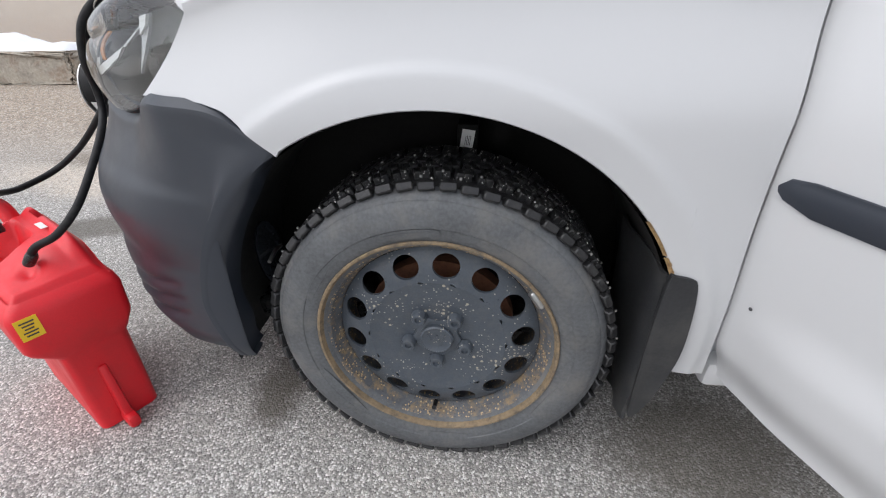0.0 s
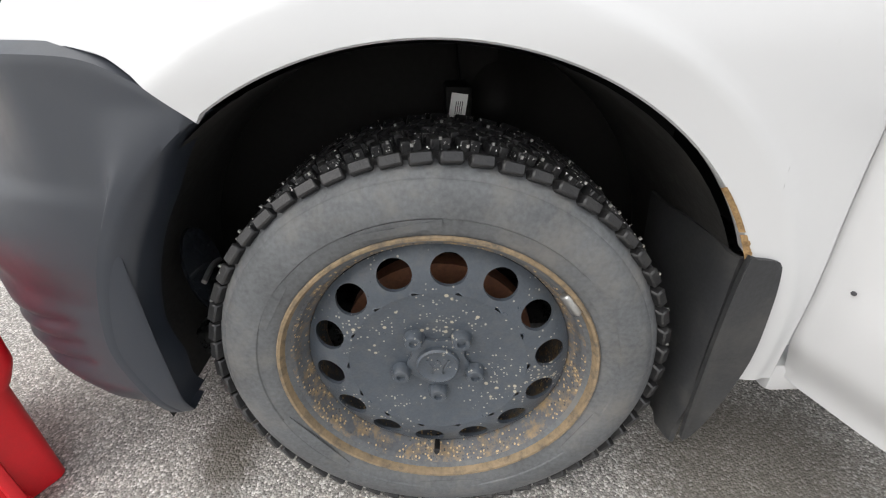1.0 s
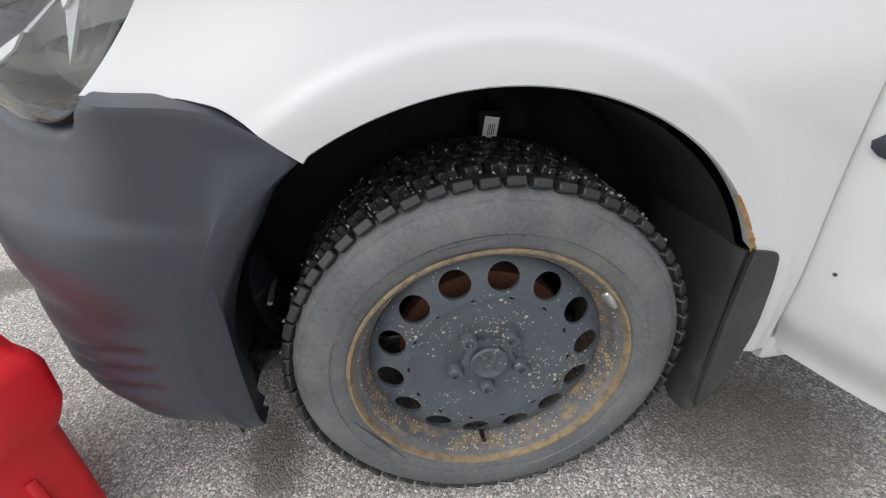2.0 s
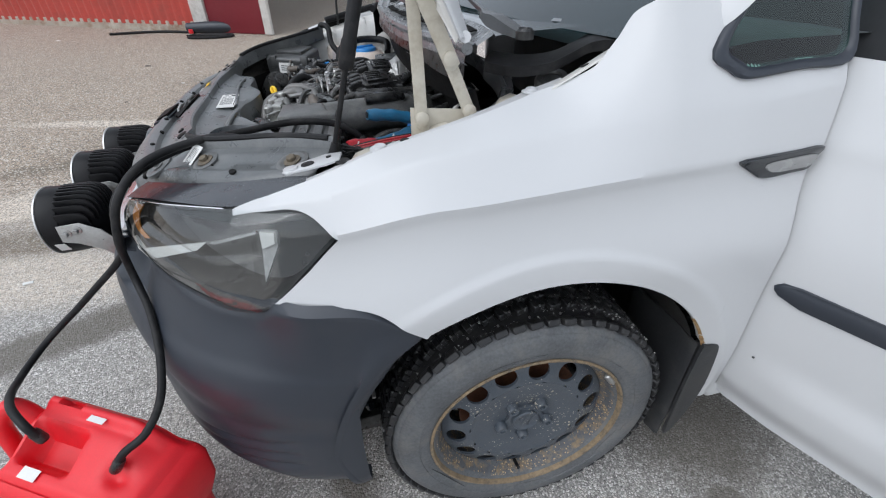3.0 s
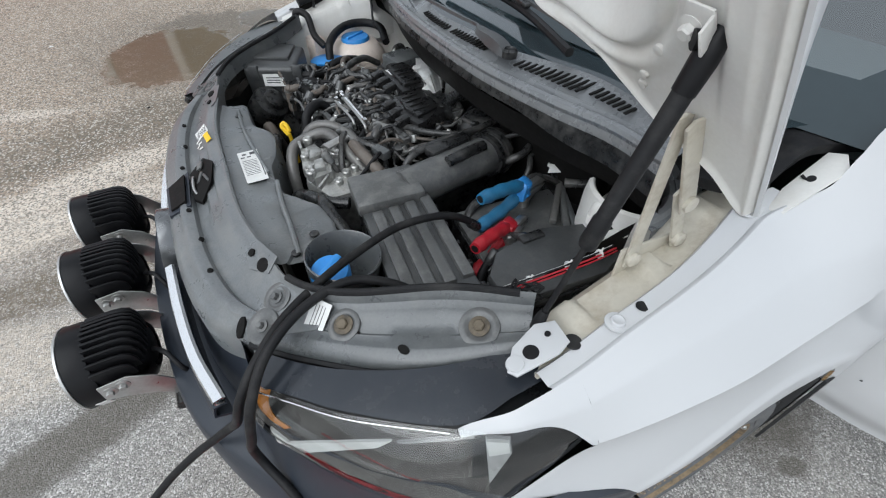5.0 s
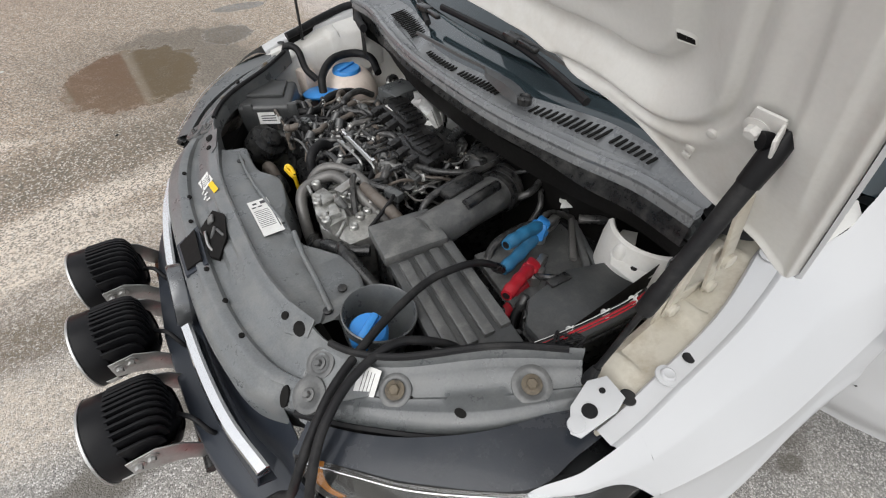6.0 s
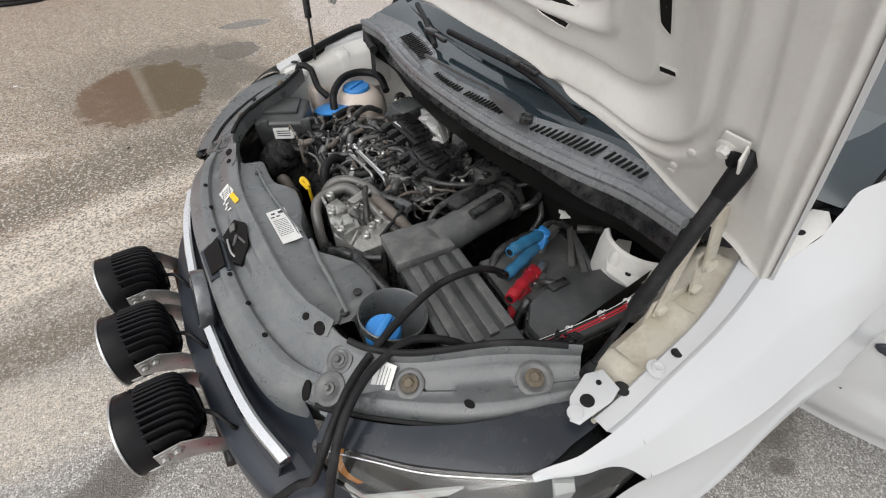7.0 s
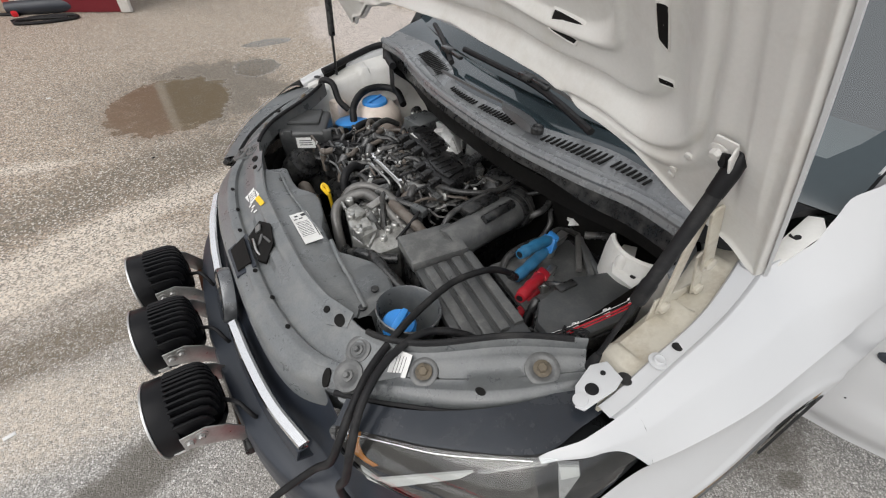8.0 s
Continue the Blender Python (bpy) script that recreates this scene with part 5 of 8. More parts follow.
# lock carrier across the nose -----------------------------------------------
CF = [(-0.365, 0.172, 0.884), (-0.503, 0.236, 0.858), (-0.621, 0.336, 0.835), (-0.695, 0.425, 0.806), (-0.765, 0.52, 0.790), (-0.797, 0.68, 0.786), (-0.803, 0.885, 0.786)]
CR = [(-0.318, 0.225, 0.905), (-0.412, 0.302, 0.892), (-0.545, 0.378, 0.872), (-0.612, 0.458, 0.856), (-0.634, 0.555, 0.850), (-0.660, 0.70, 0.842), (-0.664, 0.885, 0.838)]
CF = CF + [mirror(p) for p in CF[-2::-1]]
CR = CR + [mirror(p) for p in CR[-2::-1]]
CFc, CRc = curve(CF, 10), curve(CR, 10)


def carrier():
    def profile(side):
        return [(-0.02, -0.075), (-0.005, -0.012), (0.02, 0.0), (0.10, 0.004), (0.20, 0.0045), (0.23, 0.0085 - 0.004 * side), (0.30, 0.0085 - 0.0065 * side), (0.40, 0.002), (0.44, -0.006 * (1 - side)), (0.60, -0.006 * (1 - side)), (0.66, 0.002), (0.78, 0.002), (0.81, 0.006 - 0.004 * side), (0.90, 0.006 - 0.003 * side), (0.95, 0.006 + 0.012 * side), (1.0, 0.008 + 0.014 * side), (1.03, 0.004 + 0.012 * side), (1.05, -0.03), (1.06, -0.09)]

    c = new("lock_carrier")
    c.parent = van
    c.matrix_parent_inverse = van.matrix_world.inverted()
    c["label"] = "dusty grey-black plastic lock carrier across the nose"
    bm = bmesh.new()
    rows = []
    n = len(CFc)
    for i, (a, b) in enumerate(zip(CFc, CRc)):
        w = b - a
        side = smooth(0.16, 0.30, abs(i / (n - 1) - 0.5))
        up = V((0, 0, 1))
        prof = profile(side)
        far = smooth(0.62, 0.74, i / (n - 1))
        rows.append([a + w * t + up * (z * (1.5 if 0.02 < t < 0.93 else 1.0) if z > -0.02 or t < 0.5 else z * (1 - 0.68 * far)) for t, z in prof])
    sheet(bm, rows)
    # faces towards both ends take the darker grey plastic
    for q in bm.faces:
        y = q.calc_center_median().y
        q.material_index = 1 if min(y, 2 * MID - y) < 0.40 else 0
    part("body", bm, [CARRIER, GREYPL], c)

    def at(s, t, lift=0.0):
        k = s * (n - 1)
        i = min(n - 2, int(k))
        a = CFc[i].lerp(CFc[i + 1], k - i)
        b = CRc[i].lerp(CRc[i + 1], k - i)
        return a + (b - a) * t + V((0, 0, lift))

    grid = []
    for q in range(4 * (n - 1) + 1):
        s = q / (4 * (n - 1))
        sd = smooth(0.16, 0.30, abs(s - 0.5))
        for r in range(41):
            t = r / 40
            grid.append(at(s, t, float(np.interp(t, [u for u, _ in profile(sd)], [z * (1.5 if 0.02 < u < 0.93 else 1.0) for u, z in profile(sd)]))))
    flat = np.array(grid)
    net = flat.reshape(-1, 41, 3)

    def lay(x, y, turn=0.0, flip=False, lift=0.0):
        """A pose on the carrier's top over (x, y), square to its slope."""
        k = int(np.argmin((flat[:, 0] - x) ** 2 + (flat[:, 1] - y) ** 2))
        i, j = min(max(k // 41, 2), len(net) - 3), min(max(k % 41, 2), 38)
        nv = V(np.cross(net[i + 2, j] - net[i - 2, j], net[i, j + 2] - net[i, j - 2])).normalized()
        nv = nv if nv.z > 0 else -nv
        k3 = V(flat[k])
        z = k3.z - ((x - k3.x) * nv.x + (y - k3.y) * nv.y) / nv.z
        p = V((x, y, z))
        if flip:
            p, nv, turn = V(mirror(p)), V((nv.x, -nv.y, nv.z)), -turn
        return axes(p + nv * lift, nv, (1, 0, 0)) @ Matrix.Rotation(radians(turn), 4, "Z")

    def patch(name, pts, mt, lift, flip=False, label=""):
        bm = bmesh.new()
        top = [lay(x, y, 0, flip, lift).translation for x, y in pts]
        up = [bm.verts.new(p) for p in top]
        dn = [bm.verts.new(p - V((0, 0, 0.008))) for p in top]
        bm.faces.new(up)
        for a in range(len(up)):
            bm.faces.new((up[a], dn[a], dn[(a + 1) % len(up)], up[(a + 1) % len(up)]))
        return part(name, bm, mt, c, label)

    for x, y, r1, r2, a in ((-0.645, 0.530, 0.011, 0.015, 0), (-0.657, 0.572, 0.007, 0.008, 0), (-0.735, 0.60, 0.005, 0.006, 0), (-0.755, 0.80, 0.005, 0.006, 0), (-0.503, 0.262, 0.006, 0.009, 30), (-0.706, 0.452, 0.008, 0.018, -40), (-0.742, 0.70, 0.005, 0.006, 0), (-0.548, 0.322, 0.002, 0.002, 0), (-0.41, 0.247, 0.002, 0.002, 0)):
        for f in (0, 1):
            bm = bmesh.new()
            lathe(bm, [(1.0, -0.004), (1.0, 0.0022), (0.94, 0.0028), (0, 0.0028)], 20, lay(x, y, a, f) @ Matrix.Diagonal((r1, r2, 1, 1)))
            part("hole", bm, VOIDBLACK, c, "dark oval hole")
    for (x, y), k in (((-0.562, 0.345), 1.0), ((-0.399, 0.236), 1.15), ((-0.638, 0.455), 1.0), ((-0.672, 0.425), 1.15), ((-0.722, 0.400), 0.6)):
        for f in (0, 1):
            p = lay(x, y, 0, f, 0.0015)
            bm = bmesh.new()
            lathe(bm, [(0.026 * k, -0.004), (0.025 * k, 0.0025), (0.021 * k, 0.0040), (0.017 * k, 0.0036), (0.015 * k, 0.0018), (0.0, 0.0018)], 28, p)
            part("seat", bm, DUSTY, c)
            rusty = (x, y) in ((-0.562, 0.345), (-0.399, 0.236))
            bm = bmesh.new()
            hexbolt(bm, p @ V((0, 0, 0.002)), p.to_3x3() @ V((0, 0, 1)), 0.0085 if rusty else 0.006, 0.008)
            part("bolt", bm, RUSTBOLT if rusty else DUSTY, c, "rusty hexagon bolt" if rusty else "")
    # raised plate with the two seats, and the frame round the oval hole
    for pts in ([(-0.690, 0.440), (-0.700, 0.420), (-0.690, 0.402), (-0.655, 0.395), (-0.600, 0.362), (-0.575, 0.385), (-0.625, 0.468), (-0.648, 0.478)], [(-0.668, 0.548), (-0.640, 0.505), (-0.618, 0.52), (-0.640, 0.59), (-0.655, 0.60)]):
        for f in (0, 1):
            patch("raised_plate", pts, CARRIER, 0.0018, f)
    # latch on flat patches painted dark for the shade of its recess
    patch("latch_recess", [(-0.794, 0.925), (-0.748, 0.946), (-0.752, 0.812), (-0.792, 0.818)], BUMPER, 0.0060)
    patch("latch_slot", [(-0.787, 0.914), (-0.755, 0.931), (-0.758, 0.826), (-0.786, 0.829)], VOIDBLACK, 0.0080)
    patch("latch_well", [(-0.747, 0.930), (-0.700, 0.955), (-0.682, 0.908), (-0.692, 0.842), (-0.722, 0.815), (-0.746, 0.833)], VOIDBLACK, 0.0080)
    for x, y, ss, rr, h in ((-0.738, 0.916, (0.010, 0.030, 0.006), 12, 0.010), (-0.708, 0.926, (0.018, 0.022, 0.006), -15, 0.010), (-0.712, 0.885, (0.030, 0.010, 0.006), 25, 0.010), (-0.732, 0.852, (0.008, 0.030, 0.006), 5, 0.010), (-0.702, 0.868, (0.006, 0.034, 0.008), 15, 0.010)):
        bm = bmesh.new()
        box(bm, (0, 0, h), ss, (0, 0, rr), bevel=0.003, m=lay(x, y))
        part("latch", bm, DUSTY, c, "dusty black bonnet latch")
    bm = bmesh.new()
    tube(bm, [lay(x, y, 0, False, h).translation for x, y, h in ((-0.728, 0.905, 0.018), (-0.722, 0.885, 0.022), (-0.730, 0.86, 0.018), (-0.728, 0.842, 0.013))], 0.003)
    part("latch_spring", bm, STEEL, c)
    sticker("label", None, 0.036, 0.050, None, [(0.5, 0.2 + 0.13 * i, 0.75, 0.03) for i in range(5)], "small white warning label", c, m=lay(-0.694, 1.079, 8, False, 0.0022))
    sticker("label", None, 0.014, 0.046, None, [], "small yellow warning label", c, base=YELLOW, m=lay(-0.683, 1.030, 8, False, 0.0022))
    sticker("label", None, 0.055, 0.035, None, [(0.5, 0.25 + 0.16 * i, 0.75, 0.025) for i in range(4)], "small white label", c, m=lay(-0.592, 0.378, 42, False, 0.0060))
    for k in range(4):
        bm = bmesh.new()
        box(bm, (0, 0, 0), (0.010, 0.006, 0.0006), bevel=0, m=lay(-0.708 + 0.005 * (k % 2), 1.045 - 0.012 * k, 8, False, 0.0022))
        part("print", bm, PAPER, c)
    # rubber seal lips
    for f in (0, 1):
        for t, dz, r in ((1.0, 0.018, 0.006), (-0.02, -0.014, 0.007)):
            pts = [at(0.015 + 0.24 * i / 24, t, dz) for i in range(25)]
            if f:
                pts = [V(mirror(p)) for p in pts]
            bm = bmesh.new()
            tube(bm, pts, r, raw=True, seg=8)
            part("seal", bm, RUBBER, c, "black rubber seal")


carrier()


# headlamp --------------------------------------------------------------------
def headlamp(flip):
    f = (lambda p: V(mirror(p))) if flip else (lambda p: V(p))
    g = new("headlamp")
    g.parent = van
    g.matrix_parent_inverse = van.matrix_world.inverted()
    g["label"] = "large clear headlamp with grey reflector and amber corner"
    outline = curve([(-0.716, 0.358, 0.797), (-0.66, 0.288, 0.820), (-0.600, 0.222, 0.840), (-0.488, 0.132, 0.864), (-0.40, 0.090, 0.874), (-0.372, 0.077, 0.866), (-0.346, 0.064, 0.847), (-0.3415, 0.062, 0.837), (-0.348, 0.0615, 0.826), (-0.395, 0.062, 0.780),
                     (-0.452, 0.068, 0.722), (-0.50, 0.090, 0.696), (-0.56, 0.130, 0.694), (-0.65, 0.215, 0.712), (-0.715, 0.300, 0.742), (-0.733, 0.345, 0.772)], 6, closed=True)
    cen = sum(outline, V()) / len(outline)
    out = V((-0.62, -0.78, 0.08)).normalized()

    def dome(k, inset, bulge):
        return [f(cen + (p - cen) * k + out * (bulge * (1 - k * k) - inset)) for p in outline]

    bm = bmesh.new()
    sheet(bm, [dome(k, 0.0 if k < 1 else 0.004, 0.050) for k in (1.0, 0.985, 0.93, 0.82, 0.68, 0.5, 0.3, 0.12, 0.002)], closed=True)
    lens = part("lens", bm, LENS, g, "clear slightly hazed lens")
    lens.visible_shadow = False
    bm = bmesh.new()
    sheet(bm, [dome(k, i, b) for k, i, b in ((0.985, 0.008, 0.03), (0.95, 0.040, 0.02), (0.84, 0.085, 0.02), (0.5, 0.100, 0.02), (0.002, 0.104, 0.02))], closed=True)
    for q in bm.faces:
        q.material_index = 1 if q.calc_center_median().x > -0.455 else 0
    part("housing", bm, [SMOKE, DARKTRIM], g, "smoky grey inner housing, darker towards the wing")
    bm = bmesh.new()
    sheet(bm, [[f(p + out * -0.010 + (p - cen).normalized() * q + out * z) for p in outline] for q, z in ((-0.004, 0.006), (0.000, 0.008), (0.003, 0.002), (0.003, -0.01))], closed=True)
    part("gasket", bm, RUBBER, g)
    # upright silver facet with a glint painted on its top, and two painted reflection streaks
    for pts, mt, lift, lb in (([(-0.455, 0.121, 0.830), (-0.430, 0.103, 0.835), (-0.431, 0.093, 0.814), (-0.462, 0.089, 0.753)], LAMPFROST, 0.0, "silver reflector facet"),
                              ([(-0.4545, 0.119, 0.829), (-0.431, 0.103, 0.8335), (-0.432, 0.096, 0.819), (-0.454, 0.108, 0.805)], LAMPGLINT, 0.004, "white glint painted on the reflector facet"),
                              ([(-0.712, 0.301, 0.748), (-0.709, 0.285, 0.730), (-0.685, 0.259, 0.718), (-0.582, 0.196, 0.762), (-0.561, 0.188, 0.780), (-0.694, 0.273, 0.734)], LAMPGLINT, -0.003, "pale streak, the sky's reflection painted in the lamp"),
                              ([(-0.556, 0.183, 0.781), (-0.545, 0.175, 0.781), (-0.4675, 0.127, 0.8185), (-0.4665, 0.129, 0.8225)], LAMPFROST, -0.003, "thin pale streak, a painted reflection")):
        bm = bmesh.new()
        d2 = V((out.x, -out.y if flip else out.y, out.z))
        up = [bm.verts.new(f(p) + d2 * lift) for p in pts]
        dn = [bm.verts.new(f(p) + d2 * (lift - 0.004)) for p in pts]
        bm.faces.new(up)
        for a in range(len(up)):
            bm.faces.new((up[a], dn[a], dn[(a + 1) % len(up)], up[(a + 1) % len(up)]))
        part("facet" if "facet" in lb else "light_streak", bm, mt, g, lb)
    bm = bmesh.new()
    rows = []
    for p in curve([(-0.708, 0.345, 0.793), (-0.718, 0.335, 0.778), (-0.716, 0.318, 0.760), (-0.702, 0.300, 0.745)], 6):
        rows.append([f(p + V((0.004, 0.006, 0))), f(p + V((0.010, -0.006, 0.0))), f(p + V((0.019, -0.009, 0.0)))])
    sheet(bm, rows)
    shell(bm, 0.003)
    part("indicator", bm, AMBER, g, "amber indicator corner")
    bm = bmesh.new()
    tube(bm, [f(p) for p in curve([(-0.717, 0.346, 0.802), (-0.662, 0.281, 0.8245), (-0.602, 0.215, 0.8445), (-0.500, 0.1325, 0.867)], 8)], 0.0012, raw=True, seg=8)
    part("bright_line", bm, CHROME, g, "thin bright line along the upper lens edge")
    # gloss fin above the lamp
    bm = bmesh.new()
    a = curve([(-0.725, 0.368, 0.797), (-0.66, 0.292, 0.824), (-0.600, 0.226, 0.844), (-0.488, 0.138, 0.866), (-0.41, 0.132, 0.880), (-0.345, 0.132, 0.888)], 6)
    b = curve([(-0.690, 0.395, 0.812), (-0.628, 0.322, 0.836), (-0.56, 0.266, 0.853), (-0.47, 0.216, 0.870), (-0.365, 0.184, 0.885), (-0.30, 0.182, 0.893)], 6)
    sheet(bm, [[f(p + V((0.016, 0.016, -0.012))), f(p + V((0.002, 0.002, -0.003))), f(p), f(p.lerp(q, 0.5) + V((0, 0, 0.0015))), f(q), f(q + V((0, 0, -0.02)))] for p, q in zip(a, b)])
    part("trim", bm, GREYPL if flip else SATIN, van, "black trim above the headlamp")


headlamp(False)
headlamp(True)


# grille strip and round badge ---------------------------------------------------
for flip in (False, True):
    f = (lambda p: V(mirror(p))) if flip else (lambda p: V(p))
    bm = bmesh.new()
    rows = []
    for p in curve([(-0.846, 0.795, 0.688), (-0.836, 0.66, 0.692), (-0.818, 0.53, 0.696), (-0.786, 0.412, 0.702)], 8):
        rows.append([f(p + V((0.014, 0, 0.006))), f(p + V((0.009, 0, 0.0085))), f(p + V((-0.006, 0, 0.004))), f(p + V((-0.009, 0, -0.002))), f(p + V((-0.006, 0, -0.008))), f(p + V((0.008, 0, -0.010)))])
    sheet(bm, rows)
    shell(bm, 0.004)
    part("grille_strip", bm, CHROME, van, "chrome strip across the grille")
    bm = bmesh.new()
    rows = []
    for p in curve([(-0.852, 0.80, 0.660), (-0.842, 0.66, 0.664), (-0.824, 0.53, 0.668), (-0.796, 0.412, 0.674)], 8):
        rows.append([f(p + V((0.02, 0, 0.018))), f(p + V((-0.002, 0, 0.014))), f(p + V((-0.010, 0, -0.014))), f(p + V((0.02, 0, -0.024)))])
    sheet(bm, rows)
    shell(bm, 0.004)
    part("grille_bar", bm, BUMPER, van, "dark grey grille bar")
bm = bmesh.new()
m = axes((-0.846, MID, 0.700), (-0.96, 0, 0.26))
lathe(bm, [(0.070, -0.02), (0.070, 0.004), (0.067, 0.008), (0.064, 0.0055), (0.0, 0.005)], 40, m)
badge = part("badge", bm, REFLECT, van, "round dull chrome badge")
bm = bmesh.new()
lathe(bm, [(0.062, 0.0065), (0.062, 0.009), (0.0, 0.010)], 40, m)
part("badge_field", bm, GLOSS, badge)


# scuttle and wiper -----------------------------------------------------------
def cowl():
    c = new("scuttle_panel")
    c.parent = van
    c.matrix_parent_inverse = van.matrix_world.inverted()
    c["label"] = "grey-black plastic scuttle panel with slotted air grilles"
    fr = [(-0.085, 0.262, 1.040), (-0.072, 0.375, 1.030), (-0.098, 0.51, 1.025), (-0.125, 0.69, 1.022), (-0.130, 0.885, 1.020)]
    rear = [(0.255, -0.050, 1.060), (0.352, -0.030, 1.056), (0.43, -0.022, 1.054), (0.505, -0.024, 1.053), (0.60, -0.050, 1.050), (0.68, -0.075, 1.048), (0.78, -0.083, 1.046), (0.93, -0.098, 1.044), (1.02, -0.092, 1.045), (1.12, -0.045, 1.050), (1.296, -0.010, 1.056), (1.42, -0.015, 1.056), (1.515, -0.040, 1.062)]
    rr2 = [(0.10, 0.205, 1.078), (0.06, 0.39, 1.066), (0.04, 0.55, 1.060), (0.035, 0.69, 1.058), (0.03, 0.885, 1.058)]
    pts = []
    for k in (fr, rr2):
        pts.append(curve(k + [mirror(p) for p in k[-2::-1]], 12))
    pts.insert(1, [V((table([(y, x) for y, x, z in rear], p.y), p.y, table([(y, z) for y, x, z in rear], p.y))) for p in pts[0]])
    bm = bmesh.new()
    rows = []
    low = []
    drop = lambda y: 0.020 * smooth(0.60, 0.42, min(y, 2 * MID - y))
    for a, b, d in zip(*pts):
        low.append([a + V((0.02, 0, -0.046 - drop(a.y))), a + V((-0.004, 0, -0.044 - drop(a.y))), a + V((-0.011, 0, -0.040 - drop(a.y))), a + V((-0.008, 0, -0.022))])
        rows.append([a + V((-0.002, 0, -0.024)), a + V((-0.009, 0, -0.022)), a + V((-0.008, 0, -0.010)), a + V((0.0, 0, 0.004)), a.lerp(b, 0.25) + V((0, 0, 0.006)), a.lerp(b, 0.35), b, b + V((0.006, 0, 0.004)), b + V((0.010, 0, -0.004))])
    sheet(bm, rows)
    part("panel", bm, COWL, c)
    bm = bmesh.new()
    sheet(bm, low)
    part("front_flange", bm, PLASTIC, c, "darker front flange")
    bm = bmesh.new()
    sheet(bm, [[b + V((0.004, 0, 0.0)), b.lerp(d, 0.4) + V((0, 0, 0.002)), d] for b, d in zip(pts[1], pts[2])])
    part("windscreen_edge", bm, FRIT, van, "black lower border of the windscreen")
    bm = bmesh.new()
    rows = []
    for p in curve([(-0.085, 0.50, 1.022), (-0.050, 0.435, 1.012), (-0.014, 0.372, 0.990), (0.000, 0.322, 0.968), (-0.012, 0.284, 0.950), (-0.040, 0.263, 0.936), (-0.080, 0.262, 0.926)], 8):
        o = (p - V((-0.03, 0.36, p.z))).normalized()
        rows.append([p - o * 0.012 + V((0, 0, -0.020)), p - o * 0.013, p - o * 0.006 + V((0, 0, 0.007)), p + o * 0.004 + V((0, 0, 0.006)), p + o * 0.010, p + o * 0.024 + V((0, 0, 0.004)), p + o * 0.028 + V((0, 0, -0.012))])
    sheet(bm, rows)
    shell(bm, 0.002)
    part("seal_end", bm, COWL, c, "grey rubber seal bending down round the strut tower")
    bm = bmesh.new()
    far = curve([(-0.125, 1.36, 1.000), (-0.105, 1.44, 1.000), (-0.070, 1.52, 1.000), (-0.035, 1.60, 0.995), (-0.075, 1.635, 0.985), (-0.16, 1.628, 0.968), (-0.25, 1.608, 0.950), (-0.30, 1.60, 0.940)], 8)
    tube(bm, far, 0.012, raw=True, seg=10)
    part("seal_end", bm, RUBBER, c, "black rubber seal along the far corner")
    # black sheet in place of a cavity, its shade put into the colour
    bm = bmesh.new()
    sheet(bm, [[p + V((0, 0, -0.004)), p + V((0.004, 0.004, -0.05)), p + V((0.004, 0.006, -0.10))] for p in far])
    part("corner_shade_sheet", bm, VOIDBLACK, van, "black sheet painted as the shaded recess below the far seal")
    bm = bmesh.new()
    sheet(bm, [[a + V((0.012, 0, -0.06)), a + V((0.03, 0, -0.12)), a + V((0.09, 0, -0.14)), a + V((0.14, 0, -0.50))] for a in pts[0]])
    part("bulkhead", bm, VOIDBLACK, van, "dark bulkhead below the scuttle")
    n = len(pts[0])
    for y in list(np.arange(0.384, 0.476, 0.0135)) + list(np.arange(0.489, 0.645, 0.0135)) + list(np.arange(0.735, 0.866, 0.0115)) + list(np.arange(0.889, 1.012, 0.0115)) + list(np.arange(1.115, 1.295, 0.0125)):
        i = int(round((n - 1) * (y - 0.262) / (2 * (MID - 0.262))))
        i = max(0, min(n - 1, i))
        a, b = pts[0][i], pts[1][i]
        p = a.lerp(b, 0.66)
        ln = 0.80 if 0.48 < y < 0.70 or y > 1.1 else 0.50
        bm = bmesh.new()
        box(bm, (p.x, y, p.z + 0.0035), ((b - a).length * ln, 0.0062, 0.003), (0, -8, 0), bevel=0.001)
        part("slot", bm, VOIDBLACK, c, "dark air slot")
    bm = bmesh.new()
    tube(bm, [p + V((-0.004, 0, 0.003)) for p in pts[0]], 0.010, raw=True, seg=8)
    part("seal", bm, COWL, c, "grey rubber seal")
    for arm, ends, nut in ((((-0.098, 0.652, 1.056), (-0.093, 0.693, 1.060), (-0.082, 0.791, 1.060), (-0.074, 0.82, 1.059), (-0.080, 0.90, 1.058), (-0.090, 1.088, 1.058)), ((0.064, 1.40, 1.096), (0.030, 1.30, 1.088), (-0.02, 1.17, 1.076), (-0.046, 1.108, 1.070)), (-0.098, 0.650, 1.040)),
                           (((-0.002, 0.235, 1.062), (-0.016, 0.30, 1.072), (-0.026, 0.36, 1.082), (-0.020, 0.46, 1.092), (0.000, 0.62, 1.104), (0.008, 0.80, 1.112)), ((0.003, 1.115, 1.098), (0.004, 0.947, 1.098), (0.004, 0.821, 1.098), (-0.012, 0.701, 1.096), (-0.050, 0.540, 1.090)), (-0.002, 0.230, 1.045))):
        w = new("wiper")
        w.parent = van
        w.matrix_parent_inverse = van.matrix_world.inverted()
        w["label"] = "black windscreen wiper"
        bm = bmesh.new()
        ps = [p + V((0, 0, 0.002)) for p in curve(arm, 6)]
        rows = []
        for k, p in enumerate(ps):
            u = k / (len(ps) - 1)
            hw = table([(0.0, 0.014), (0.10, 0.019), (0.38, 0.016), (0.43, 0.005), (1.0, 0.005)], u)
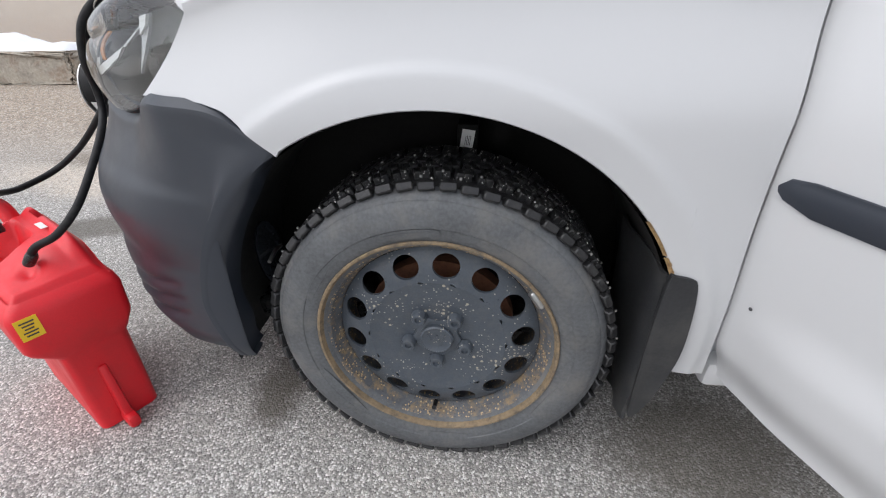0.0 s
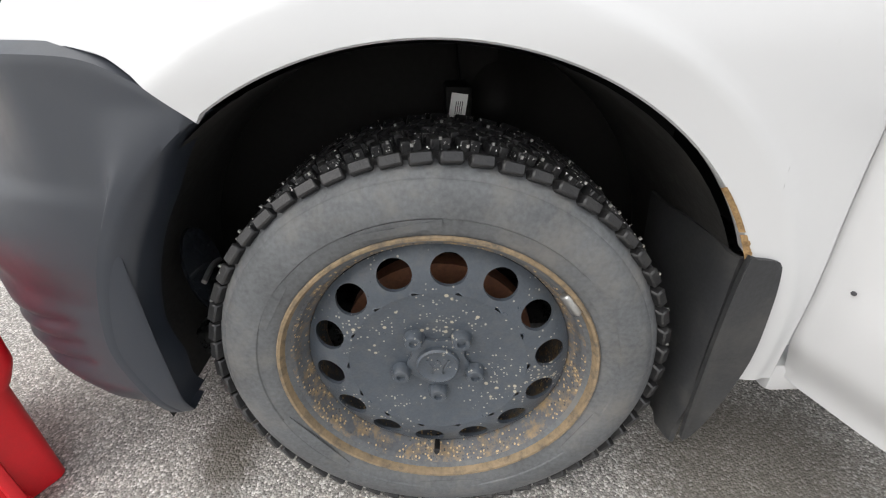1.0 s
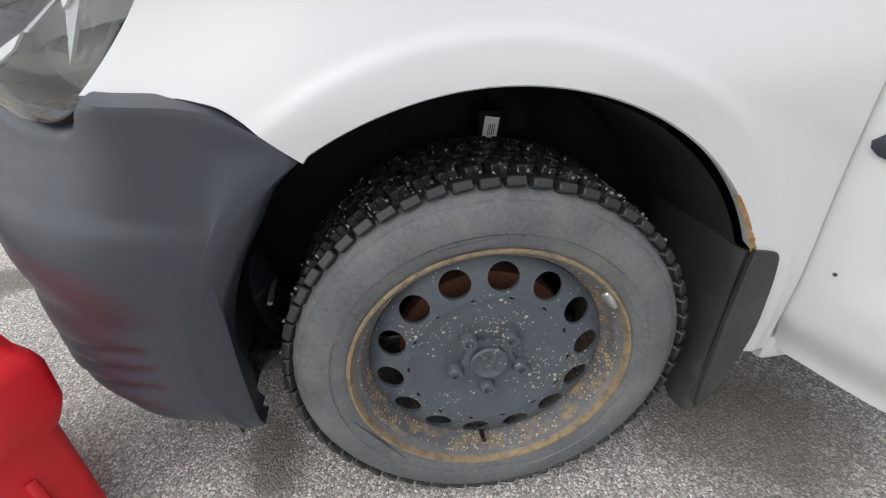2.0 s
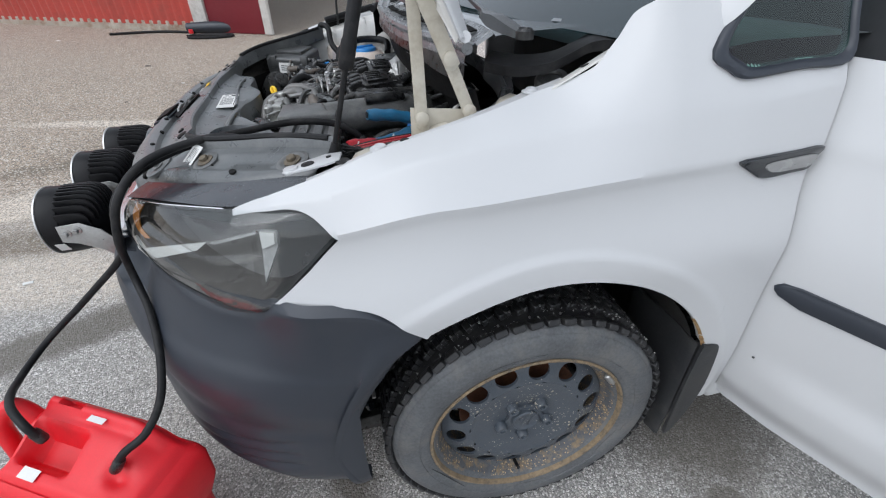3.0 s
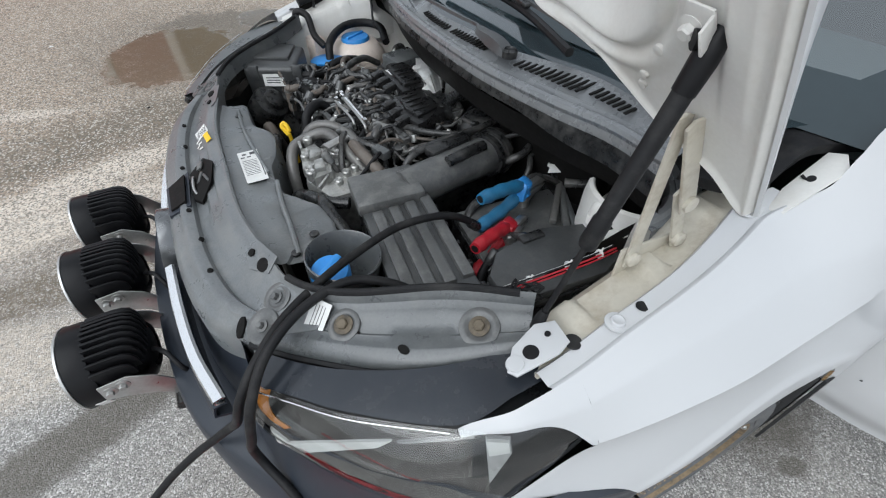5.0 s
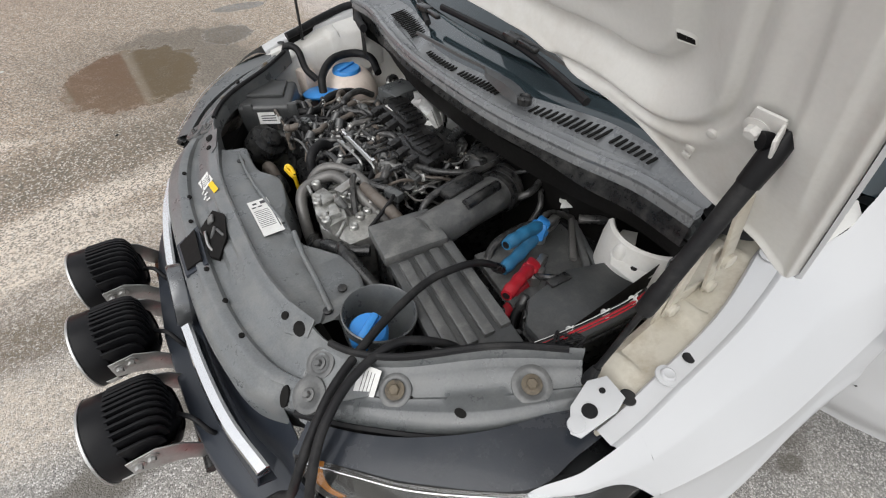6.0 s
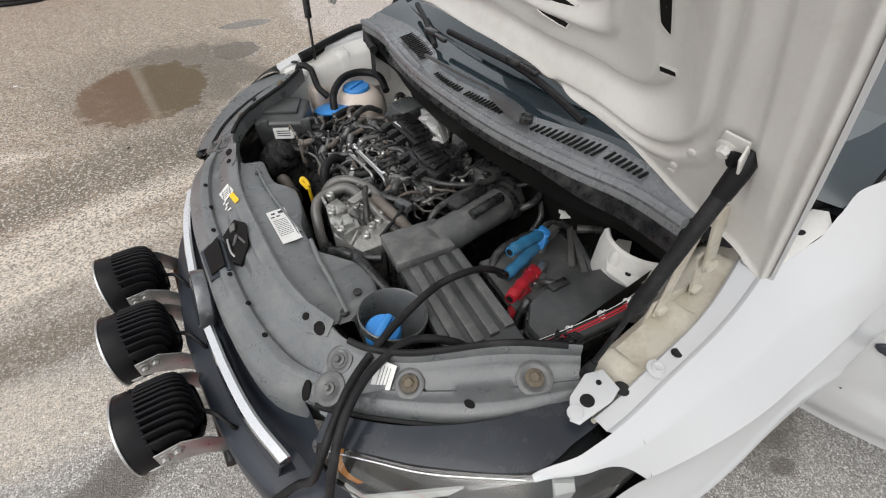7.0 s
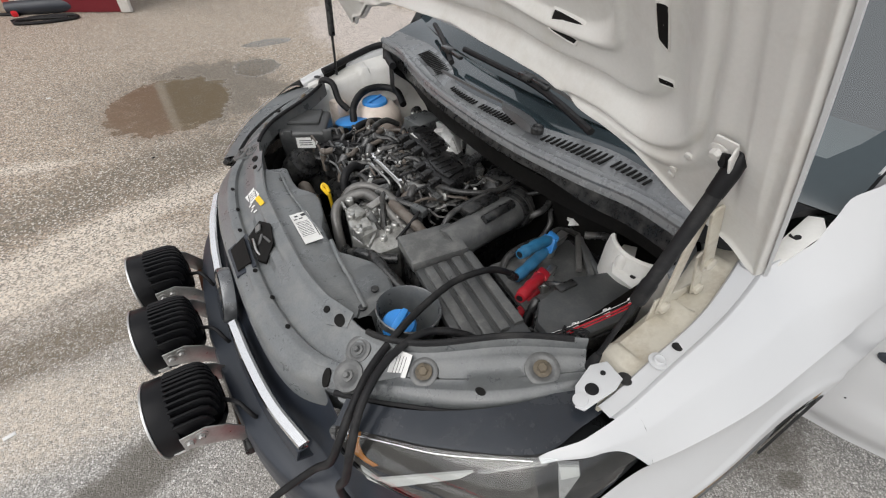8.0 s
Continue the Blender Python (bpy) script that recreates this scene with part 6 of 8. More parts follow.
            hh = table([(0.0, 0.004), (0.25, 0.009), (0.36, 0.004), (1.0, 0.003)], u)
            rows.append([p + V((-hw, 0, -hh)), p + V((-hw * 0.6, 0, hh)), p + V((hw * 0.6, 0, hh)), p + V((hw, 0, -hh))])
        sheet(bm, [list(r) for r in zip(*rows)], closed=False)
        part("arm", bm, CHARCOAL, w)
        bm = bmesh.new()
        k = V(ends[len(ends) // 2])
        box(bm, k + V((0, 0, 0.010)), (0.026, 0.052, 0.016), bevel=0.004)
        box(bm, k + V((-0.006, -0.050, 0.011)), (0.014, 0.080, 0.010), (0, 0, -6), bevel=0.003)
        part("joint", bm, PLASTIC, w, "black joint between arm and blade")
        bm = bmesh.new()
        tube(bm, ends, 0.0085, seg=8)
        part("blade", bm, RUBBER, w)
        bm = bmesh.new()
        lathe(bm, [(0.015, 0), (0.015, 0.012), (0.011, 0.016), (0.009, 0.012), (0, 0.012)], 20, Matrix.Translation(nut) @ Matrix.Translation((0, 0, 0.014)))
        hexbolt(bm, V(nut) + V((0, 0, 0.024)), (0, 0, 1), 0.006, 0.006, False)
        part("nut", bm, PLASTIC, w)


cowl()

# engine bay tub ------------------------------------------------------------------
bm = bmesh.new()
rows = []
for z in (0.30, 0.60, 0.90):
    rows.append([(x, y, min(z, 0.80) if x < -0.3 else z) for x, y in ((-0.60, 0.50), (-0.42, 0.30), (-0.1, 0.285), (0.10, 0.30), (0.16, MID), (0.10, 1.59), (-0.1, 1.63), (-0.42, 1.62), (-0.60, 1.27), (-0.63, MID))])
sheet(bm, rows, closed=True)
# black walls: the shade in the bay's gaps is painted in
part("bay_wall", bm, VOIDBLACK, van, "dark engine bay walls")
bm = bmesh.new()
rows = []
for x, y, z in ((-0.36, 1.60, 0.90), (-0.25, 1.605, 0.925), (-0.12, 1.60, 0.95), (-0.04, 1.57, 0.965), (0.03, 1.50, 0.97), (0.06, 1.40, 0.965), (0.065, 1.30, 0.95)):
    rows.append([(x, y + 0.02, z), (x - 0.004, y, z - 0.006), (x - 0.012, y - 0.015, z - 0.07), (x - 0.02, y - 0.03, z - 0.16), (x - 0.02, y - 0.04, z - 0.32)])
sheet(bm, [[V(p) for p in r] for r in zip(*[curve([r[k] for r in rows], 6) for k in range(5)])])
part("inner_wing", bm, INNER, van, "white painted far inner wing and bulkhead corner")
bm = bmesh.new()
box(bm, (-0.25, MID, 0.33), (0.8, 1.3, 0.02), bevel=0)
part("undertray", bm, VOIDBLACK, van)

# radiator cover behind the carrier
bm = bmesh.new()
rows = []
for k in range(81):
    y = 0.545 + 0.66 * k / 80
    i = min(range(len(CRc)), key=lambda q: abs(CRc[q].y - y) + (0.3 if q < 25 or q > len(CRc) - 25 else 0))
    p = CRc[i]
    xr = table([(0.545, -0.578), (0.568, -0.535), (0.59, -0.506), (0.68, -0.503), (0.729, -0.537), (0.768, -0.567), (0.874, -0.571), (0.93, -0.550), (1.026, -0.538), (1.09, -0.572), (1.205, -0.571)], y)
    xf = p.x - 0.004
    st = -0.004 * smooth(0.75, 0.70, y)
    rows.append([(xf, y, p.z - 0.010), (xf + 0.3 * (xr - xf), y, 0.826), (xf + 0.45 * (xr - xf), y, 0.825), (xf + 0.50 * (xr - xf), y, 0.823 + st), (xr - 0.008, y, 0.820 + st), (xr, y, 0.813 + st), (xr + 0.010, y, 0.70)])
sheet(bm, rows)
part("radiator_cover", bm, CARRIER, van, "dusty plastic radiator cover")
for pts, r in (([(-0.572, 0.80, 0.824), (-0.579, 0.72, 0.826), (-0.580, 0.65, 0.826), (-0.584, 0.56, 0.823)], 0.0055), ([(-0.596, 1.17, 0.824), (-0.600, 1.05, 0.828), (-0.592, 0.93, 0.827), (-0.582, 0.84, 0.825)], 0.004)):
    bm = bmesh.new()
    tube(bm, pts, r, seg=8)
    part("cover_ridge", bm, CARRIER, van, "moulded ridge on the radiator cover")
for x, y in ((-0.588, 0.565), (-0.545, 0.60), (-0.60, 1.14), (-0.63, 0.70)):
    bm = bmesh.new()
    lathe(bm, [(0.009, -0.002), (0.009, 0.002), (0.006, 0.0035), (0.0, 0.003)], 16, Matrix.Translation((x, y, 0.823)))
    part("cover_clip", bm, PLASTIC, van)
sticker("label", (-0.609, 0.880, 0.8285), 0.045, 0.132, (0, 1, 1), [(0.7, 0.90, 0.25, 0.08), (0.3, 0.90, 0.2, 0.05)] + [(0.2, 0.80, 0.2, 0.035), (0.5, 0.80, 0.2, 0.035)] + [(0.45, 0.68 - 0.05 * i, 0.7, 0.012) for i in range(10)] + [(0.93, 0.42, 0.05, 0.6)], "white printed label on the radiator cover")


# main boxes in the bay -------------------------------------------------------------
def air_box():
    g = new("air_filter_box")
    g.parent = van
    g.matrix_parent_inverse = van.matrix_world.inverted()
    g["label"] = "dusty black air filter box with ribbed lid"
    bm = bmesh.new()
    box(bm, (-0.386, 0.508, 0.735), (0.135, 0.36, 0.17), (0, 0, -6), bevel=0.012)
    part("base", bm, PLASTIC, g)
    bm = bmesh.new()
    box(bm, (-0.386, 0.505, 0.826), (0.142, 0.365, 0.022), (0, 0, -6), bevel=0.006)
    part("lid", bm, CHARCOAL, g, "dusty lid")
    bm = bmesh.new()
    box(bm, (-0.380, 0.640, 0.842), (0.138, 0.105, 0.030), (0, 0, -6), bevel=0.006)
    part("lid_hump", bm, DUSTY, g)
    for i in range(4):
        bm = bmesh.new()
        box(bm, (-0.434 + 0.034 * i, 0.470, 0.838), (0.022, 0.225, 0.016), (0, 0, -6), bevel=0.004)
        part("lid_rib", bm, DUSTY, g)
    for i in range(6):
        for x, y in ((-0.462 + 0.0045 * i, 0.36 + 0.055 * i), (-0.325 + 0.0045 * i, 0.345 + 0.055 * i)):
            bm = bmesh.new()
            box(bm, (x, y, 0.80), (0.014, 0.012, 0.05), (0, 0, -6), bevel=0.003)
            part("clip", bm, PLASTIC, g)
    bm = bmesh.new()
    tube(bm, [(-0.34, 0.640, 0.822), (-0.27, 0.652, 0.825), (-0.20, 0.664, 0.825), (-0.13, 0.680, 0.82), (-0.075, 0.715, 0.80), (-0.05, 0.78, 0.77), (-0.06, 0.85, 0.72)], [0.045, 0.043, 0.043, 0.045, 0.052, 0.055, 0.05], seg=20)
    part("intake_pipe", bm, DUSTY, g, "wide dusty intake pipe")
    bm = bmesh.new()
    for p, q in (((-0.115, 0.683, 0.82), 0.053), ((-0.085, 0.70, 0.808), 0.058)):
        tube(bm, [V(p) - V((0.006, 0.002, 0)), V(p) + V((0.006, 0.003, 0))], q, raw=True, seg=20)
    box(bm, (-0.205, 0.70, 0.862), (0.11, 0.035, 0.02), (0, 0, 12), bevel=0.004)
    tube(bm, [(-0.24, 0.635, 0.868), (-0.20, 0.64, 0.872), (-0.14, 0.655, 0.868)], 0.012)
    part("clamp", bm, PLASTIC, g)


air_box()


def fuse_box():
    g = new("fuse_box")
    g.parent = van
    g.matrix_parent_inverse = van.matrix_world.inverted()
    g["label"] = "black fuse and battery cover box with sloping ribs"
    bm = bmesh.new()
    M = pose(-0.182, 0.318, 0.792, 0, 2, 0)
    lid = [(-0.098, 0.062), (0.010, 0.082), (0.120, 0.048), (0.145, -0.020), (0.045, -0.060), (-0.140, -0.046), (-0.138, 0.020)]
    prism(bm, [(x * 1.03, y * 1.04) for x, y in lid], 0.09, M @ Matrix.Translation((0, 0, -0.06)), 0.006)
    part("base", bm, PLASTIC, g)
    bm = bmesh.new()
    prism(bm, lid, 0.022, M @ Matrix.Translation((0, 0, 0.030)), 0.006)
    part("cover", bm, CHARCOAL, g, "dusty charcoal lid")
    for i in range(5):
        bm = bmesh.new()
        box(bm, (-0.125 + 0.004 * i, -0.045 + 0.022 * i, 0.010), (0.020, 0.003, 0.075), (0, -18, 20), bevel=0.001, m=M)
        part("rib", bm, PLASTIC, g)
    for c, s in (((-0.02, 0.066, 0.046), (0.05, 0.02, 0.022)), ((0.112, 0.01, 0.046), (0.02, 0.035, 0.026))):
        bm = bmesh.new()
        box(bm, c, s, bevel=0.004, m=M)
        part("clip", bm, PLASTIC, g)


fuse_box()


def coolant_tank():
    g = new("coolant_tank")
    g.parent = van
    g.matrix_parent_inverse = van.matrix_world.inverted()
    g["label"] = "milky round coolant tank with blue cap"
    c = V((-0.160, 1.470, 0.765))
    bm = bmesh.new()
    lathe(bm, [(0.0, -0.085), (0.05, -0.082), (0.092, -0.045), (0.100, 0.0), (0.092, 0.042), (0.068, 0.070), (0.044, 0.077), (0.042, 0.080), (0, 0.080)], 32, Matrix.Translation(c))
    part("tank", bm, MILKY, g)
    bm = bmesh.new()
    lathe(bm, [(0.095, -0.05), (0.102, -0.045), (0.102, -0.02), (0.096, -0.015)], 32, Matrix.Translation(c + V((0.0, 0, -0.03))))
    part("band", bm, ORANGE, g, "brownish orange lower half")
    bm = bmesh.new()
    lathe(bm, [(0.046, 0.068), (0.048, 0.072), (0.048, 0.082), (0.044, 0.087), (0.0, 0.088)], 28, Matrix.Translation(c))
    box(bm, (0, 0, 0.090), (0.080, 0.012, 0.008), (0, 0, 30), bevel=0.003, m=Matrix.Translation(c))
    part("cap", bm, BLUE, g, "blue screw cap")
    bm = bmesh.new()
    tube(bm, [(-0.275, 1.40, 0.80), (-0.255, 1.44, 0.855), (-0.185, 1.512, 0.872), (-0.11, 1.522, 0.872), (-0.068, 1.47, 0.866), (-0.075, 1.40, 0.84)], 0.013)
    part("hose", bm, RUBBER, g)


coolant_tank()


def washer_filler():
    g = new("washer_filler")
    g.parent = van
    g.matrix_parent_inverse = van.matrix_world.inverted()
    g["label"] = "black filler funnel with blue screw cap"
    c = V((-0.525, 0.490, 0.80))
    m = Matrix.Translation(c) @ Matrix.Rotation(radians(8), 4, "Y")
    bm = bmesh.new()
    lathe(bm, [(0.030, -0.06), (0.045, -0.03), (0.058, 0.02), (0.062, 0.055), (0.064, 0.057), (0.066, 0.055), (0.062, 0.015), (0.05, -0.04), (0.034, -0.07)], 36, m)
    part("funnel", bm, GREYPL, g, "dusty grey filler funnel")
    bm = bmesh.new()
    k = Matrix.Translation((-0.548, 0.476, 0.825)) @ Matrix.Rotation(radians(10), 4, "X")
    lathe(bm, [(0.0, -0.02), (0.033, -0.02), (0.034, 0.0), (0.034, 0.018), (0.030, 0.024), (0.0, 0.024)], 30, k)
    box(bm, (0, 0, 0.028), (0.056, 0.014, 0.016), (0, 0, 35), bevel=0.004, m=k)
    part("cap", bm, BLUE, g, "blue screw cap")


washer_filler()

# second blue cap by the tank, dipstick
bm = bmesh.new()
k = Matrix.Translation((-0.268, 1.436, 0.80)) @ Matrix.Rotation(radians(-8), 4, "X")
lathe(bm, [(0.0, -0.03), (0.02, -0.03), (0.022, -0.005), (0.060, 0.0), (0.063, 0.007), (0.055, 0.012), (0, 0.016)], 28, k)
part("filler_cap", bm, BLUE, van, "flat blue washer filler cap")
bm = bmesh.new()
tube(bm, [(-0.492, 1.05, 0.70), (-0.496, 1.05, 0.79)], 0.005, raw=True)
tube(bm, [(-0.498, 1.048, 0.788), (-0.504, 1.058, 0.797), (-0.508, 1.066, 0.806), (-0.502, 1.070, 0.812), (-0.496, 1.062, 0.806), (-0.494, 1.052, 0.794)], 0.0055, seg=8)
part("dipstick", bm, YELLOW, van, "yellow dipstick handle")

# far headlamp housing
bm = bmesh.new()
box(bm, (-0.440, 1.415, 0.785), (0.155, 0.145, 0.145), (6, 0, -28), bevel=0.012, seg=3)
box(bm, (-0.440, 1.430, 0.862), (0.120, 0.090, 0.014), (4, 0, -28), bevel=0.005)
box(bm, (-0.515, 1.372, 0.835), (0.030, 0.014, 0.045), (0, 0, -28), bevel=0.005)
box(bm, (-0.400, 1.312, 0.835), (0.030, 0.014, 0.045), (0, 0, -28), bevel=0.005)
part("headlamp_housing", bm, CHARCOAL, van, "black back of the far headlamp")
bm = bmesh.new()
lathe(bm, [(0.052, -0.05), (0.055, 0.0), (0.050, 0.012), (0.030, 0.016), (0.0, 0.014)], 28, axes((-0.50, 1.30, 0.765), (0.5, -0.5, 0.7)))
lathe(bm, [(0.030, 0.014), (0.030, 0.030), (0.024, 0.034), (0.0, 0.034)], 20, axes((-0.50, 1.30, 0.765), (0.5, -0.5, 0.7)))
part("lamp_cap", bm, PLASTIC, van, "round black cap behind the far headlamp")
sticker("label", None, 0.060, 0.036, None, [(0.5, 0.3 + 0.2 * i, 0.7, 0.08) for i in range(3)], "white printed label", m=axes((-0.470, 1.339, 0.815), (-0.467, -0.878, 0.10), (0.87, -0.46, 0)))


# engine -----------------------------------------------------------------------------
engine = new("engine")
engine.parent = van
engine.matrix_parent_inverse = van.matrix_world.inverted()
engine["label"] = "diesel engine crowded with hoses, pipes and wiring"
GREYHOSE = mat("dull_grey_pipe", (0.15, 0.146, 0.14), 0.38, metal=0.3, var=0.2, scale=25, grain=160, bump=0.15, dirt=0.6, dirt_color=(0.16, 0.15, 0.135), dirt_scale=40)
BROWNHOSE = mat("heat_browned_hose", (0.12, 0.10, 0.083), 0.55, var=0.25, scale=25, grain=160, bump=0.2, dirt=0.5, dirt_color=(0.15, 0.14, 0.13), dirt_scale=25)
BLACKHOSE = mat("satin_black_hose", (0.032, 0.032, 0.032), 0.30, var=0.3, scale=25, grain=200, bump=0.1, dirt=0.6, dirt_color=(0.15, 0.145, 0.135), dirt_scale=22)


def hose(pts, r, m, name="hose", label="", seg=10, ribs=0.0, n=8):
    bm = bmesh.new()
    tube(bm, pts, r, n=n, seg=seg, ribs=ribs)
    return part(name, bm, m, engine, label)


def slab(pts, z0, z1, m, name, label="", bevel=0.006):
    bm = bmesh.new()
    prism(bm, pts, z1 - z0, Matrix.Translation((0, 0, z0)), bevel)
    return part(name, bm, m, engine, label)


bm = bmesh.new()
box(bm, (-0.20, 1.03, 0.52), (0.50, 0.52, 0.36), bevel=0.03)
box(bm, (-0.19, 1.05, 0.715), (0.34, 0.40, 0.05), bevel=0.015)
part("block", bm, PLASTIC, engine, "dark engine block")

slab([(-0.485, 0.945), (-0.40, 0.965), (-0.36, 0.90), (-0.36, 0.82), (-0.42, 0.74), (-0.475, 0.74), (-0.51, 0.83)], 0.62, 0.785, ALLOY, "throttle_body", "bare cast alloy throttle housing", 0.010)
slab([(-0.492, 0.925), (-0.455, 0.938), (-0.438, 0.870), (-0.45, 0.80), (-0.495, 0.79), (-0.508, 0.85)], 0.78, 0.812, ALLOY, "flange", "cast alloy flange", 0.006)
slab([(-0.484, 0.900), (-0.458, 0.905), (-0.452, 0.865), (-0.485, 0.860)], 0.81, 0.822, ALLOY, "flange", "cast alloy flange", 0.004)
slab([(-0.478, 0.845), (-0.458, 0.845), (-0.462, 0.805), (-0.488, 0.808)], 0.81, 0.826, ALLOY, "flange", "cast alloy flange", 0.005)
slab([(-0.445, 0.885), (-0.37, 0.915), (-0.365, 0.893), (-0.435, 0.862)], 0.828, 0.833, STEEL, "bracket", "stamped metal bracket", 0.001)
for p in ((-0.478, 0.915, 0.812), (-0.498, 0.86, 0.812), (-0.452, 0.925, 0.812), (-0.452, 0.850, 0.812), (-0.492, 0.83, 0.812), (-0.458, 0.80, 0.812), (-0.471, 0.882, 0.822), (-0.472, 0.826, 0.826), (-0.43, 0.75, 0.785), (-0.38, 0.84, 0.785), (-0.435, 0.876, 0.833), (-0.375, 0.903, 0.833)):
    bm = bmesh.new()
    hexbolt(bm, p, (0, 0, 1), 0.006, 0.007)
    part("bolt", bm, STEEL, engine)

for pts, r, m, lb in (
    ([(-0.53, 0.86, 0.66), (-0.525, 0.91, 0.76), (-0.505, 0.955, 0.80), (-0.46, 0.968, 0.812), (-0.42, 0.950, 0.822), (-0.40, 0.90, 0.815), (-0.385, 0.84, 0.80), (-0.36, 0.79, 0.76)], 0.014, GREYHOSE, "wide dull grey pipe"),
    ([(-0.49, 1.00, 0.76), (-0.45, 0.990, 0.82), (-0.41, 0.975, 0.83), (-0.375, 0.93, 0.825), (-0.365, 0.86, 0.82), (-0.35, 0.80, 0.78)], 0.012, GREYHOSE, "dull grey pipe"),
    ([(-0.375, 0.87, 0.82), (-0.372, 0.82, 0.825), (-0.36, 0.77, 0.815), (-0.345, 0.73, 0.79)], 0.014, BROWNHOSE, ""),
    ([(-0.45, 1.04, 0.77), (-0.44, 1.06, 0.82), (-0.40, 1.085, 0.835), (-0.37, 1.085, 0.81), (-0.36, 1.05, 0.80)], 0.0125, RUBBER, ""),
    ([(-0.41, 1.22, 0.75), (-0.415, 1.24, 0.80), (-0.39, 1.255, 0.825), (-0.35, 1.235, 0.815), (-0.335, 1.19, 0.79), (-0.33, 1.14, 0.80), (-0.32, 1.11, 0.82)], 0.0135, RUBBER, "black coolant hose"),
    ([(-0.43, 1.33, 0.80), (-0.40, 1.325, 0.82), (-0.355, 1.29, 0.825), (-0.315, 1.32, 0.81), (-0.30, 1.345, 0.80)], 0.011, RUBBER, ""),
    ([(-0.44, 1.31, 0.79), (-0.40, 1.30, 0.81), (-0.35, 1.265, 0.81), (-0.31, 1.27, 0.80)], 0.009, RUBBER, ""),
    ([(-0.31, 1.26, 0.79), (-0.30, 1.33, 0.81), (-0.28, 1.345, 0.825), (-0.23, 1.36, 0.825), (-0.17, 1.395, 0.80), (-0.13, 1.42, 0.78)], 0.012, RUBBER, "black coolant hose"),
    ([(-0.13, 1.34, 0.80), (-0.18, 1.33, 0.83), (-0.24, 1.30, 0.83), (-0.28, 1.24, 0.82), (-0.30, 1.17, 0.82)], 0.010, BLACKHOSE, ""),
    ([(-0.33, 0.69, 0.80), (-0.30, 0.705, 0.85), (-0.24, 0.715, 0.865), (-0.16, 0.725, 0.865), (-0.10, 0.735, 0.86), (-0.04, 0.755, 0.855), (0.02, 0.75, 0.85)], 0.008, BLACKHOSE, "black vacuum hose"),
    ([(-0.33, 0.875, 0.80), (-0.31, 0.88, 0.83), (-0.27, 0.915, 0.835), (-0.25, 0.945, 0.83), (-0.255, 0.90, 0.80)], 0.011, BLACKHOSE, ""),
    ([(-0.26, 0.87, 0.80), (-0.24, 0.86, 0.835), (-0.21, 0.80, 0.845), (-0.15, 0.755, 0.845), (-0.11, 0.74, 0.84)], 0.008, BLACKHOSE, ""),
    ([(-0.50, 1.24, 0.62), (-0.53, 1.24, 0.70), (-0.53, 1.20, 0.74), (-0.52, 1.16, 0.70)], 0.017, BROWNHOSE, ""),
    ([(-0.505, 0.95, 0.66), (-0.525, 0.86, 0.73), (-0.54, 0.80, 0.77), (-0.52, 0.75, 0.80), (-0.49, 0.71, 0.80), (-0.45, 0.685, 0.80)], 0.013, PLASTIC, ""),
    ([(-0.50, 0.73, 0.80), (-0.50, 0.69, 0.81), (-0.49, 0.63, 0.80), (-0.475, 0.56, 0.78)], 0.014, PLASTIC, ""),
    ([(-0.55, 1.02, 0.60), (-0.545, 1.05, 0.72), (-0.53, 1.10, 0.755), (-0.515, 1.15, 0.70)], 0.016, BLACKHOSE, ""),
    ([(-0.01, 0.56, 0.80), (0.04, 0.545, 0.81), (0.065, 0.49, 0.81), (0.06, 0.44, 0.79), (0.0, 0.41, 0.77)], 0.009, PLASTIC, ""),
    ([(-0.10, 0.66, 0.80), (-0.06, 0.63, 0.83), (-0.01, 0.65, 0.84), (0.02, 0.70, 0.84)], 0.009, BLACKHOSE, ""),
    ([(-0.06, 0.70, 0.84), (-0.03, 0.67, 0.86), (0.01, 0.68, 0.85), (0.03, 0.74, 0.82)], 0.006, BLACKHOSE, ""),
    ([(-0.09, 0.60, 0.74), (-0.05, 0.60, 0.80), (-0.02, 0.63, 0.82), (0.02, 0.62, 0.80)], 0.007, BLACKHOSE, ""),
):
    hose(pts, r, m, label=lb)
for a, b in (((-0.325, 1.115, 0.835), (-0.320, 0.925, 0.838)), ((-0.345, 1.10, 0.828), (-0.345, 1.00, 0.832))):
    bm = bmesh.new()
    tube(bm, [a, b], 0.0055, raw=True)
    for t in (0.03, 0.97):
        q = V(a).lerp(V(b), t)
        tube(bm, [q - V((0, 0.006, 0)), q + V((0, 0.006, 0))], 0.009, raw=True, seg=6)
    part("pipe", bm, CHROME, engine, "bright metal fuel pipe")

# castings, stubs and clips on the alloy housing
rnd = random.Random(8)
for k in range(34):
    x, y = rnd.uniform(-0.50, -0.36), rnd.uniform(0.75, 0.955)
    z = 0.812 if x < -0.45 else 0.785
    bm = bmesh.new()
    if k % 3 == 0:
        lathe(bm, [(0.011, -0.01), (0.011, 0.010), (0.008, 0.013), (0.004, 0.012), (0, 0.009)], 14, Matrix.Translation((x, y, z)))
        part("boss", bm, ALLOY, engine)
    elif k % 3 == 1:
        box(bm, (x, y, z + 0.002), (rnd.uniform(0.02, 0.05), 0.007, 0.012), (0, 0, rnd.uniform(-40, 140)), bevel=0.003)
        part("casting_rib", bm, ALLOY, engine)
    else:
        hexbolt(bm, (x, y, z), (0, 0, 1), 0.006, 0.009)
        part("bolt", bm, STEEL, engine)

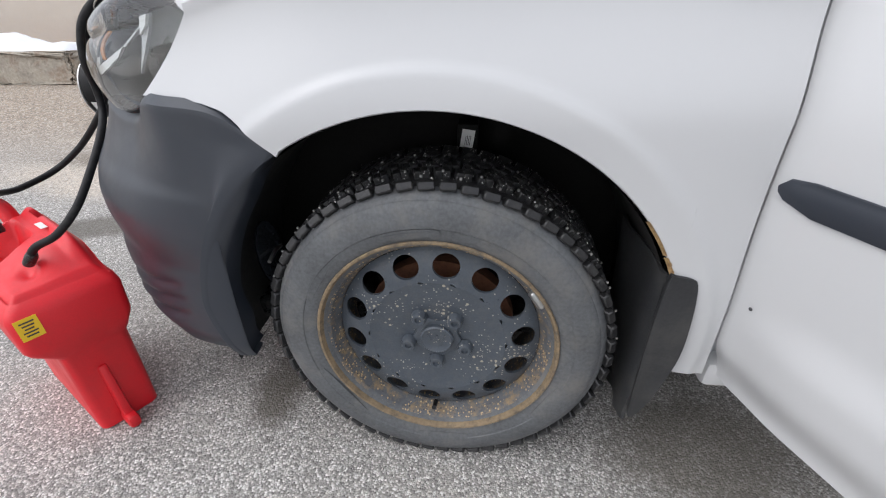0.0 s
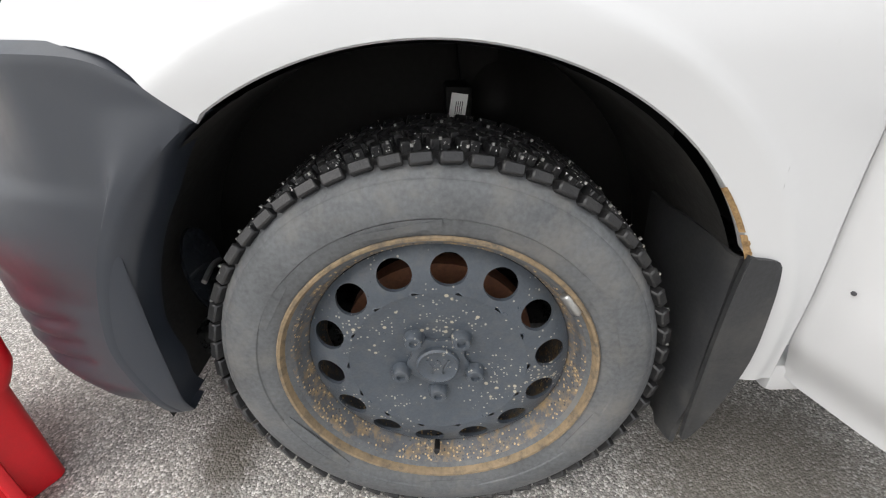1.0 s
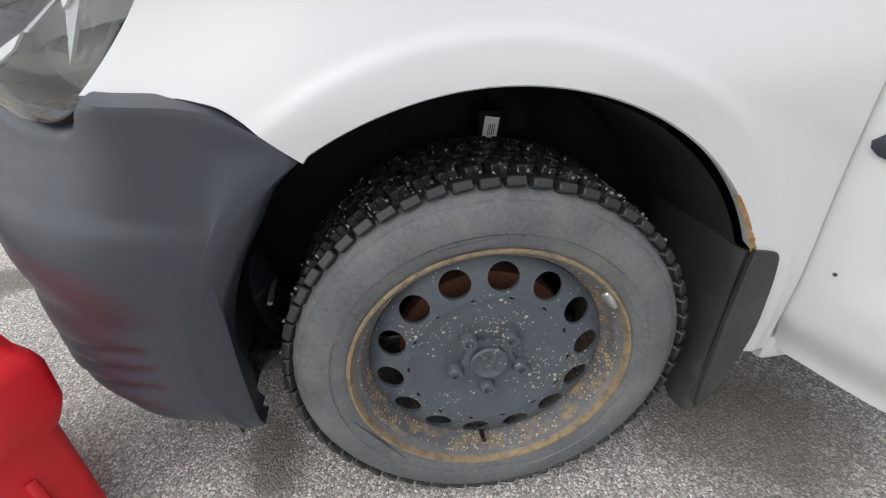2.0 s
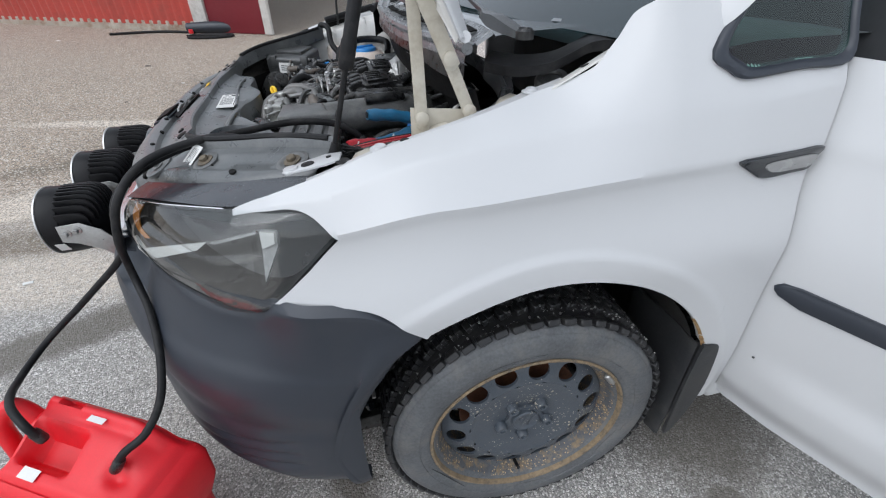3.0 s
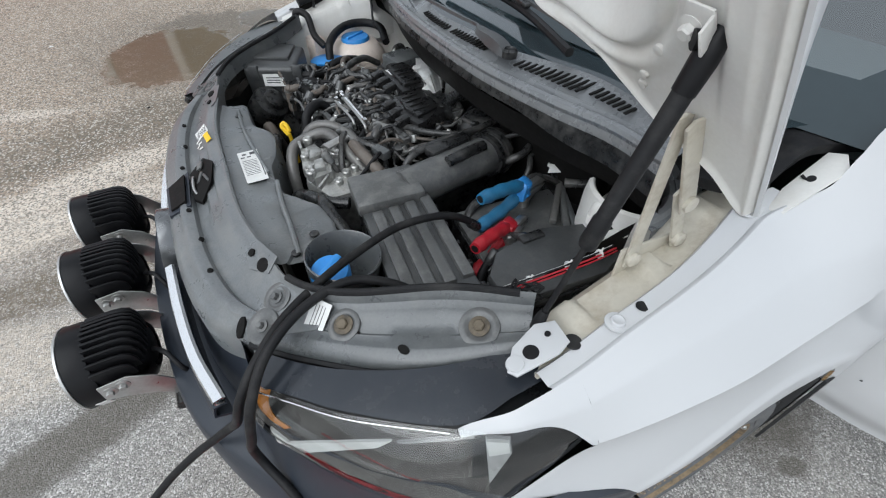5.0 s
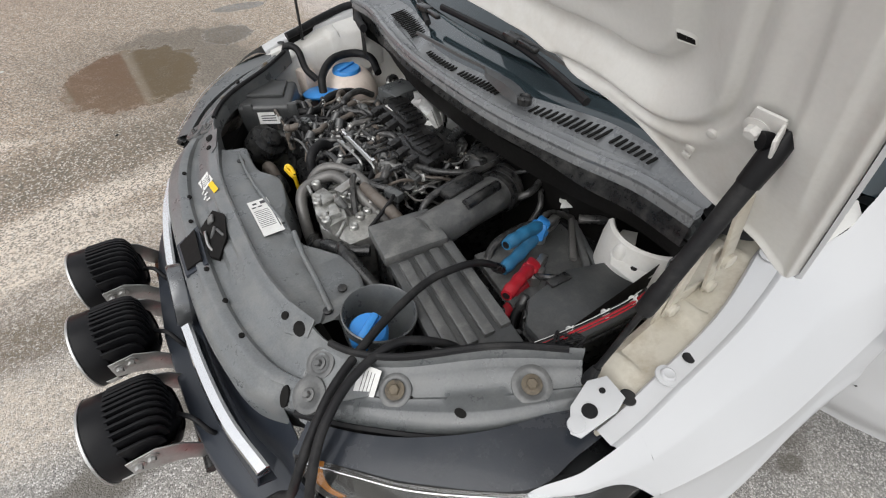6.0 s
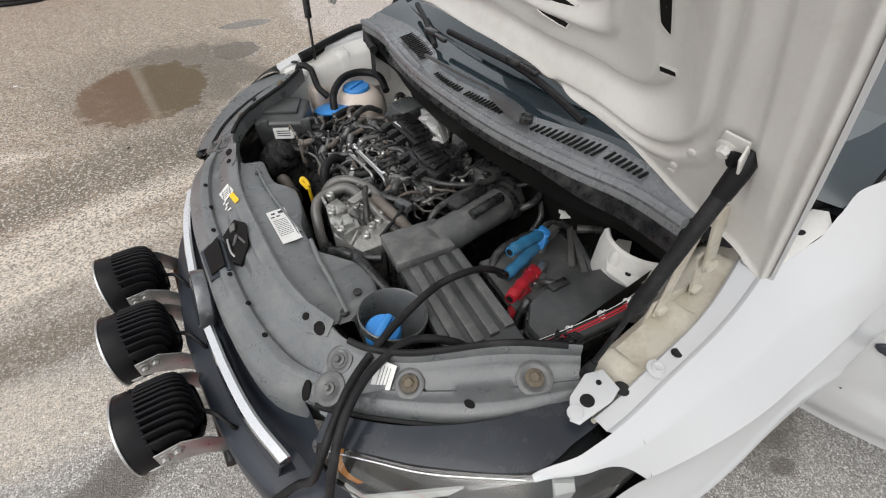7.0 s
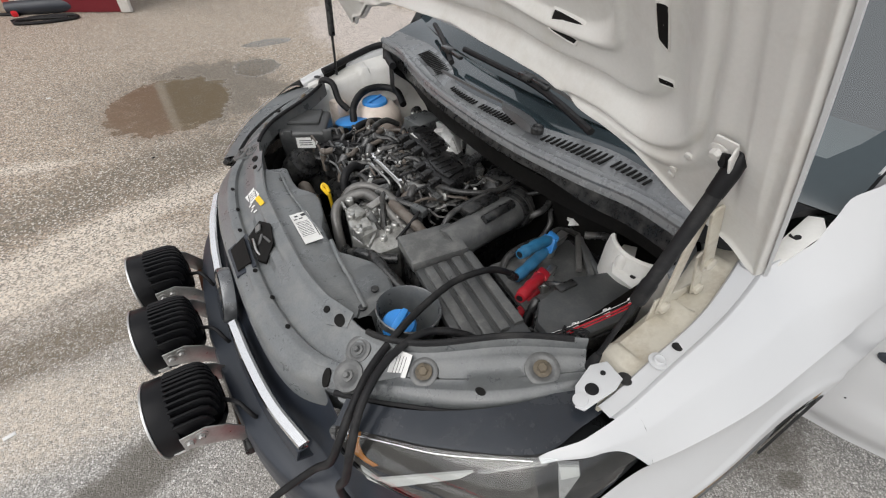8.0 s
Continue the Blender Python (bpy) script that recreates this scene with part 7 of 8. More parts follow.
# valve cover with injectors, and the slab behind it
slab([(-0.225, 1.165), (-0.265, 1.18), (-0.298, 0.935), (-0.258, 0.925)], 0.775, 0.818, PLASTIC, "fuel_rail", "black fuel rail cover")
slab([(-0.085, 1.215), (-0.150, 1.215), (-0.165, 0.885), (-0.105, 0.87), (-0.075, 0.92)], 0.79, 0.846, PLASTIC, "cover", "long black plastic cover", 0.008)
slab([(-0.100, 1.195), (-0.152, 1.195), (-0.164, 1.03), (-0.108, 1.03)], 0.846, 0.856, PLASTIC, "cover_step", "", 0.004)
slab([(-0.110, 1.01), (-0.166, 1.01), (-0.170, 0.90), (-0.118, 0.885)], 0.846, 0.853, PLASTIC, "cover_step", "", 0.004)
for k in range(7):
    bm = bmesh.new()
    box(bm, (-0.128 - 0.004 * k / 2, 1.175 - 0.022 * k, 0.857), (0.040, 0.004, 0.004), (0, 0, -4), bevel=0.001)
    part("rib", bm, PLASTIC, engine)
for k in range(6):
    bm = bmesh.new()
    hexbolt(bm, (-0.095 - 0.075 * (k % 2), 1.20 - 0.13 * (k // 2), 0.846), (0, 0, 1), 0.005, 0.007)
    part("bolt", bm, STEEL, engine)
for a, b in (((-0.330, 1.083, 0.835), (-0.327, 0.922, 0.838)), ((-0.353, 1.086, 0.832), (-0.345, 0.957, 0.836))):
    bm = bmesh.new()
    tube(bm, [V(a) + V((0, 0.012, -0.02)), a, V(a).lerp(V(b), 0.5) + V((0, 0, 0.003)), b, V(b) + V((0, -0.012, -0.02))], 0.0036, seg=10)
    part("steel_pipe", bm, STEEL, engine, "bright steel pipe")
slab([(-0.155, 1.15), (-0.225, 1.16), (-0.25, 0.93), (-0.17, 0.91)], 0.74, 0.785, PLASTIC, "valve_cover", "black valve cover")
for i in range(4):
    y = 0.95 + 0.065 * i
    bm = bmesh.new()
    lathe(bm, [(0.016, 0.0), (0.016, 0.03), (0.012, 0.034), (0.012, 0.055), (0.008, 0.058), (0, 0.058)], 14, Matrix.Translation((-0.205, y, 0.775)) @ Matrix.Rotation(radians(12), 4, "Y"))
    part("injector", bm, PLASTIC, engine)
    bm = bmesh.new()
    tube(bm, [(-0.26, y + 0.012, 0.812), (-0.252, y + 0.018, 0.829), (-0.238, y + 0.016, 0.834), (-0.215, y + 0.004, 0.833), (-0.206, y, 0.82)], 0.0030, seg=8)
    part("injector_pipe", bm, STEEL if i == 2 else GREYHOSE, engine, "bent steel injector pipe")
    bm = bmesh.new()
    tube(bm, [(-0.196, y, 0.829), (-0.187, y + 0.012, 0.833), (-0.187, y + 0.05, 0.833), (-0.198, y + 0.063, 0.829)], 0.0028, seg=8)
    part("return_pipe", bm, BLACKHOSE, engine)
    bm = bmesh.new()
    box(bm, (-0.212, y - 0.022, 0.815), (0.030, 0.020, 0.026), (0, 10, 14), bevel=0.003)
    part("connector", bm, PLASTIC, engine)
sticker("label", (-0.252, 1.130, 0.8195), 0.025, 0.055, (0, 0, -8), [], "white label on the engine", engine)
sticker("label", (-0.270, 1.02, 0.8195), 0.014, 0.022, (0, 0, -8), [], "small white label on the engine", engine)


def crumpled(rows):
    bm = bmesh.new()
    rnd = random.Random(5)
    sheet(bm, [[V(p) + V((rnd.uniform(-1, 1), rnd.uniform(-1, 1), rnd.uniform(-1, 1))) * 0.006 for p in curve(r, 4)] for r in rows])
    shell(bm, 0.0015)
    return bm


part("heat_shield", crumpled([[(-0.125, 1.10, 0.84), (-0.10, 1.12, 0.865), (-0.05, 1.17, 0.87), (-0.02, 1.20, 0.87)], [(-0.12, 1.05, 0.855), (-0.09, 1.07, 0.885), (-0.05, 1.10, 0.89), (-0.02, 1.13, 0.875)], [(-0.125, 1.00, 0.85), (-0.095, 1.02, 0.88), (-0.05, 1.04, 0.88), (-0.03, 1.05, 0.86)], [(-0.13, 0.955, 0.83), (-0.10, 0.97, 0.84), (-0.07, 0.99, 0.84), (-0.05, 1.0, 0.83)]]), FOIL, engine, "crumpled silver heat shield", angle=20)
bm = bmesh.new()
box(bm, (-0.085, 1.23, 0.835), (0.10, 0.09, 0.05), (0, 0, 12), bevel=0.006)
part("bracket_box", bm, GREYPL, engine, "grey metal box")
bm = bmesh.new()
box(bm, (-0.03, 0.965, 0.845), (0.06, 0.06, 0.04), (0, 12, 20), bevel=0.005)
box(bm, (-0.035, 0.965, 0.868), (0.040, 0.045, 0.012), (0, 12, 20), bevel=0.003)
part("connector", bm, DUSTY, engine, "grey connector block")
hose([(-0.12, 0.90, 0.83), (-0.08, 0.91, 0.855), (-0.04, 0.90, 0.86), (0.0, 0.885, 0.855), (0.04, 0.88, 0.84)], 0.014, PLASTIC, ribs=0.22, n=14, label="corrugated black hose")
bm = bmesh.new()
lathe(bm, [(0.03, -0.02), (0.030, 0.01), (0.026, 0.014), (0.010, 0.016), (0, 0.014)], 24, Matrix.Translation((-0.262, 0.85, 0.795)) @ Matrix.Rotation(radians(-15), 4, "Y"))
part("cap", bm, PLASTIC, engine, "round black valve cap")
bm = bmesh.new()
box(bm, (-0.33, 0.80, 0.825), (0.022, 0.045, 0.022), (0, 0, 20), bevel=0.003)
part("sensor", bm, GREYPL, engine, "grey sensor plug")
bm = bmesh.new()
lathe(bm, [(0.060, -0.08), (0.062, 0.0), (0.055, 0.006), (0.0, 0.008)], 32, Matrix.Translation((-0.405, 1.345, 0.765)))
part("pump", bm, PLASTIC, engine, "round black pump cover")
bm = bmesh.new()
lathe(bm, [(0.045, -0.1), (0.045, 0.0), (0.036, 0.02), (0.02, 0.03), (0.0, 0.03)], 24, axes((-0.50, 1.36, 0.70), (0.2, -0.5, 0.8)))
lathe(bm, [(0.055, -0.06), (0.058, 0.0), (0.04, 0.02), (0.0, 0.02)], 24, axes((-0.475, 1.305, 0.68), (-0.1, -0.9, 0.3)))
part("vacuum_unit", bm, PLASTIC, engine)
bm = bmesh.new()
lathe(bm, [(0.062, -0.05), (0.066, 0.0), (0.060, 0.03), (0.045, 0.045), (0.0, 0.05)], 28, axes((-0.055, 0.80, 0.80), (-0.3, -0.2, 1)))
part("turbo_elbow", bm, PLASTIC, engine, "bulging black elbow")

# two black covers standing clear of the hoses, with ribs, screws, sockets and print
for pts, z in (([(-0.190, 1.150), (-0.104, 1.158), (-0.100, 1.030), (-0.112, 1.000), (-0.190, 0.990)], 0.862), ([(-0.226, 0.975), (-0.140, 1.000), (-0.130, 0.935), (-0.136, 0.850), (-0.222, 0.822), (-0.238, 0.890)], 0.858)):
    slab(pts, z - 0.05, z, BLACKPL, "upper_cover", "black plastic engine cover", 0.004)
    mx, my = sum(p[0] for p in pts) / len(pts), sum(p[1] for p in pts) / len(pts)
    slab([(mx + (x - mx) * 0.72, my + (y - my) * 0.72) for x, y in pts], z, z + 0.008, BLACKPL, "cover_step", "", 0.003)
    for k in range(4):
        bm = bmesh.new()
        box(bm, (mx - 0.006, my - 0.036 + 0.024 * k, z + 0.0095), (0.046, 0.005, 0.004), (0, 0, 6), bevel=0.001)
        part("rib", bm, BLACKPL, engine)
    for x, y in pts[::2]:
        bm = bmesh.new()
        hexbolt(bm, (mx + (x - mx) * 0.86, my + (y - my) * 0.86, z), (0, 0, 1), 0.005, 0.006)
        part("bolt", bm, STEEL, engine)
    for k in range(3):
        bm = bmesh.new()
        m = pose(pts[0][0] - 0.018, pts[0][1] - 0.045 * k - 0.02, z - 0.006, 0, -12, 8)
        box(bm, (0, 0, 0), (0.034, 0.022, 0.018), bevel=0.003, m=m)
        box(bm, (-0.018, 0, -0.002), (0.014, 0.014, 0.012), bevel=0.003, m=m)
        part("socket", bm, BLACKPL, engine, "black cable socket")
        hose([m @ V((-0.022, 0, -0.002)), m @ V((-0.045, 0.006, 0.004)), m @ V((-0.062, 0.020, -0.010)), m @ V((-0.066, 0.040, -0.035))], 0.0042, BLACKPL, seg=8, n=6)
sticker("label", None, 0.040, 0.010, None, [], "small white print on the engine cover", engine, m=pose(-0.175, 1.115, 0.8635, 0, 0, 96))
sticker("label", None, 0.030, 0.012, None, [], "small white print on the engine cover", engine, m=pose(-0.158, 0.948, 0.8605, 0, 0, 70))

# looser wiring and small hoses between the big ones
rnd = random.Random(21)
for k in range(120):
    x, y = rnd.uniform(-0.40, -0.26), rnd.uniform(0.82, 1.28)
    if k % 5 == 0:
        x, y = rnd.uniform(-0.16, -0.04), rnd.uniform(0.74, 0.88)
    a = rnd.uniform(0, 2 * math.pi)
    pts = []
    z = rnd.uniform(0.765, 0.80)
    for j in range(rnd.randint(4, 6)):
        zz = z + (0.035 * math.sin(math.pi * j / 4) if j < 5 else -0.02) + rnd.uniform(-0.008, 0.008)
        pts.append((min(-0.02, max(-0.42, x)), min(1.33, max(0.77, y)), zz))
        a += rnd.uniform(-0.8, 0.8)
        x += 0.040 * math.cos(a)
        y += 0.040 * math.sin(a)
    r = rnd.choice((0.002, 0.0025, 0.003, 0.003, 0.004, 0.005, 0.006, 0.008))
    m = rnd.choice((BLACKHOSE, BLACKHOSE, BLACKHOSE, RUBBER, RUBBER, GREYHOSE, BROWNHOSE, PLASTIC))
    hose(pts, r, m, "wire" if r < 0.0045 else "hose", seg=7, n=5)
    if k % 2 == 0:
        bm = bmesh.new()
        q = V(pts[-1])
        box(bm, q, (rnd.uniform(0.016, 0.034), rnd.uniform(0.014, 0.026), rnd.uniform(0.012, 0.022)), (rnd.uniform(-25, 25), rnd.uniform(-25, 25), rnd.uniform(0, 180)), bevel=0.003)
        part("connector", bm, rnd.choice((PLASTIC, PLASTIC, GREYPL, GREYPL, ALLOY)), engine)
    if k % 2 == 1:
        bm = bmesh.new()
        q, w = V(pts[1]), V(pts[2]) - V(pts[1])
        tube(bm, [q, q + w.normalized() * 0.007], r + 0.0022, raw=True, seg=12)
        part("hose_clip", bm, rnd.choice((STEEL, STEEL, ALLOY)), engine, "bright hose clip")
for k in range(60):
    x, y = rnd.uniform(-0.42, -0.18), rnd.uniform(0.82, 1.24)
    bm = bmesh.new()
    if k % 3:
        hexbolt(bm, (x, y, rnd.uniform(0.785, 0.815)), (rnd.uniform(-0.3, 0.1), rnd.uniform(-0.3, 0.3), 1), 0.006, 0.012)
        part("bolt", bm, STEEL, engine)
    else:
        box(bm, (x, y, rnd.uniform(0.78, 0.80)), (0.05, 0.018, 0.004), (rnd.uniform(-20, 20), rnd.uniform(-20, 20), rnd.uniform(0, 180)), bevel=0.001)
        part("bracket", bm, rnd.choice((ALLOY, STEEL, DUSTY)), engine)

# dusty hoses, brackets and sockets lying over the front of the engine
rnd = random.Random(77)
for k in range(70):
    x, y = rnd.uniform(-0.44, -0.10), rnd.uniform(0.80, 1.30)
    a = rnd.choice((0.3, 1.2, 1.6, 2.0, 2.8, -0.5)) + rnd.uniform(-0.4, 0.4)
    z = rnd.uniform(0.800, 0.826)
    pts = []
    for j in range(5):
        pts.append((min(-0.03, max(-0.45, x)), min(1.34, max(0.78, y)), z + 0.016 * math.sin(math.pi * j / 4) - (0.05 if j in (0, 4) else 0)))
        a += rnd.uniform(-0.5, 0.5)
        x += 0.034 * math.cos(a)
        y += 0.034 * math.sin(a)
    r = rnd.choice((0.0035, 0.0045, 0.006, 0.0075, 0.009))
    hose(pts, r, rnd.choice((BLACKHOSE, BLACKHOSE, GREYHOSE, DUSTY, BROWNHOSE)), seg=9, n=6, ribs=0.18 if k % 9 == 0 else 0.0)
    for j in (1, 3):
        bm = bmesh.new()
        q, d = V(pts[j]), (V(pts[j + 1]) - V(pts[j - 1])).normalized()
        if (k + j) % 3 == 0:
            tube(bm, [q, q + d * 0.006], r + 0.002, raw=True, seg=12)
            box(bm, q + V((0, 0, r + 0.003)), (0.010, 0.006, 0.005), (0, 0, math.degrees(math.atan2(d.y, d.x))), bevel=0.001)
            part("hose_clip", bm, rnd.choice((STEEL, ALLOY)), engine, "bright hose clip")
        elif (k + j) % 3 == 1:
            tube(bm, [q - d * 0.016, q - d * 0.013, q + d * 0.013, q + d * 0.016], [r + 0.001, r + 0.004, r + 0.004, r + 0.001], raw=True, seg=12)
            part("hose_joint", bm, rnd.choice((PLASTIC, DUSTY)), engine)
        else:
            bm.free()
for k in range(26):
    x, y = rnd.uniform(-0.40, -0.08), rnd.uniform(0.84, 1.26)
    m = pose(x, y, rnd.uniform(0.800, 0.832), rnd.uniform(-18, 18), rnd.uniform(-18, 18), rnd.uniform(0, 180))
    bm = bmesh.new()
    sx, sy = rnd.uniform(0.030, 0.055), rnd.uniform(0.016, 0.026)
    box(bm, (0, 0, 0), (sx, sy, 0.018), bevel=0.003, m=m)
    box(bm, (0, 0, 0.010), (sx * 0.6, sy * 0.55, 0.006), bevel=0.002, m=m)
    box(bm, (sx * 0.55, 0, -0.002), (0.012, sy * 0.7, 0.012), bevel=0.003, m=m)
    part("socket", bm, rnd.choice((PLASTIC, PLASTIC, DUSTY, GREYPL)), engine, "black cable socket")


def battery():
    g = new("battery")
    g.parent = van
    g.matrix_parent_inverse = van.matrix_world.inverted()
    g["label"] = "black car battery low in the bay with a grey clamp bar"
    bm = bmesh.new()
    box(bm, (-0.155, 0.475, 0.690), (0.24, 0.17, 0.17), (0, 0, -6), bevel=0.008)
    part("case", bm, PLASTIC, g)
    bm = bmesh.new()
    box(bm, (-0.155, 0.475, 0.780), (0.232, 0.162, 0.014), (0, 0, -6), bevel=0.004)
    part("lid", bm, DUSTY, g)
    for k in range(3):
        bm = bmesh.new()
        box(bm, (-0.06 + 0.004 * k, 0.43 + 0.030 * k, 0.800), (0.17, 0.014, 0.012), (0, 6, 62 - 8 * k), bevel=0.003)
        part("clamp_bar", bm, (GREYPL, DUSTY, GREYHOSE)[k], g, "grey clamp bar")
    for x, y in ((-0.115, 0.525), (-0.205, 0.440)):
        bm = bmesh.new()
        lathe(bm, [(0.014, -0.01), (0.014, 0.016), (0.011, 0.020), (0.0, 0.020)], 16, Matrix.Translation((x, y, 0.79)))
        box(bm, (x + 0.012, y, 0.806), (0.036, 0.018, 0.010), (0, 0, 30), bevel=0.003)
        part("terminal", bm, STEEL, g, "metal battery terminal")
    for pts, r in (([(-0.115, 0.53, 0.81), (-0.08, 0.55, 0.83), (-0.03, 0.545, 0.81), (0.02, 0.53, 0.77)], 0.007), ([(-0.205, 0.44, 0.805), (-0.19, 0.41, 0.82), (-0.15, 0.395, 0.815), (-0.10, 0.40, 0.79)], 0.007), ([(-0.26, 0.53, 0.76), (-0.22, 0.555, 0.80), (-0.15, 0.565, 0.805), (-0.08, 0.57, 0.79), (-0.02, 0.59, 0.75)], 0.009), ([(0.05, 0.46, 0.70), (0.035, 0.445, 0.80), (0.015, 0.455, 0.835), (-0.03, 0.50, 0.83)], 0.010)):
        bm = bmesh.new()
        tube(bm, pts, r, seg=9)
        part("lead", bm, BLACKHOSE, g, "black battery lead")


battery()

# by the bulkhead on the driver's side
bm = bmesh.new()
rows = []
for i in range(25):
    a = radians(135 + 200 * i / 24)
    q = lambda r, z: (0.012 + r * 1.1 * math.cos(a), 0.348 + r * math.sin(a), z)
    rows.append([q(0.100, 0.745), q(0.096, 0.88), q(0.092, 0.908), q(0.086, 0.912), q(0.082, 0.909)])
sheet(bm, rows)
part("strut_tower", bm, INNER, van, "white painted strut tower")
# inner wall coloured black to paint the shade inside the tower
bm = bmesh.new()
lathe(bm, [(0.083, 0.160), (0.080, 0.150), (0.078, 0.0)], 32, Matrix.Translation((0.012, 0.348, 0.75)) @ Matrix.Diagonal((1.1, 1, 1, 1)))
part("tower_well", bm, VOIDBLACK, van, "inside of the strut tower, painted black for its shade")
bm = bmesh.new()
lathe(bm, [(0.080, 0.0), (0.04, 0.004), (0.03, 0.016), (0.0, 0.018)], 28, Matrix.Translation((0.012, 0.348, 0.80)))
part("tower_cap", bm, VOIDBLACK, van, "black strut top in the tower")
bm = bmesh.new()
prism(bm, [(-0.115, 0.290), (-0.075, 0.285), (-0.05, 0.31), (-0.05, 0.37), (-0.085, 0.375), (-0.118, 0.345)], 0.004, Matrix.Translation((0, 0, 0.872)), 0.001)
plate = part("tower_plate", bm, INNER, van, "white bracket plate")
bm = bmesh.new()
lathe(bm, [(0.006, 0.0), (0.0055, 0.0012), (0, 0.0012)], 14, Matrix.Translation((-0.090, 0.315, 0.8762)))
part("hole", bm, VOIDBLACK, plate)
bm = bmesh.new()
prism(bm, [(-0.03, 0.385), (0.02, 0.40), (0.035, 0.375), (0.0, 0.352), (-0.03, 0.36)], 0.004, Matrix.Translation((-0.02, 0.015, 0.905)) @ Matrix.Rotation(radians(-8), 4, "X"), 0.001)
part("tower_tab", bm, INNER, van, "white painted tab on the strut tower")
bm = bmesh.new()
lathe(bm, [(0.015, 0), (0.015, 0.012), (0.012, 0.024), (0.006, 0.031), (0, 0.031)], 16, Matrix.Translation((-0.085, 0.352, 0.875)))
part("stud_nut", bm, INNER, van)
part("paper_tag", crumpled([[(-0.030, 0.555, 0.815), (-0.010, 0.580, 0.835)], [(0.0, 0.545, 0.825), (0.018, 0.572, 0.842)], [(0.015, 0.530, 0.82), (0.045, 0.558, 0.835)]]), PAPER, van, "white paper tag hanging in the bay")
sticker("label", (0.03, 0.495, 0.745), 0.055, 0.022, (80, 0, 70), [(0.2 + 0.15 * i, 0.5, 0.06, 0.7) for i in range(5)], "small white barcode label")
bm = bmesh.new()
box(bm, (0.05, 0.53, 0.70), (0.10, 0.16, 0.12), (0, 0, 8), bevel=0.01)
part("control_unit", bm, PLASTIC, van, "black control unit")
for k in range(5):
    bm = bmesh.new()
    o = V((0.0, 0.0030 * k, 0.0035 * (k % 2)))
    tube(bm, [V(p) + o for p in ((-0.345, 0.285, 0.865), (-0.30, 0.268, 0.884), (-0.25, 0.256, 0.897), (-0.19, 0.248, 0.905), (-0.14, 0.252, 0.90))], 0.0014, seg=6)
    part("wire", bm, (REDGRIP, REDGRIP, REDGRIP, RUBBER, PAPER)[k], van, "thin added wire")
for k in range(7):
    bm = bmesh.new()
    tube(bm, [(-0.335 + rnd.uniform(-.02, .05), 0.262 + rnd.uniform(-.02, .02), 0.872 + rnd.uniform(0, .02)) for j in range(5)] + [(-0.28, 0.25, 0.89)], 0.0018, seg=6)
    part("wire", bm, RUBBER, van)
for t in (0.3, 0.62, 0.88):
    bm = bmesh.new()
    q = V((-0.345, 0.280, 0.868)).lerp(V((-0.15, 0.246, 0.906)), t)
    tube(bm, [q + V((-0.0016, 0.006, 0.003)), q + V((0.0016, 0.006, 0.003))], 0.0080, raw=True, seg=12)
    box(bm, q + V((0, 0.004, 0.013)), (0.002, 0.0025, 0.010), (0, 20, 0), bevel=0)
    part("cable_tie", bm, PAPER, van, "white cable tie")
for p in ((-0.17, 1.585, 0.875), (-0.09, 1.595, 0.885)):
    bm = bmesh.new()
    lathe(bm, [(0.018, -0.01), (0.018, 0.012), (0.012, 0.020), (0, 0.022)], 16, axes(p, (0, -0.4, 1)))
    part("tower_bolt", bm, INNER, van)
bm = bmesh.new()
box(bm, (-0.16, 1.655, 0.90), (0.20, 0.05, 0.07), (0, 0, -10), bevel=0.01)
part("hinge_cover", bm, VOIDBLACK, van)
hose([(-0.33, 1.56, 0.90), (-0.32, 1.545, 0.93), (-0.295, 1.52, 0.92), (-0.29, 1.49, 0.87), (-0.27, 1.46, 0.84)], 0.011, RUBBER, label="black hose")
bm = bmesh.new()
box(bm, (-0.28, 1.545, 0.80), (0.05, 0.06, 0.10), (0, 0, 20), bevel=0.012)
part("washer_neck", bm, MILKY, van, "grey plastic filler neck")


def lock_bracket():
    bm = bmesh.new()
    m = axes((-0.360, 0.163, 0.9085), (-0.16, 0.10, 0.98), (1, 0, 0.2)) @ Matrix.Diagonal((0.86, 0.86, 1, 1))
    prism(bm, [(-0.058, -0.012), (-0.05, -0.026), (0.02, -0.028), (0.045, -0.02), (0.05, 0.022), (0.02, 0.034), (-0.03, 0.018)], 0.004, m, 0.0012)
    ob = part("lock_bracket", bm, WHITE, van, "white bracket with round holes at the front of the wing")
    for x, y, r in ((-0.012, -0.004, 0.0125), (0.026, 0.008, 0.005)):
        bm = bmesh.new()
        lathe(bm, [(r, 0.0035), (r * 0.92, 0.0055), (0, 0.0055)], 20, m @ Matrix.Translation((x, y, 0)))
        part("hole", bm, RUBBER, ob)
    bm = bmesh.new()
    lathe(bm, [(0.014, 0.004), (0.013, 0.0065), (0, 0.0075)], 18, m @ Matrix.Translation((-0.042, -0.008, 0)))
    part("boss", bm, WHITE, ob)


lock_bracket()
# rear corner of the bay: water guard, bracket, suspension cap
bm = bmesh.new()
rows = []
for p in curve([(-0.060, 0.262, 1.022), (-0.030, 0.205, 1.024), (0.020, 0.186, 1.030), (0.062, 0.188, 1.044), (0.095, 0.186, 1.058), (0.130, 0.170, 1.062), (0.168, 0.150, 1.064)], 6):
    rows.append([p + V((0.0, -0.004, -0.016)), p + V((0, -0.006, 0.0)), p + V((0.012, 0.02, 0.004)), p + V((0.035, 0.055, 0.006))])
sheet(bm, rows)
shell(bm, 0.003)
part("water_guard", bm, RUBBER, van, "black water guard below the windscreen corner")
bm = bmesh.new()
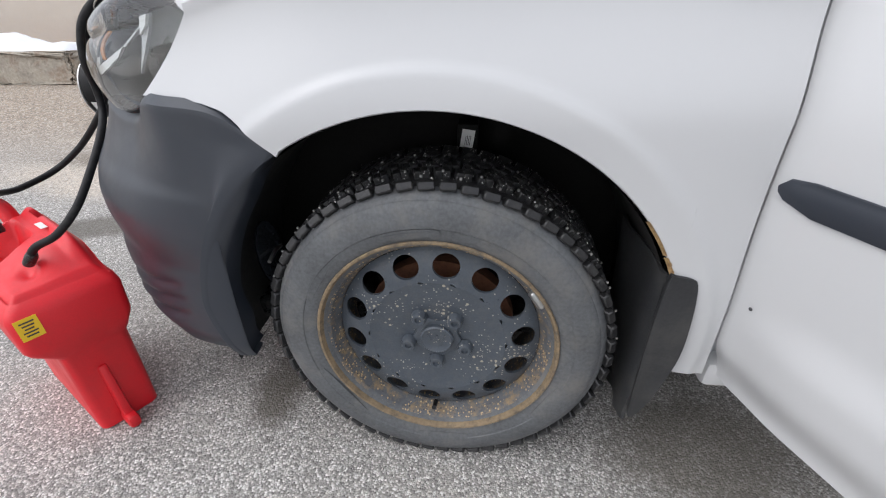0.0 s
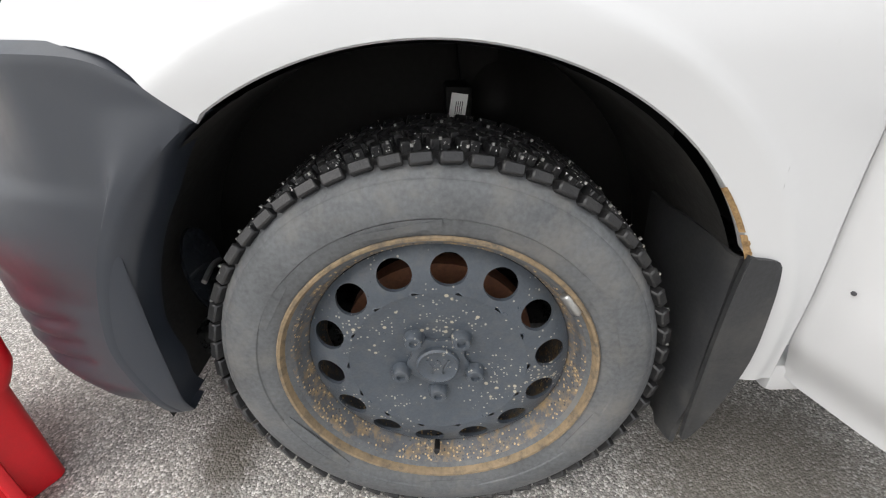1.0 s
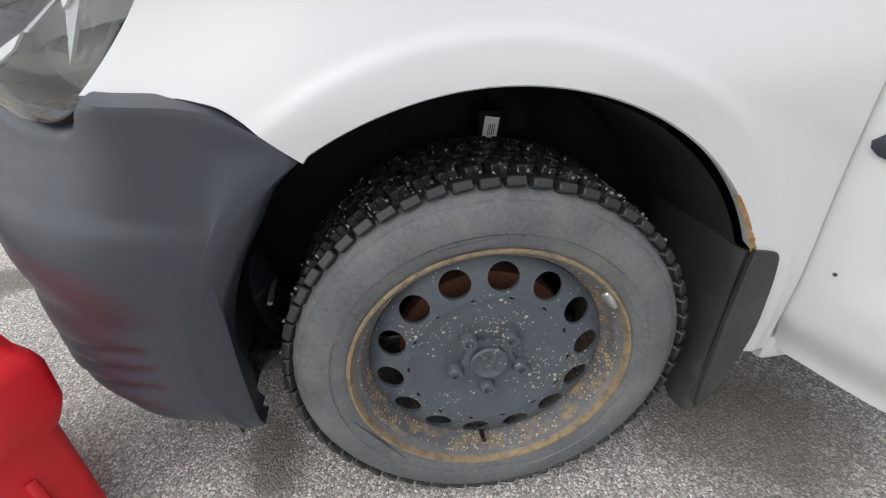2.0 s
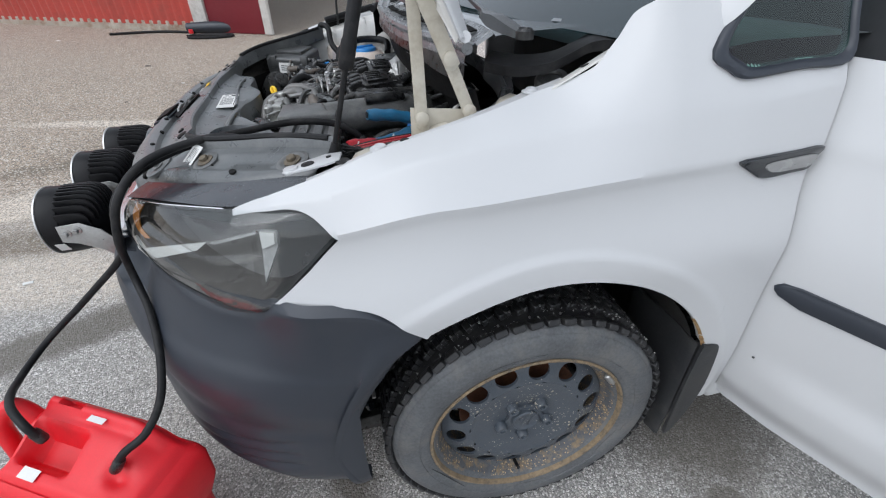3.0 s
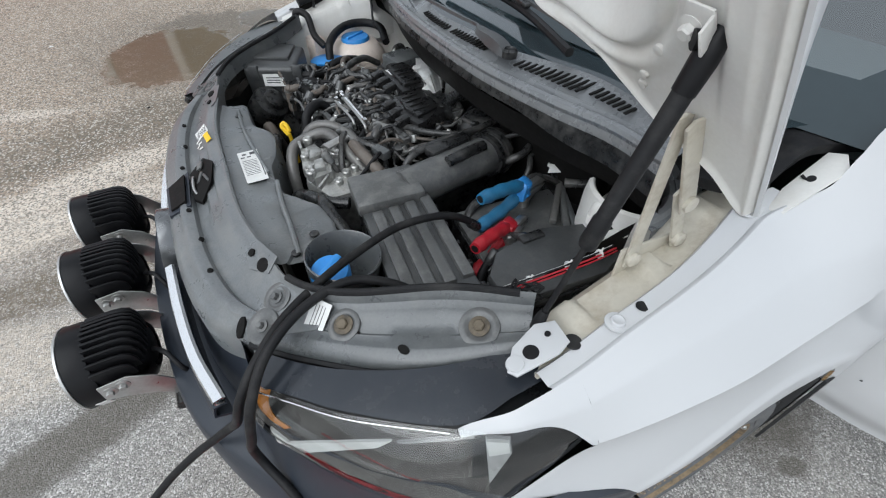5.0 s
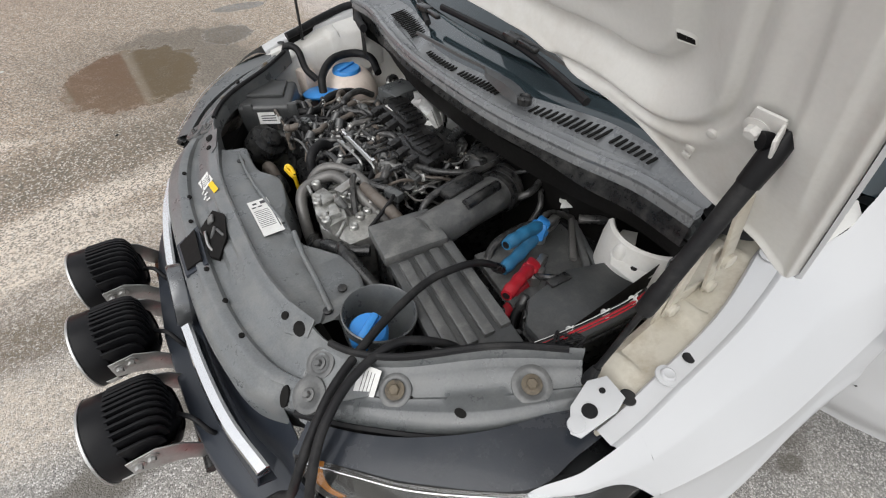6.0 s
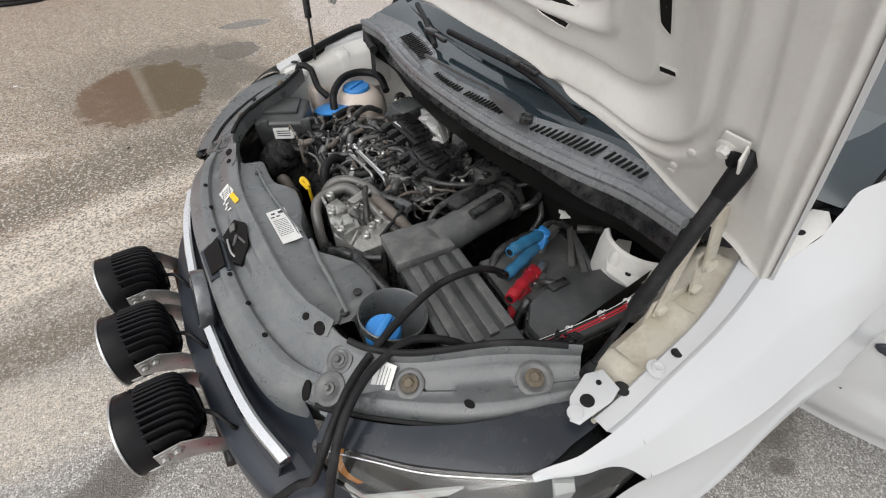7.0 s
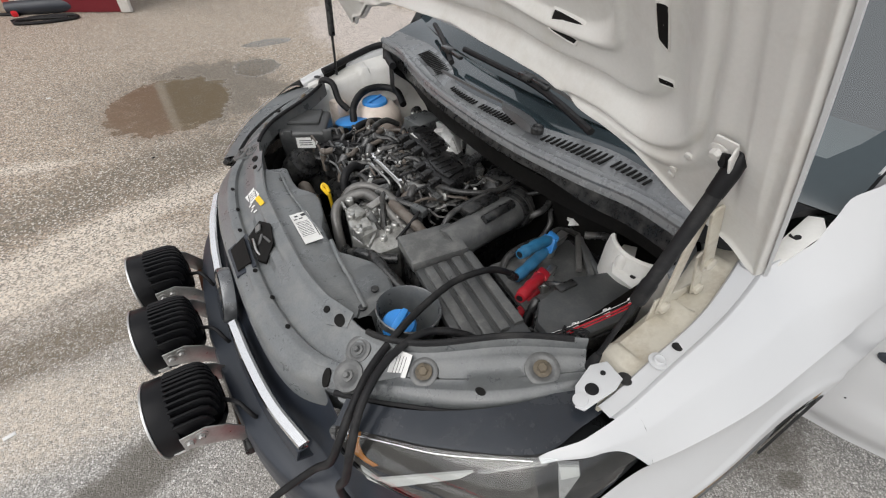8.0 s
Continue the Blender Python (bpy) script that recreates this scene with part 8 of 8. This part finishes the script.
lathe(bm, [(0.030, -0.06), (0.030, 0.0), (0.026, 0.006), (0.018, 0.006), (0.016, 0.002), (0, 0.003)], 28, axes((0.050, 0.215, 0.995), (-0.2, -0.3, 1)))
part("suspension_cap", bm, DUSTY, van, "grey round suspension cap")
bm = bmesh.new()
m = axes((0.055, 0.150, 1.018), (-0.45, 0.30, 0.84), (1, 0, 0.6))
prism(bm, [(-0.045, -0.012), (0.05, -0.022), (0.075, 0.0), (0.07, 0.022), (-0.01, 0.020), (-0.05, 0.008)], 0.003, m, 0.001)
ob = part("wing_bracket", bm, INNER, van, "white wing bracket with a slotted hole")
bm = bmesh.new()
lathe(bm, [(0.006, 0.0028), (0.0055, 0.0042), (0, 0.0042)], 14, m @ Matrix.Translation((0.02, 0.004, 0)))
part("hole", bm, RUBBER, ob)
bm = bmesh.new()
box(bm, (0.110, 0.292, 1.0735), (0.008, 0.072, 0.001), (0, -30, 34), bevel=0)
part("number_strip", bm, PALE, van, "pale strip behind the windscreen")


# ---------------------------------------------------------------- auxiliary lamps
def aux_lamp(c):
    g = thing("auxiliary_lamp", c, "round black finned LED auxiliary lamp with steel bracket before the grille", "lamp", "auxiliary lamps")
    M = Matrix.Translation(c) @ axes((0, 0, 0), (-1, 0.0, 0.0), (0, 0, 1))
    bm = bmesh.new()
    lathe(bm, [(0.0, -0.098), (0.035, -0.096), (0.056, -0.080), (0.064, -0.05), (0.067, -0.018), (0.081, -0.013), (0.0845, 0.0), (0.0845, 0.026), (0.079, 0.030)], 48, M)
    part("housing", bm, LAMPBLACK, g)
    bm = bmesh.new()
    lathe(bm, [(0.0840, 0.027), (0.0858, 0.0278), (0.0862, 0.030), (0.0855, 0.032), (0.080, 0.033), (0.078, 0.029)], 56, M)
    part("bezel", bm, STEEL, g, "thin bright bezel ring")
    bm = bmesh.new()
    lathe(bm, [(0.079, 0.029), (0.05, 0.030), (0.0, 0.031)], 40, M)
    part("glass", bm, LENS, g)
    bm = bmesh.new()
    lathe(bm, [(0.078, 0.022), (0.0, 0.020)], 40, M)
    part("reflector", bm, REFLECT, g)
    for i in range(13):
        yo = -0.072 + 0.012 * i
        top = math.sqrt(0.0858**2 - yo * yo)
        back = 0.100 * max(0.08, 1 - (yo / 0.088) ** 2) ** 0.22
        outl = [(top * 0.25, -back), (top * 0.62, -back), (top * 0.86, -back * 0.93), (top * 0.97, -back * 0.80), (top, -back * 0.62), (top, -0.010), (top * 0.25, -0.010)]
        bm = bmesh.new()
        prism(bm, outl, 0.0052, M @ Matrix.Rotation(radians(90), 4, "X") @ Matrix.Translation((0, 0, -0.0026 - yo)), 0.0008)
        part("fin", bm, LAMPBLACK, g)
    bm = bmesh.new()
    m = M @ Matrix.Rotation(radians(180), 4, "Z")
    rows = []
    for j in range(17):
        t = radians(-86 + 172 * j / 16)
        rows.append([m @ V((r * math.cos(t), r * math.sin(t), h)) for r, h in ((0.05, -0.097), (0.068, -0.085), (0.080, -0.05), (0.0838, -0.013))])
    sheet(bm, rows)
    part("belly", bm, LAMPBLACK, g)
    for s in (-1, 1):
        bm = bmesh.new()
        m = Matrix.Translation(c) @ Matrix.Translation((0, s * 0.086, 0)) @ Matrix.Rotation(radians(90), 4, "X")
        prism(bm, [(0.012, 0.024), (0.062, 0.028), (0.10, 0.004), (0.136, -0.046), (0.138, -0.075), (0.108, -0.078), (0.088, -0.052), (0.042, -0.026), (0.010, -0.018)], 0.003, m, 0.0006)
        part("bracket_arm", bm, STEEL, g, "stainless bracket arm with rust at its foot")
        bm = bmesh.new()
        for dx, dz in ((0.026, 0.004), (0.050, 0.010)):
            hexbolt(bm, V(c) + V((dx, s * 0.089, dz)), (0, s, 0), 0.007, 0.008)
        part("bolt", bm, STEEL, g)
    bm = bmesh.new()
    box(bm, V(c) + V((0.123, 0, -0.077)), (0.034, 0.176, 0.004), bevel=0.001)
    part("bracket_base", bm, RUST, g, "rusty bracket base")
    bm = bmesh.new()
    tube(bm, [V(c) + V((0.10, -0.02, 0.0)), V(c) + V((0.13, -0.06, 0.02)), V(c) + V((0.15, -0.09, -0.01)), V(c) + V((0.16, -0.06, -0.06)), V(c) + V((0.18, -0.03, -0.06))], 0.005)
    part("cable", bm, RUBBER, g)
    bm = bmesh.new()
    m = M @ Matrix.Rotation(radians(-118), 4, "Z")
    box(bm, (0.084, 0, 0.004), (0.0015, 0.028, 0.022), bevel=0, m=m)
    part("sticker", bm, PAPER, g, "pale sticker on the rim")
    return g


lamp = aux_lamp((-1.010, 0.667, 0.622))
for y in (0.905, 1.135):
    copy_thing(lamp, Matrix.Translation((-1.022, y, 0.622 if y < 1 else 0.618)))
bar = thing("lamp_bar", (-0.89, 0.9, 0.54), "black steel bar carrying the auxiliary lamps", "lamp bar")
bm = bmesh.new()
tube(bm, [(-0.895, 0.55, 0.535), (-0.905, 0.9, 0.535), (-0.895, 1.25, 0.535)], 0.012)
part("tube", bm, PLASTIC, bar)
for y in (0.62, 1.15):
    bm = bmesh.new()
    box(bm, (-0.86, y, 0.535), (0.08, 0.03, 0.006), bevel=0.001)
    part("stay", bm, RUST, bar)


# ---------------------------------------------------------------- jump starter pack and its cables
def booster():
    g = thing("jump_starter", (-0.86, 0.15, 0.0), "red plastic jump starter pack with handle, standing on the asphalt", "jump starter")
    d = V((-0.868, 0.497, 0)).normalized()
    w = V((0.497, 0.868, 0)).normalized()
    o = V((-0.724, 0.046, gz(0.046)))
    M = Matrix(((d.x, w.x, 0, o.x), (d.y, w.y, 0, o.y), (0, 0, 1, o.z), (0, 0, 0, 1)))
    bm = bmesh.new()
    rows = []
    for z, x0, x1, w0, w1 in ((0.0, 0.004, 0.305, -0.056, 0.056), (0.004, 0.0, 0.31, -0.060, 0.060), (0.10, -0.002, 0.312, -0.062, 0.061), (0.222, -0.003, 0.315, -0.064, 0.062), (0.232, -0.010, 0.322, -0.070, 0.066), (0.262, -0.018, 0.328, -0.098, 0.078), (0.275, -0.020, 0.330, -0.104, 0.082), (0.345, -0.022, 0.332, -0.104, 0.084), (0.362, -0.014, 0.326, -0.098, 0.080), (0.372, 0.0, 0.315, -0.086, 0.070)):
        k = 0.018
        ring = []
        for cx, cy, a0 in ((x1 - k, w1 - k, 0), (x0 + k, w1 - k, 90), (x0 + k, w0 + k, 180), (x1 - k, w0 + k, 270)):
            for j in range(5):
                a = radians(a0 + 22.5 * j)
                ring.append(M @ V((cx + k * math.cos(a), cy + k * math.sin(a), z)))
        rows.append(ring)
    vv = sheet(bm, rows, closed=True)
    bm.faces.new(vv[0])
    part("case", bm, RED, g)
    # moulded top with a scooped grip and a ridge along its back
    bm = bmesh.new()
    rows = []
    for i in range(61):
        u = -0.004 + 0.322 * i / 60
        row = []
        for j in range(41):
            v = -0.090 + 0.164 * j / 40
            e = min(u + 0.004, 0.318 - u, v + 0.090, 0.074 - v)
            z = 0.366 + 0.018 * smooth(0.0, 0.02, e) + 0.040 * smooth(-0.075, 0.025, v) * smooth(0.0, 0.10, u) + 0.014 * smooth(0.030, 0.050, v) * smooth(0.0, 0.02, e) * smooth(0.02, 0.07, u)
            z -= 0.052 * smooth(0.160, 0.185, u) * smooth(0.300, 0.275, u) * smooth(-0.060, -0.030, v) * smooth(0.020, 0.004, v)
            z -= 0.020 * smooth(0.215, 0.225, u) * smooth(0.275, 0.262, u) * smooth(0.046, 0.050, v) * smooth(0.066, 0.060, v)
            z -= 0.018 * math.exp(-(((u - 0.072) / 0.022) ** 2 + ((v + 0.028) / 0.016) ** 2))
            row.append(M @ V((u, v, z)))
        rows.append(row)
    sheet(bm, rows)
    part("lid", bm, RED, g, "moulded red top with scooped grip")
    bm = bmesh.new()
    box(bm, (-0.006, -0.01, 0.075), (0.030, 0.018, 0.19), (0, 8, 0), bevel=0.006, m=M)
    box(bm, (-0.022, -0.01, 0.018), (0.048, 0.024, 0.034), bevel=0.008, m=M)
    part("foot", bm, RED, g)
    bm = bmesh.new()
    tube(bm, [M @ V(p) for p in ((0.30, 0.02, 0.36), (0.325, 0.02, 0.42), (0.35, 0.01, 0.445), (0.375, -0.01, 0.40), (0.37, -0.02, 0.32))], [0.018, 0.017, 0.016, 0.016, 0.018], seg=14)
    part("handle", bm, RED, g, "moulded red handle")
    bm = bmesh.new()
    box(bm, (-0.0225, -0.078, 0.330), (0.001, 0.034, 0.045), bevel=0, m=M)
    lb = part("label", bm, YELLOW, g, "yellow warning label")
    bm = bmesh.new()
    for k in range(5):
        box(bm, (-0.0232, -0.078, 0.344 - 0.007 * k), (0.0006, 0.022 - 0.004 * (k % 3), 0.003), bevel=0, m=M)
    part("print", bm, INK, lb)
    bm = bmesh.new()
    box(bm, (0.166, 0.036, 0.4365), (0.038, 0.012, 0.001), bevel=0, m=M)
    part("label", bm, PAPER, g, "white label")
    bm = bmesh.new()
    box(bm, (0.236, -0.066, 0.3885), (0.040, 0.020, 0.001), (14, 0, 0), bevel=0, m=M)
    part("label", bm, PAPER, g, "white label")
    bm = bmesh.new()
    tube(bm, [M @ V(p) for p in ((0.255, -0.128, 0.30), (0.225, -0.135, 0.33), (0.19, -0.130, 0.30), (0.225, -0.120, 0.27))], 0.007)
    part("clamp_hook", bm, RUBBER, g, "black cable loop hung on the front")


booster()


def cable(name, pts, r, mtl, label):
    bm = bmesh.new()
    tube(bm, pts, r, n=10, seg=12)
    ob = part(name, bm, mtl, None)
    tagged(ob, label, "cable", "jump leads")
    for a, b in ((pts[0], pts[1]), (pts[-1], pts[-2])):
        bm = bmesh.new()
        d = (V(b) - V(a)).normalized()
        tube(bm, [V(a), V(a) + d * 0.004, V(a) + d * 0.024, V(a) + d * 0.030], [r + 0.001, r + 0.003, r + 0.003, r + 0.001], raw=True, seg=12)
        part("end_sleeve", bm, PLASTIC, ob)
    return ob


cable("jump_lead", [(-0.250, 0.484, 0.808), (-0.285, 0.489, 0.842), (-0.335, 0.492, 0.866), (-0.415, 0.490, 0.874), (-0.50, 0.465, 0.872), (-0.565, 0.435, 0.872), (-0.64, 0.395, 0.862), (-0.695, 0.352, 0.842), (-0.730, 0.330, 0.805), (-0.752, 0.338, 0.745), (-0.778, 0.372, 0.680), (-0.815, 0.390, 0.635), (-0.870, 0.405, 0.585), (-0.945, 0.410, 0.520), (-1.01, 0.385, 0.470), (-1.03, 0.30, 0.455), (-1.0, 0.21, 0.475), (-0.955, 0.155, 0.460), (-0.94, 0.15, 0.42)], 0.0074, RUBBER, "thick black jump lead draped over the headlamp")
cable("jump_lead", [(-0.268, 0.392, 0.835), (-0.30, 0.385, 0.80), (-0.33, 0.36, 0.775), (-0.40, 0.345, 0.80), (-0.46, 0.37, 0.865), (-0.53, 0.400, 0.885), (-0.61, 0.385, 0.880), (-0.675, 0.345, 0.862), (-0.716, 0.308, 0.815), (-0.738, 0.300, 0.745), (-0.752, 0.318, 0.685), (-0.748, 0.308, 0.640), (-0.722, 0.252, 0.605), (-0.702, 0.180, 0.560), (-0.705, 0.120, 0.505), (-0.735, 0.085, 0.462), (-0.775, 0.068, 0.440), (-0.80, 0.062, 0.405)], 0.0074, RUBBER, "thick black jump lead hanging down to the starter pack")


def clamp(a, b, mtl, label, colour):
    """A jump clamp: two ribbed grips, jaws and spring. a: its rear end, b: its jaws."""
    a, b = V(a), V(b)
    g = thing("jump_clamp", a.lerp(b, 0.5), label, "jump clamp", "jump clamps")
    d = (b - a).normalized()
    side = d.cross(V((0, 0, 1))).normalized()
    up = side.cross(d)
    L = (b - a).length
    for s, nm in ((1, "upper_grip"), (-1, "lower_grip")):
        bm = bmesh.new()
        pts = [a + up * (s * 0.036), a + d * L * 0.5 + up * (s * 0.026), b + up * (s * 0.006)]
        tube(bm, pts, [0.011, 0.0145, 0.012, 0.0145, 0.012, 0.0145, 0.011, 0.009], seg=14, n=10)
        part(nm, bm, mtl, g)
    bm = bmesh.new()
    tube(bm, [a + up * 0.036 - d * 0.001, a + up * 0.036 - d * 0.002], 0.0075, raw=True)
    part("bore", bm, RUBBER, g)
    bm = bmesh.new()
    for s in (1, -1):
        m = axes(b, side, d)
        prism(bm, [(-0.02, 0.004 * s), (0.0, 0.014 * s), (0.03, 0.016 * s), (0.046, 0.004 * s), (0.03, 0.004 * s)][:: s], 0.014, m, 0.001)
    part("jaws", bm, STEEL, g)
    bm = bmesh.new()
    for s in (1, -1):
        box(bm, b - d * 0.006 + up * (0.010 * s), (0.030, 0.030, 0.020), (20 * s, 15, 30), bevel=0.005)
    box(bm, b - d * 0.02, (0.020, 0.034, 0.040), (0, 20, 30), bevel=0.005)
    part("jaw_cover", bm, BLUE if colour == "blue" else mtl, g, "bright blue jaw cover" if colour == "blue" else "red jaw cover")
    return g


clamp((-0.250, 0.485, 0.842), (-0.118, 0.518, 0.838), TEAL, "blue gripped jump clamp biting on a terminal in the engine bay", "blue")
clamp((-0.303, 0.410, 0.803), (-0.188, 0.462, 0.800), REDGRIP, "red gripped jump clamp in the engine bay", "red")


# ---------------------------------------------------------------- odds and ends in the yard
def rubble():
    g = thing("concrete_block", (-4.7, 3.80, gz(3.8)), "old concrete block with brown stains and snow on top", "concrete block")
    rnd2 = random.Random(3)
    bm = bmesh.new()
    box(bm, (-4.72, 3.80, gz(3.8) + 0.13), (1.62, 0.55, 0.30), (0, 0, 5), bevel=0.03, seg=3)
    bmesh.ops.subdivide_edges(bm, edges=bm.edges[:], cuts=4, use_grid_fill=True)
    for v in bm.verts:
        v.co += V((rnd2.uniform(-1, 1), rnd2.uniform(-1, 1), rnd2.uniform(-1, 1))) * 0.026
    part("block", bm, CONCRETE, g)
    s2 = thing("snow_patch", (-4.7, 3.80, gz(3.8) + 0.28), "grainy old snow lying on a concrete block", "snow")
    bm = bmesh.new()
    rows = []
    for i in range(25):
        rows.append([])
        for j in range(13):
            u, v = -1 + i / 12, -1 + j / 6
            h = (max(0.0, 1 - abs(u) ** 3) * max(0.0, 1 - v * v)) ** 0.5 * (0.11 + 0.05 * math.sin(u * 7 + 1) + rnd2.uniform(-0.02, 0.02))
            rows[-1].append(pose(-4.68, 3.80, gz(3.8) + 0.268, 0, 0, 5) @ V((u * 0.74, v * 0.26, h)))
    sheet(bm, rows)
    part("snow", bm, SNOW, s2)


rubble()


def mat_heap():
    g = thing("rolled_mat", (-1.85, 7.45, gz(7.45)), "dark green rolled mat lying by the building", "mat")
    bm = bmesh.new()
    tube(bm, [(-2.30, 7.62, gz(7.6) + 0.07), (-1.9, 7.52, gz(7.5) + 0.08), (-1.40, 7.44, gz(7.4) + 0.07)], [0.07, 0.085, 0.07], seg=14)
    part("roll", bm, BUMPER, g)
    for pts, r, lb in (([(-3.4, 7.66, 0), (-3.0, 7.72, 0), (-2.6, 7.70, 0), (-2.2, 7.50, 0)], 0.018, "black hose lying along the wall"),
                       ([(-2.25, 7.20, 0), (-1.95, 7.28, 0), (-1.65, 7.20, 0), (-1.62, 7.06, 0), (-1.9, 7.0, 0), (-2.2, 7.08, 0), (-2.1, 7.22, 0), (-1.7, 7.12, 0)], 0.018, "black hose coiled on the asphalt")):
        bm = bmesh.new()
        tube(bm, [(x, y, gz(y) + 0.02) for x, y, _ in pts], r, seg=8)
        tagged(part("garden_hose", bm, RUBBER, None), lb, "hose")
    bm = bmesh.new()
    box(bm, (-2.22, 7.40, gz(7.4) + 0.05), (0.06, 0.05, 0.06), (0, 0, 20), bevel=0.012)
    tagged(part("hose_end", bm, RED, None), "small red hose coupling on the ground", "hose coupling")


mat_heap()
for x, y, s2, mt, lb, a in ((-1.68, 1.325, 0.035, PAPER, "white paper scrap on the asphalt", 20), (-1.10, 3.13, 0.022, RUBBER, "small black scrap on the asphalt", 50), (-2.295, 5.43, 0.06, RUBBER, "dark twig on the asphalt", 10), (-2.10, 4.0, 0.03, RUBBER, "small dark scrap on the asphalt", 70), (-3.98, 7.41, 0.05, PAPER, "white paper scrap on the asphalt", 0), (-1.75, 4.55, 0.03, PAPER, "white chip on the asphalt", 30)):
    bm = bmesh.new()
    box(bm, (x, y, gz(y) + 0.003), (s2, s2 * 0.45, 0.005), (4, 6, a), bevel=0.001)
    tagged(part("scrap", bm, mt, None), lb, "scrap")
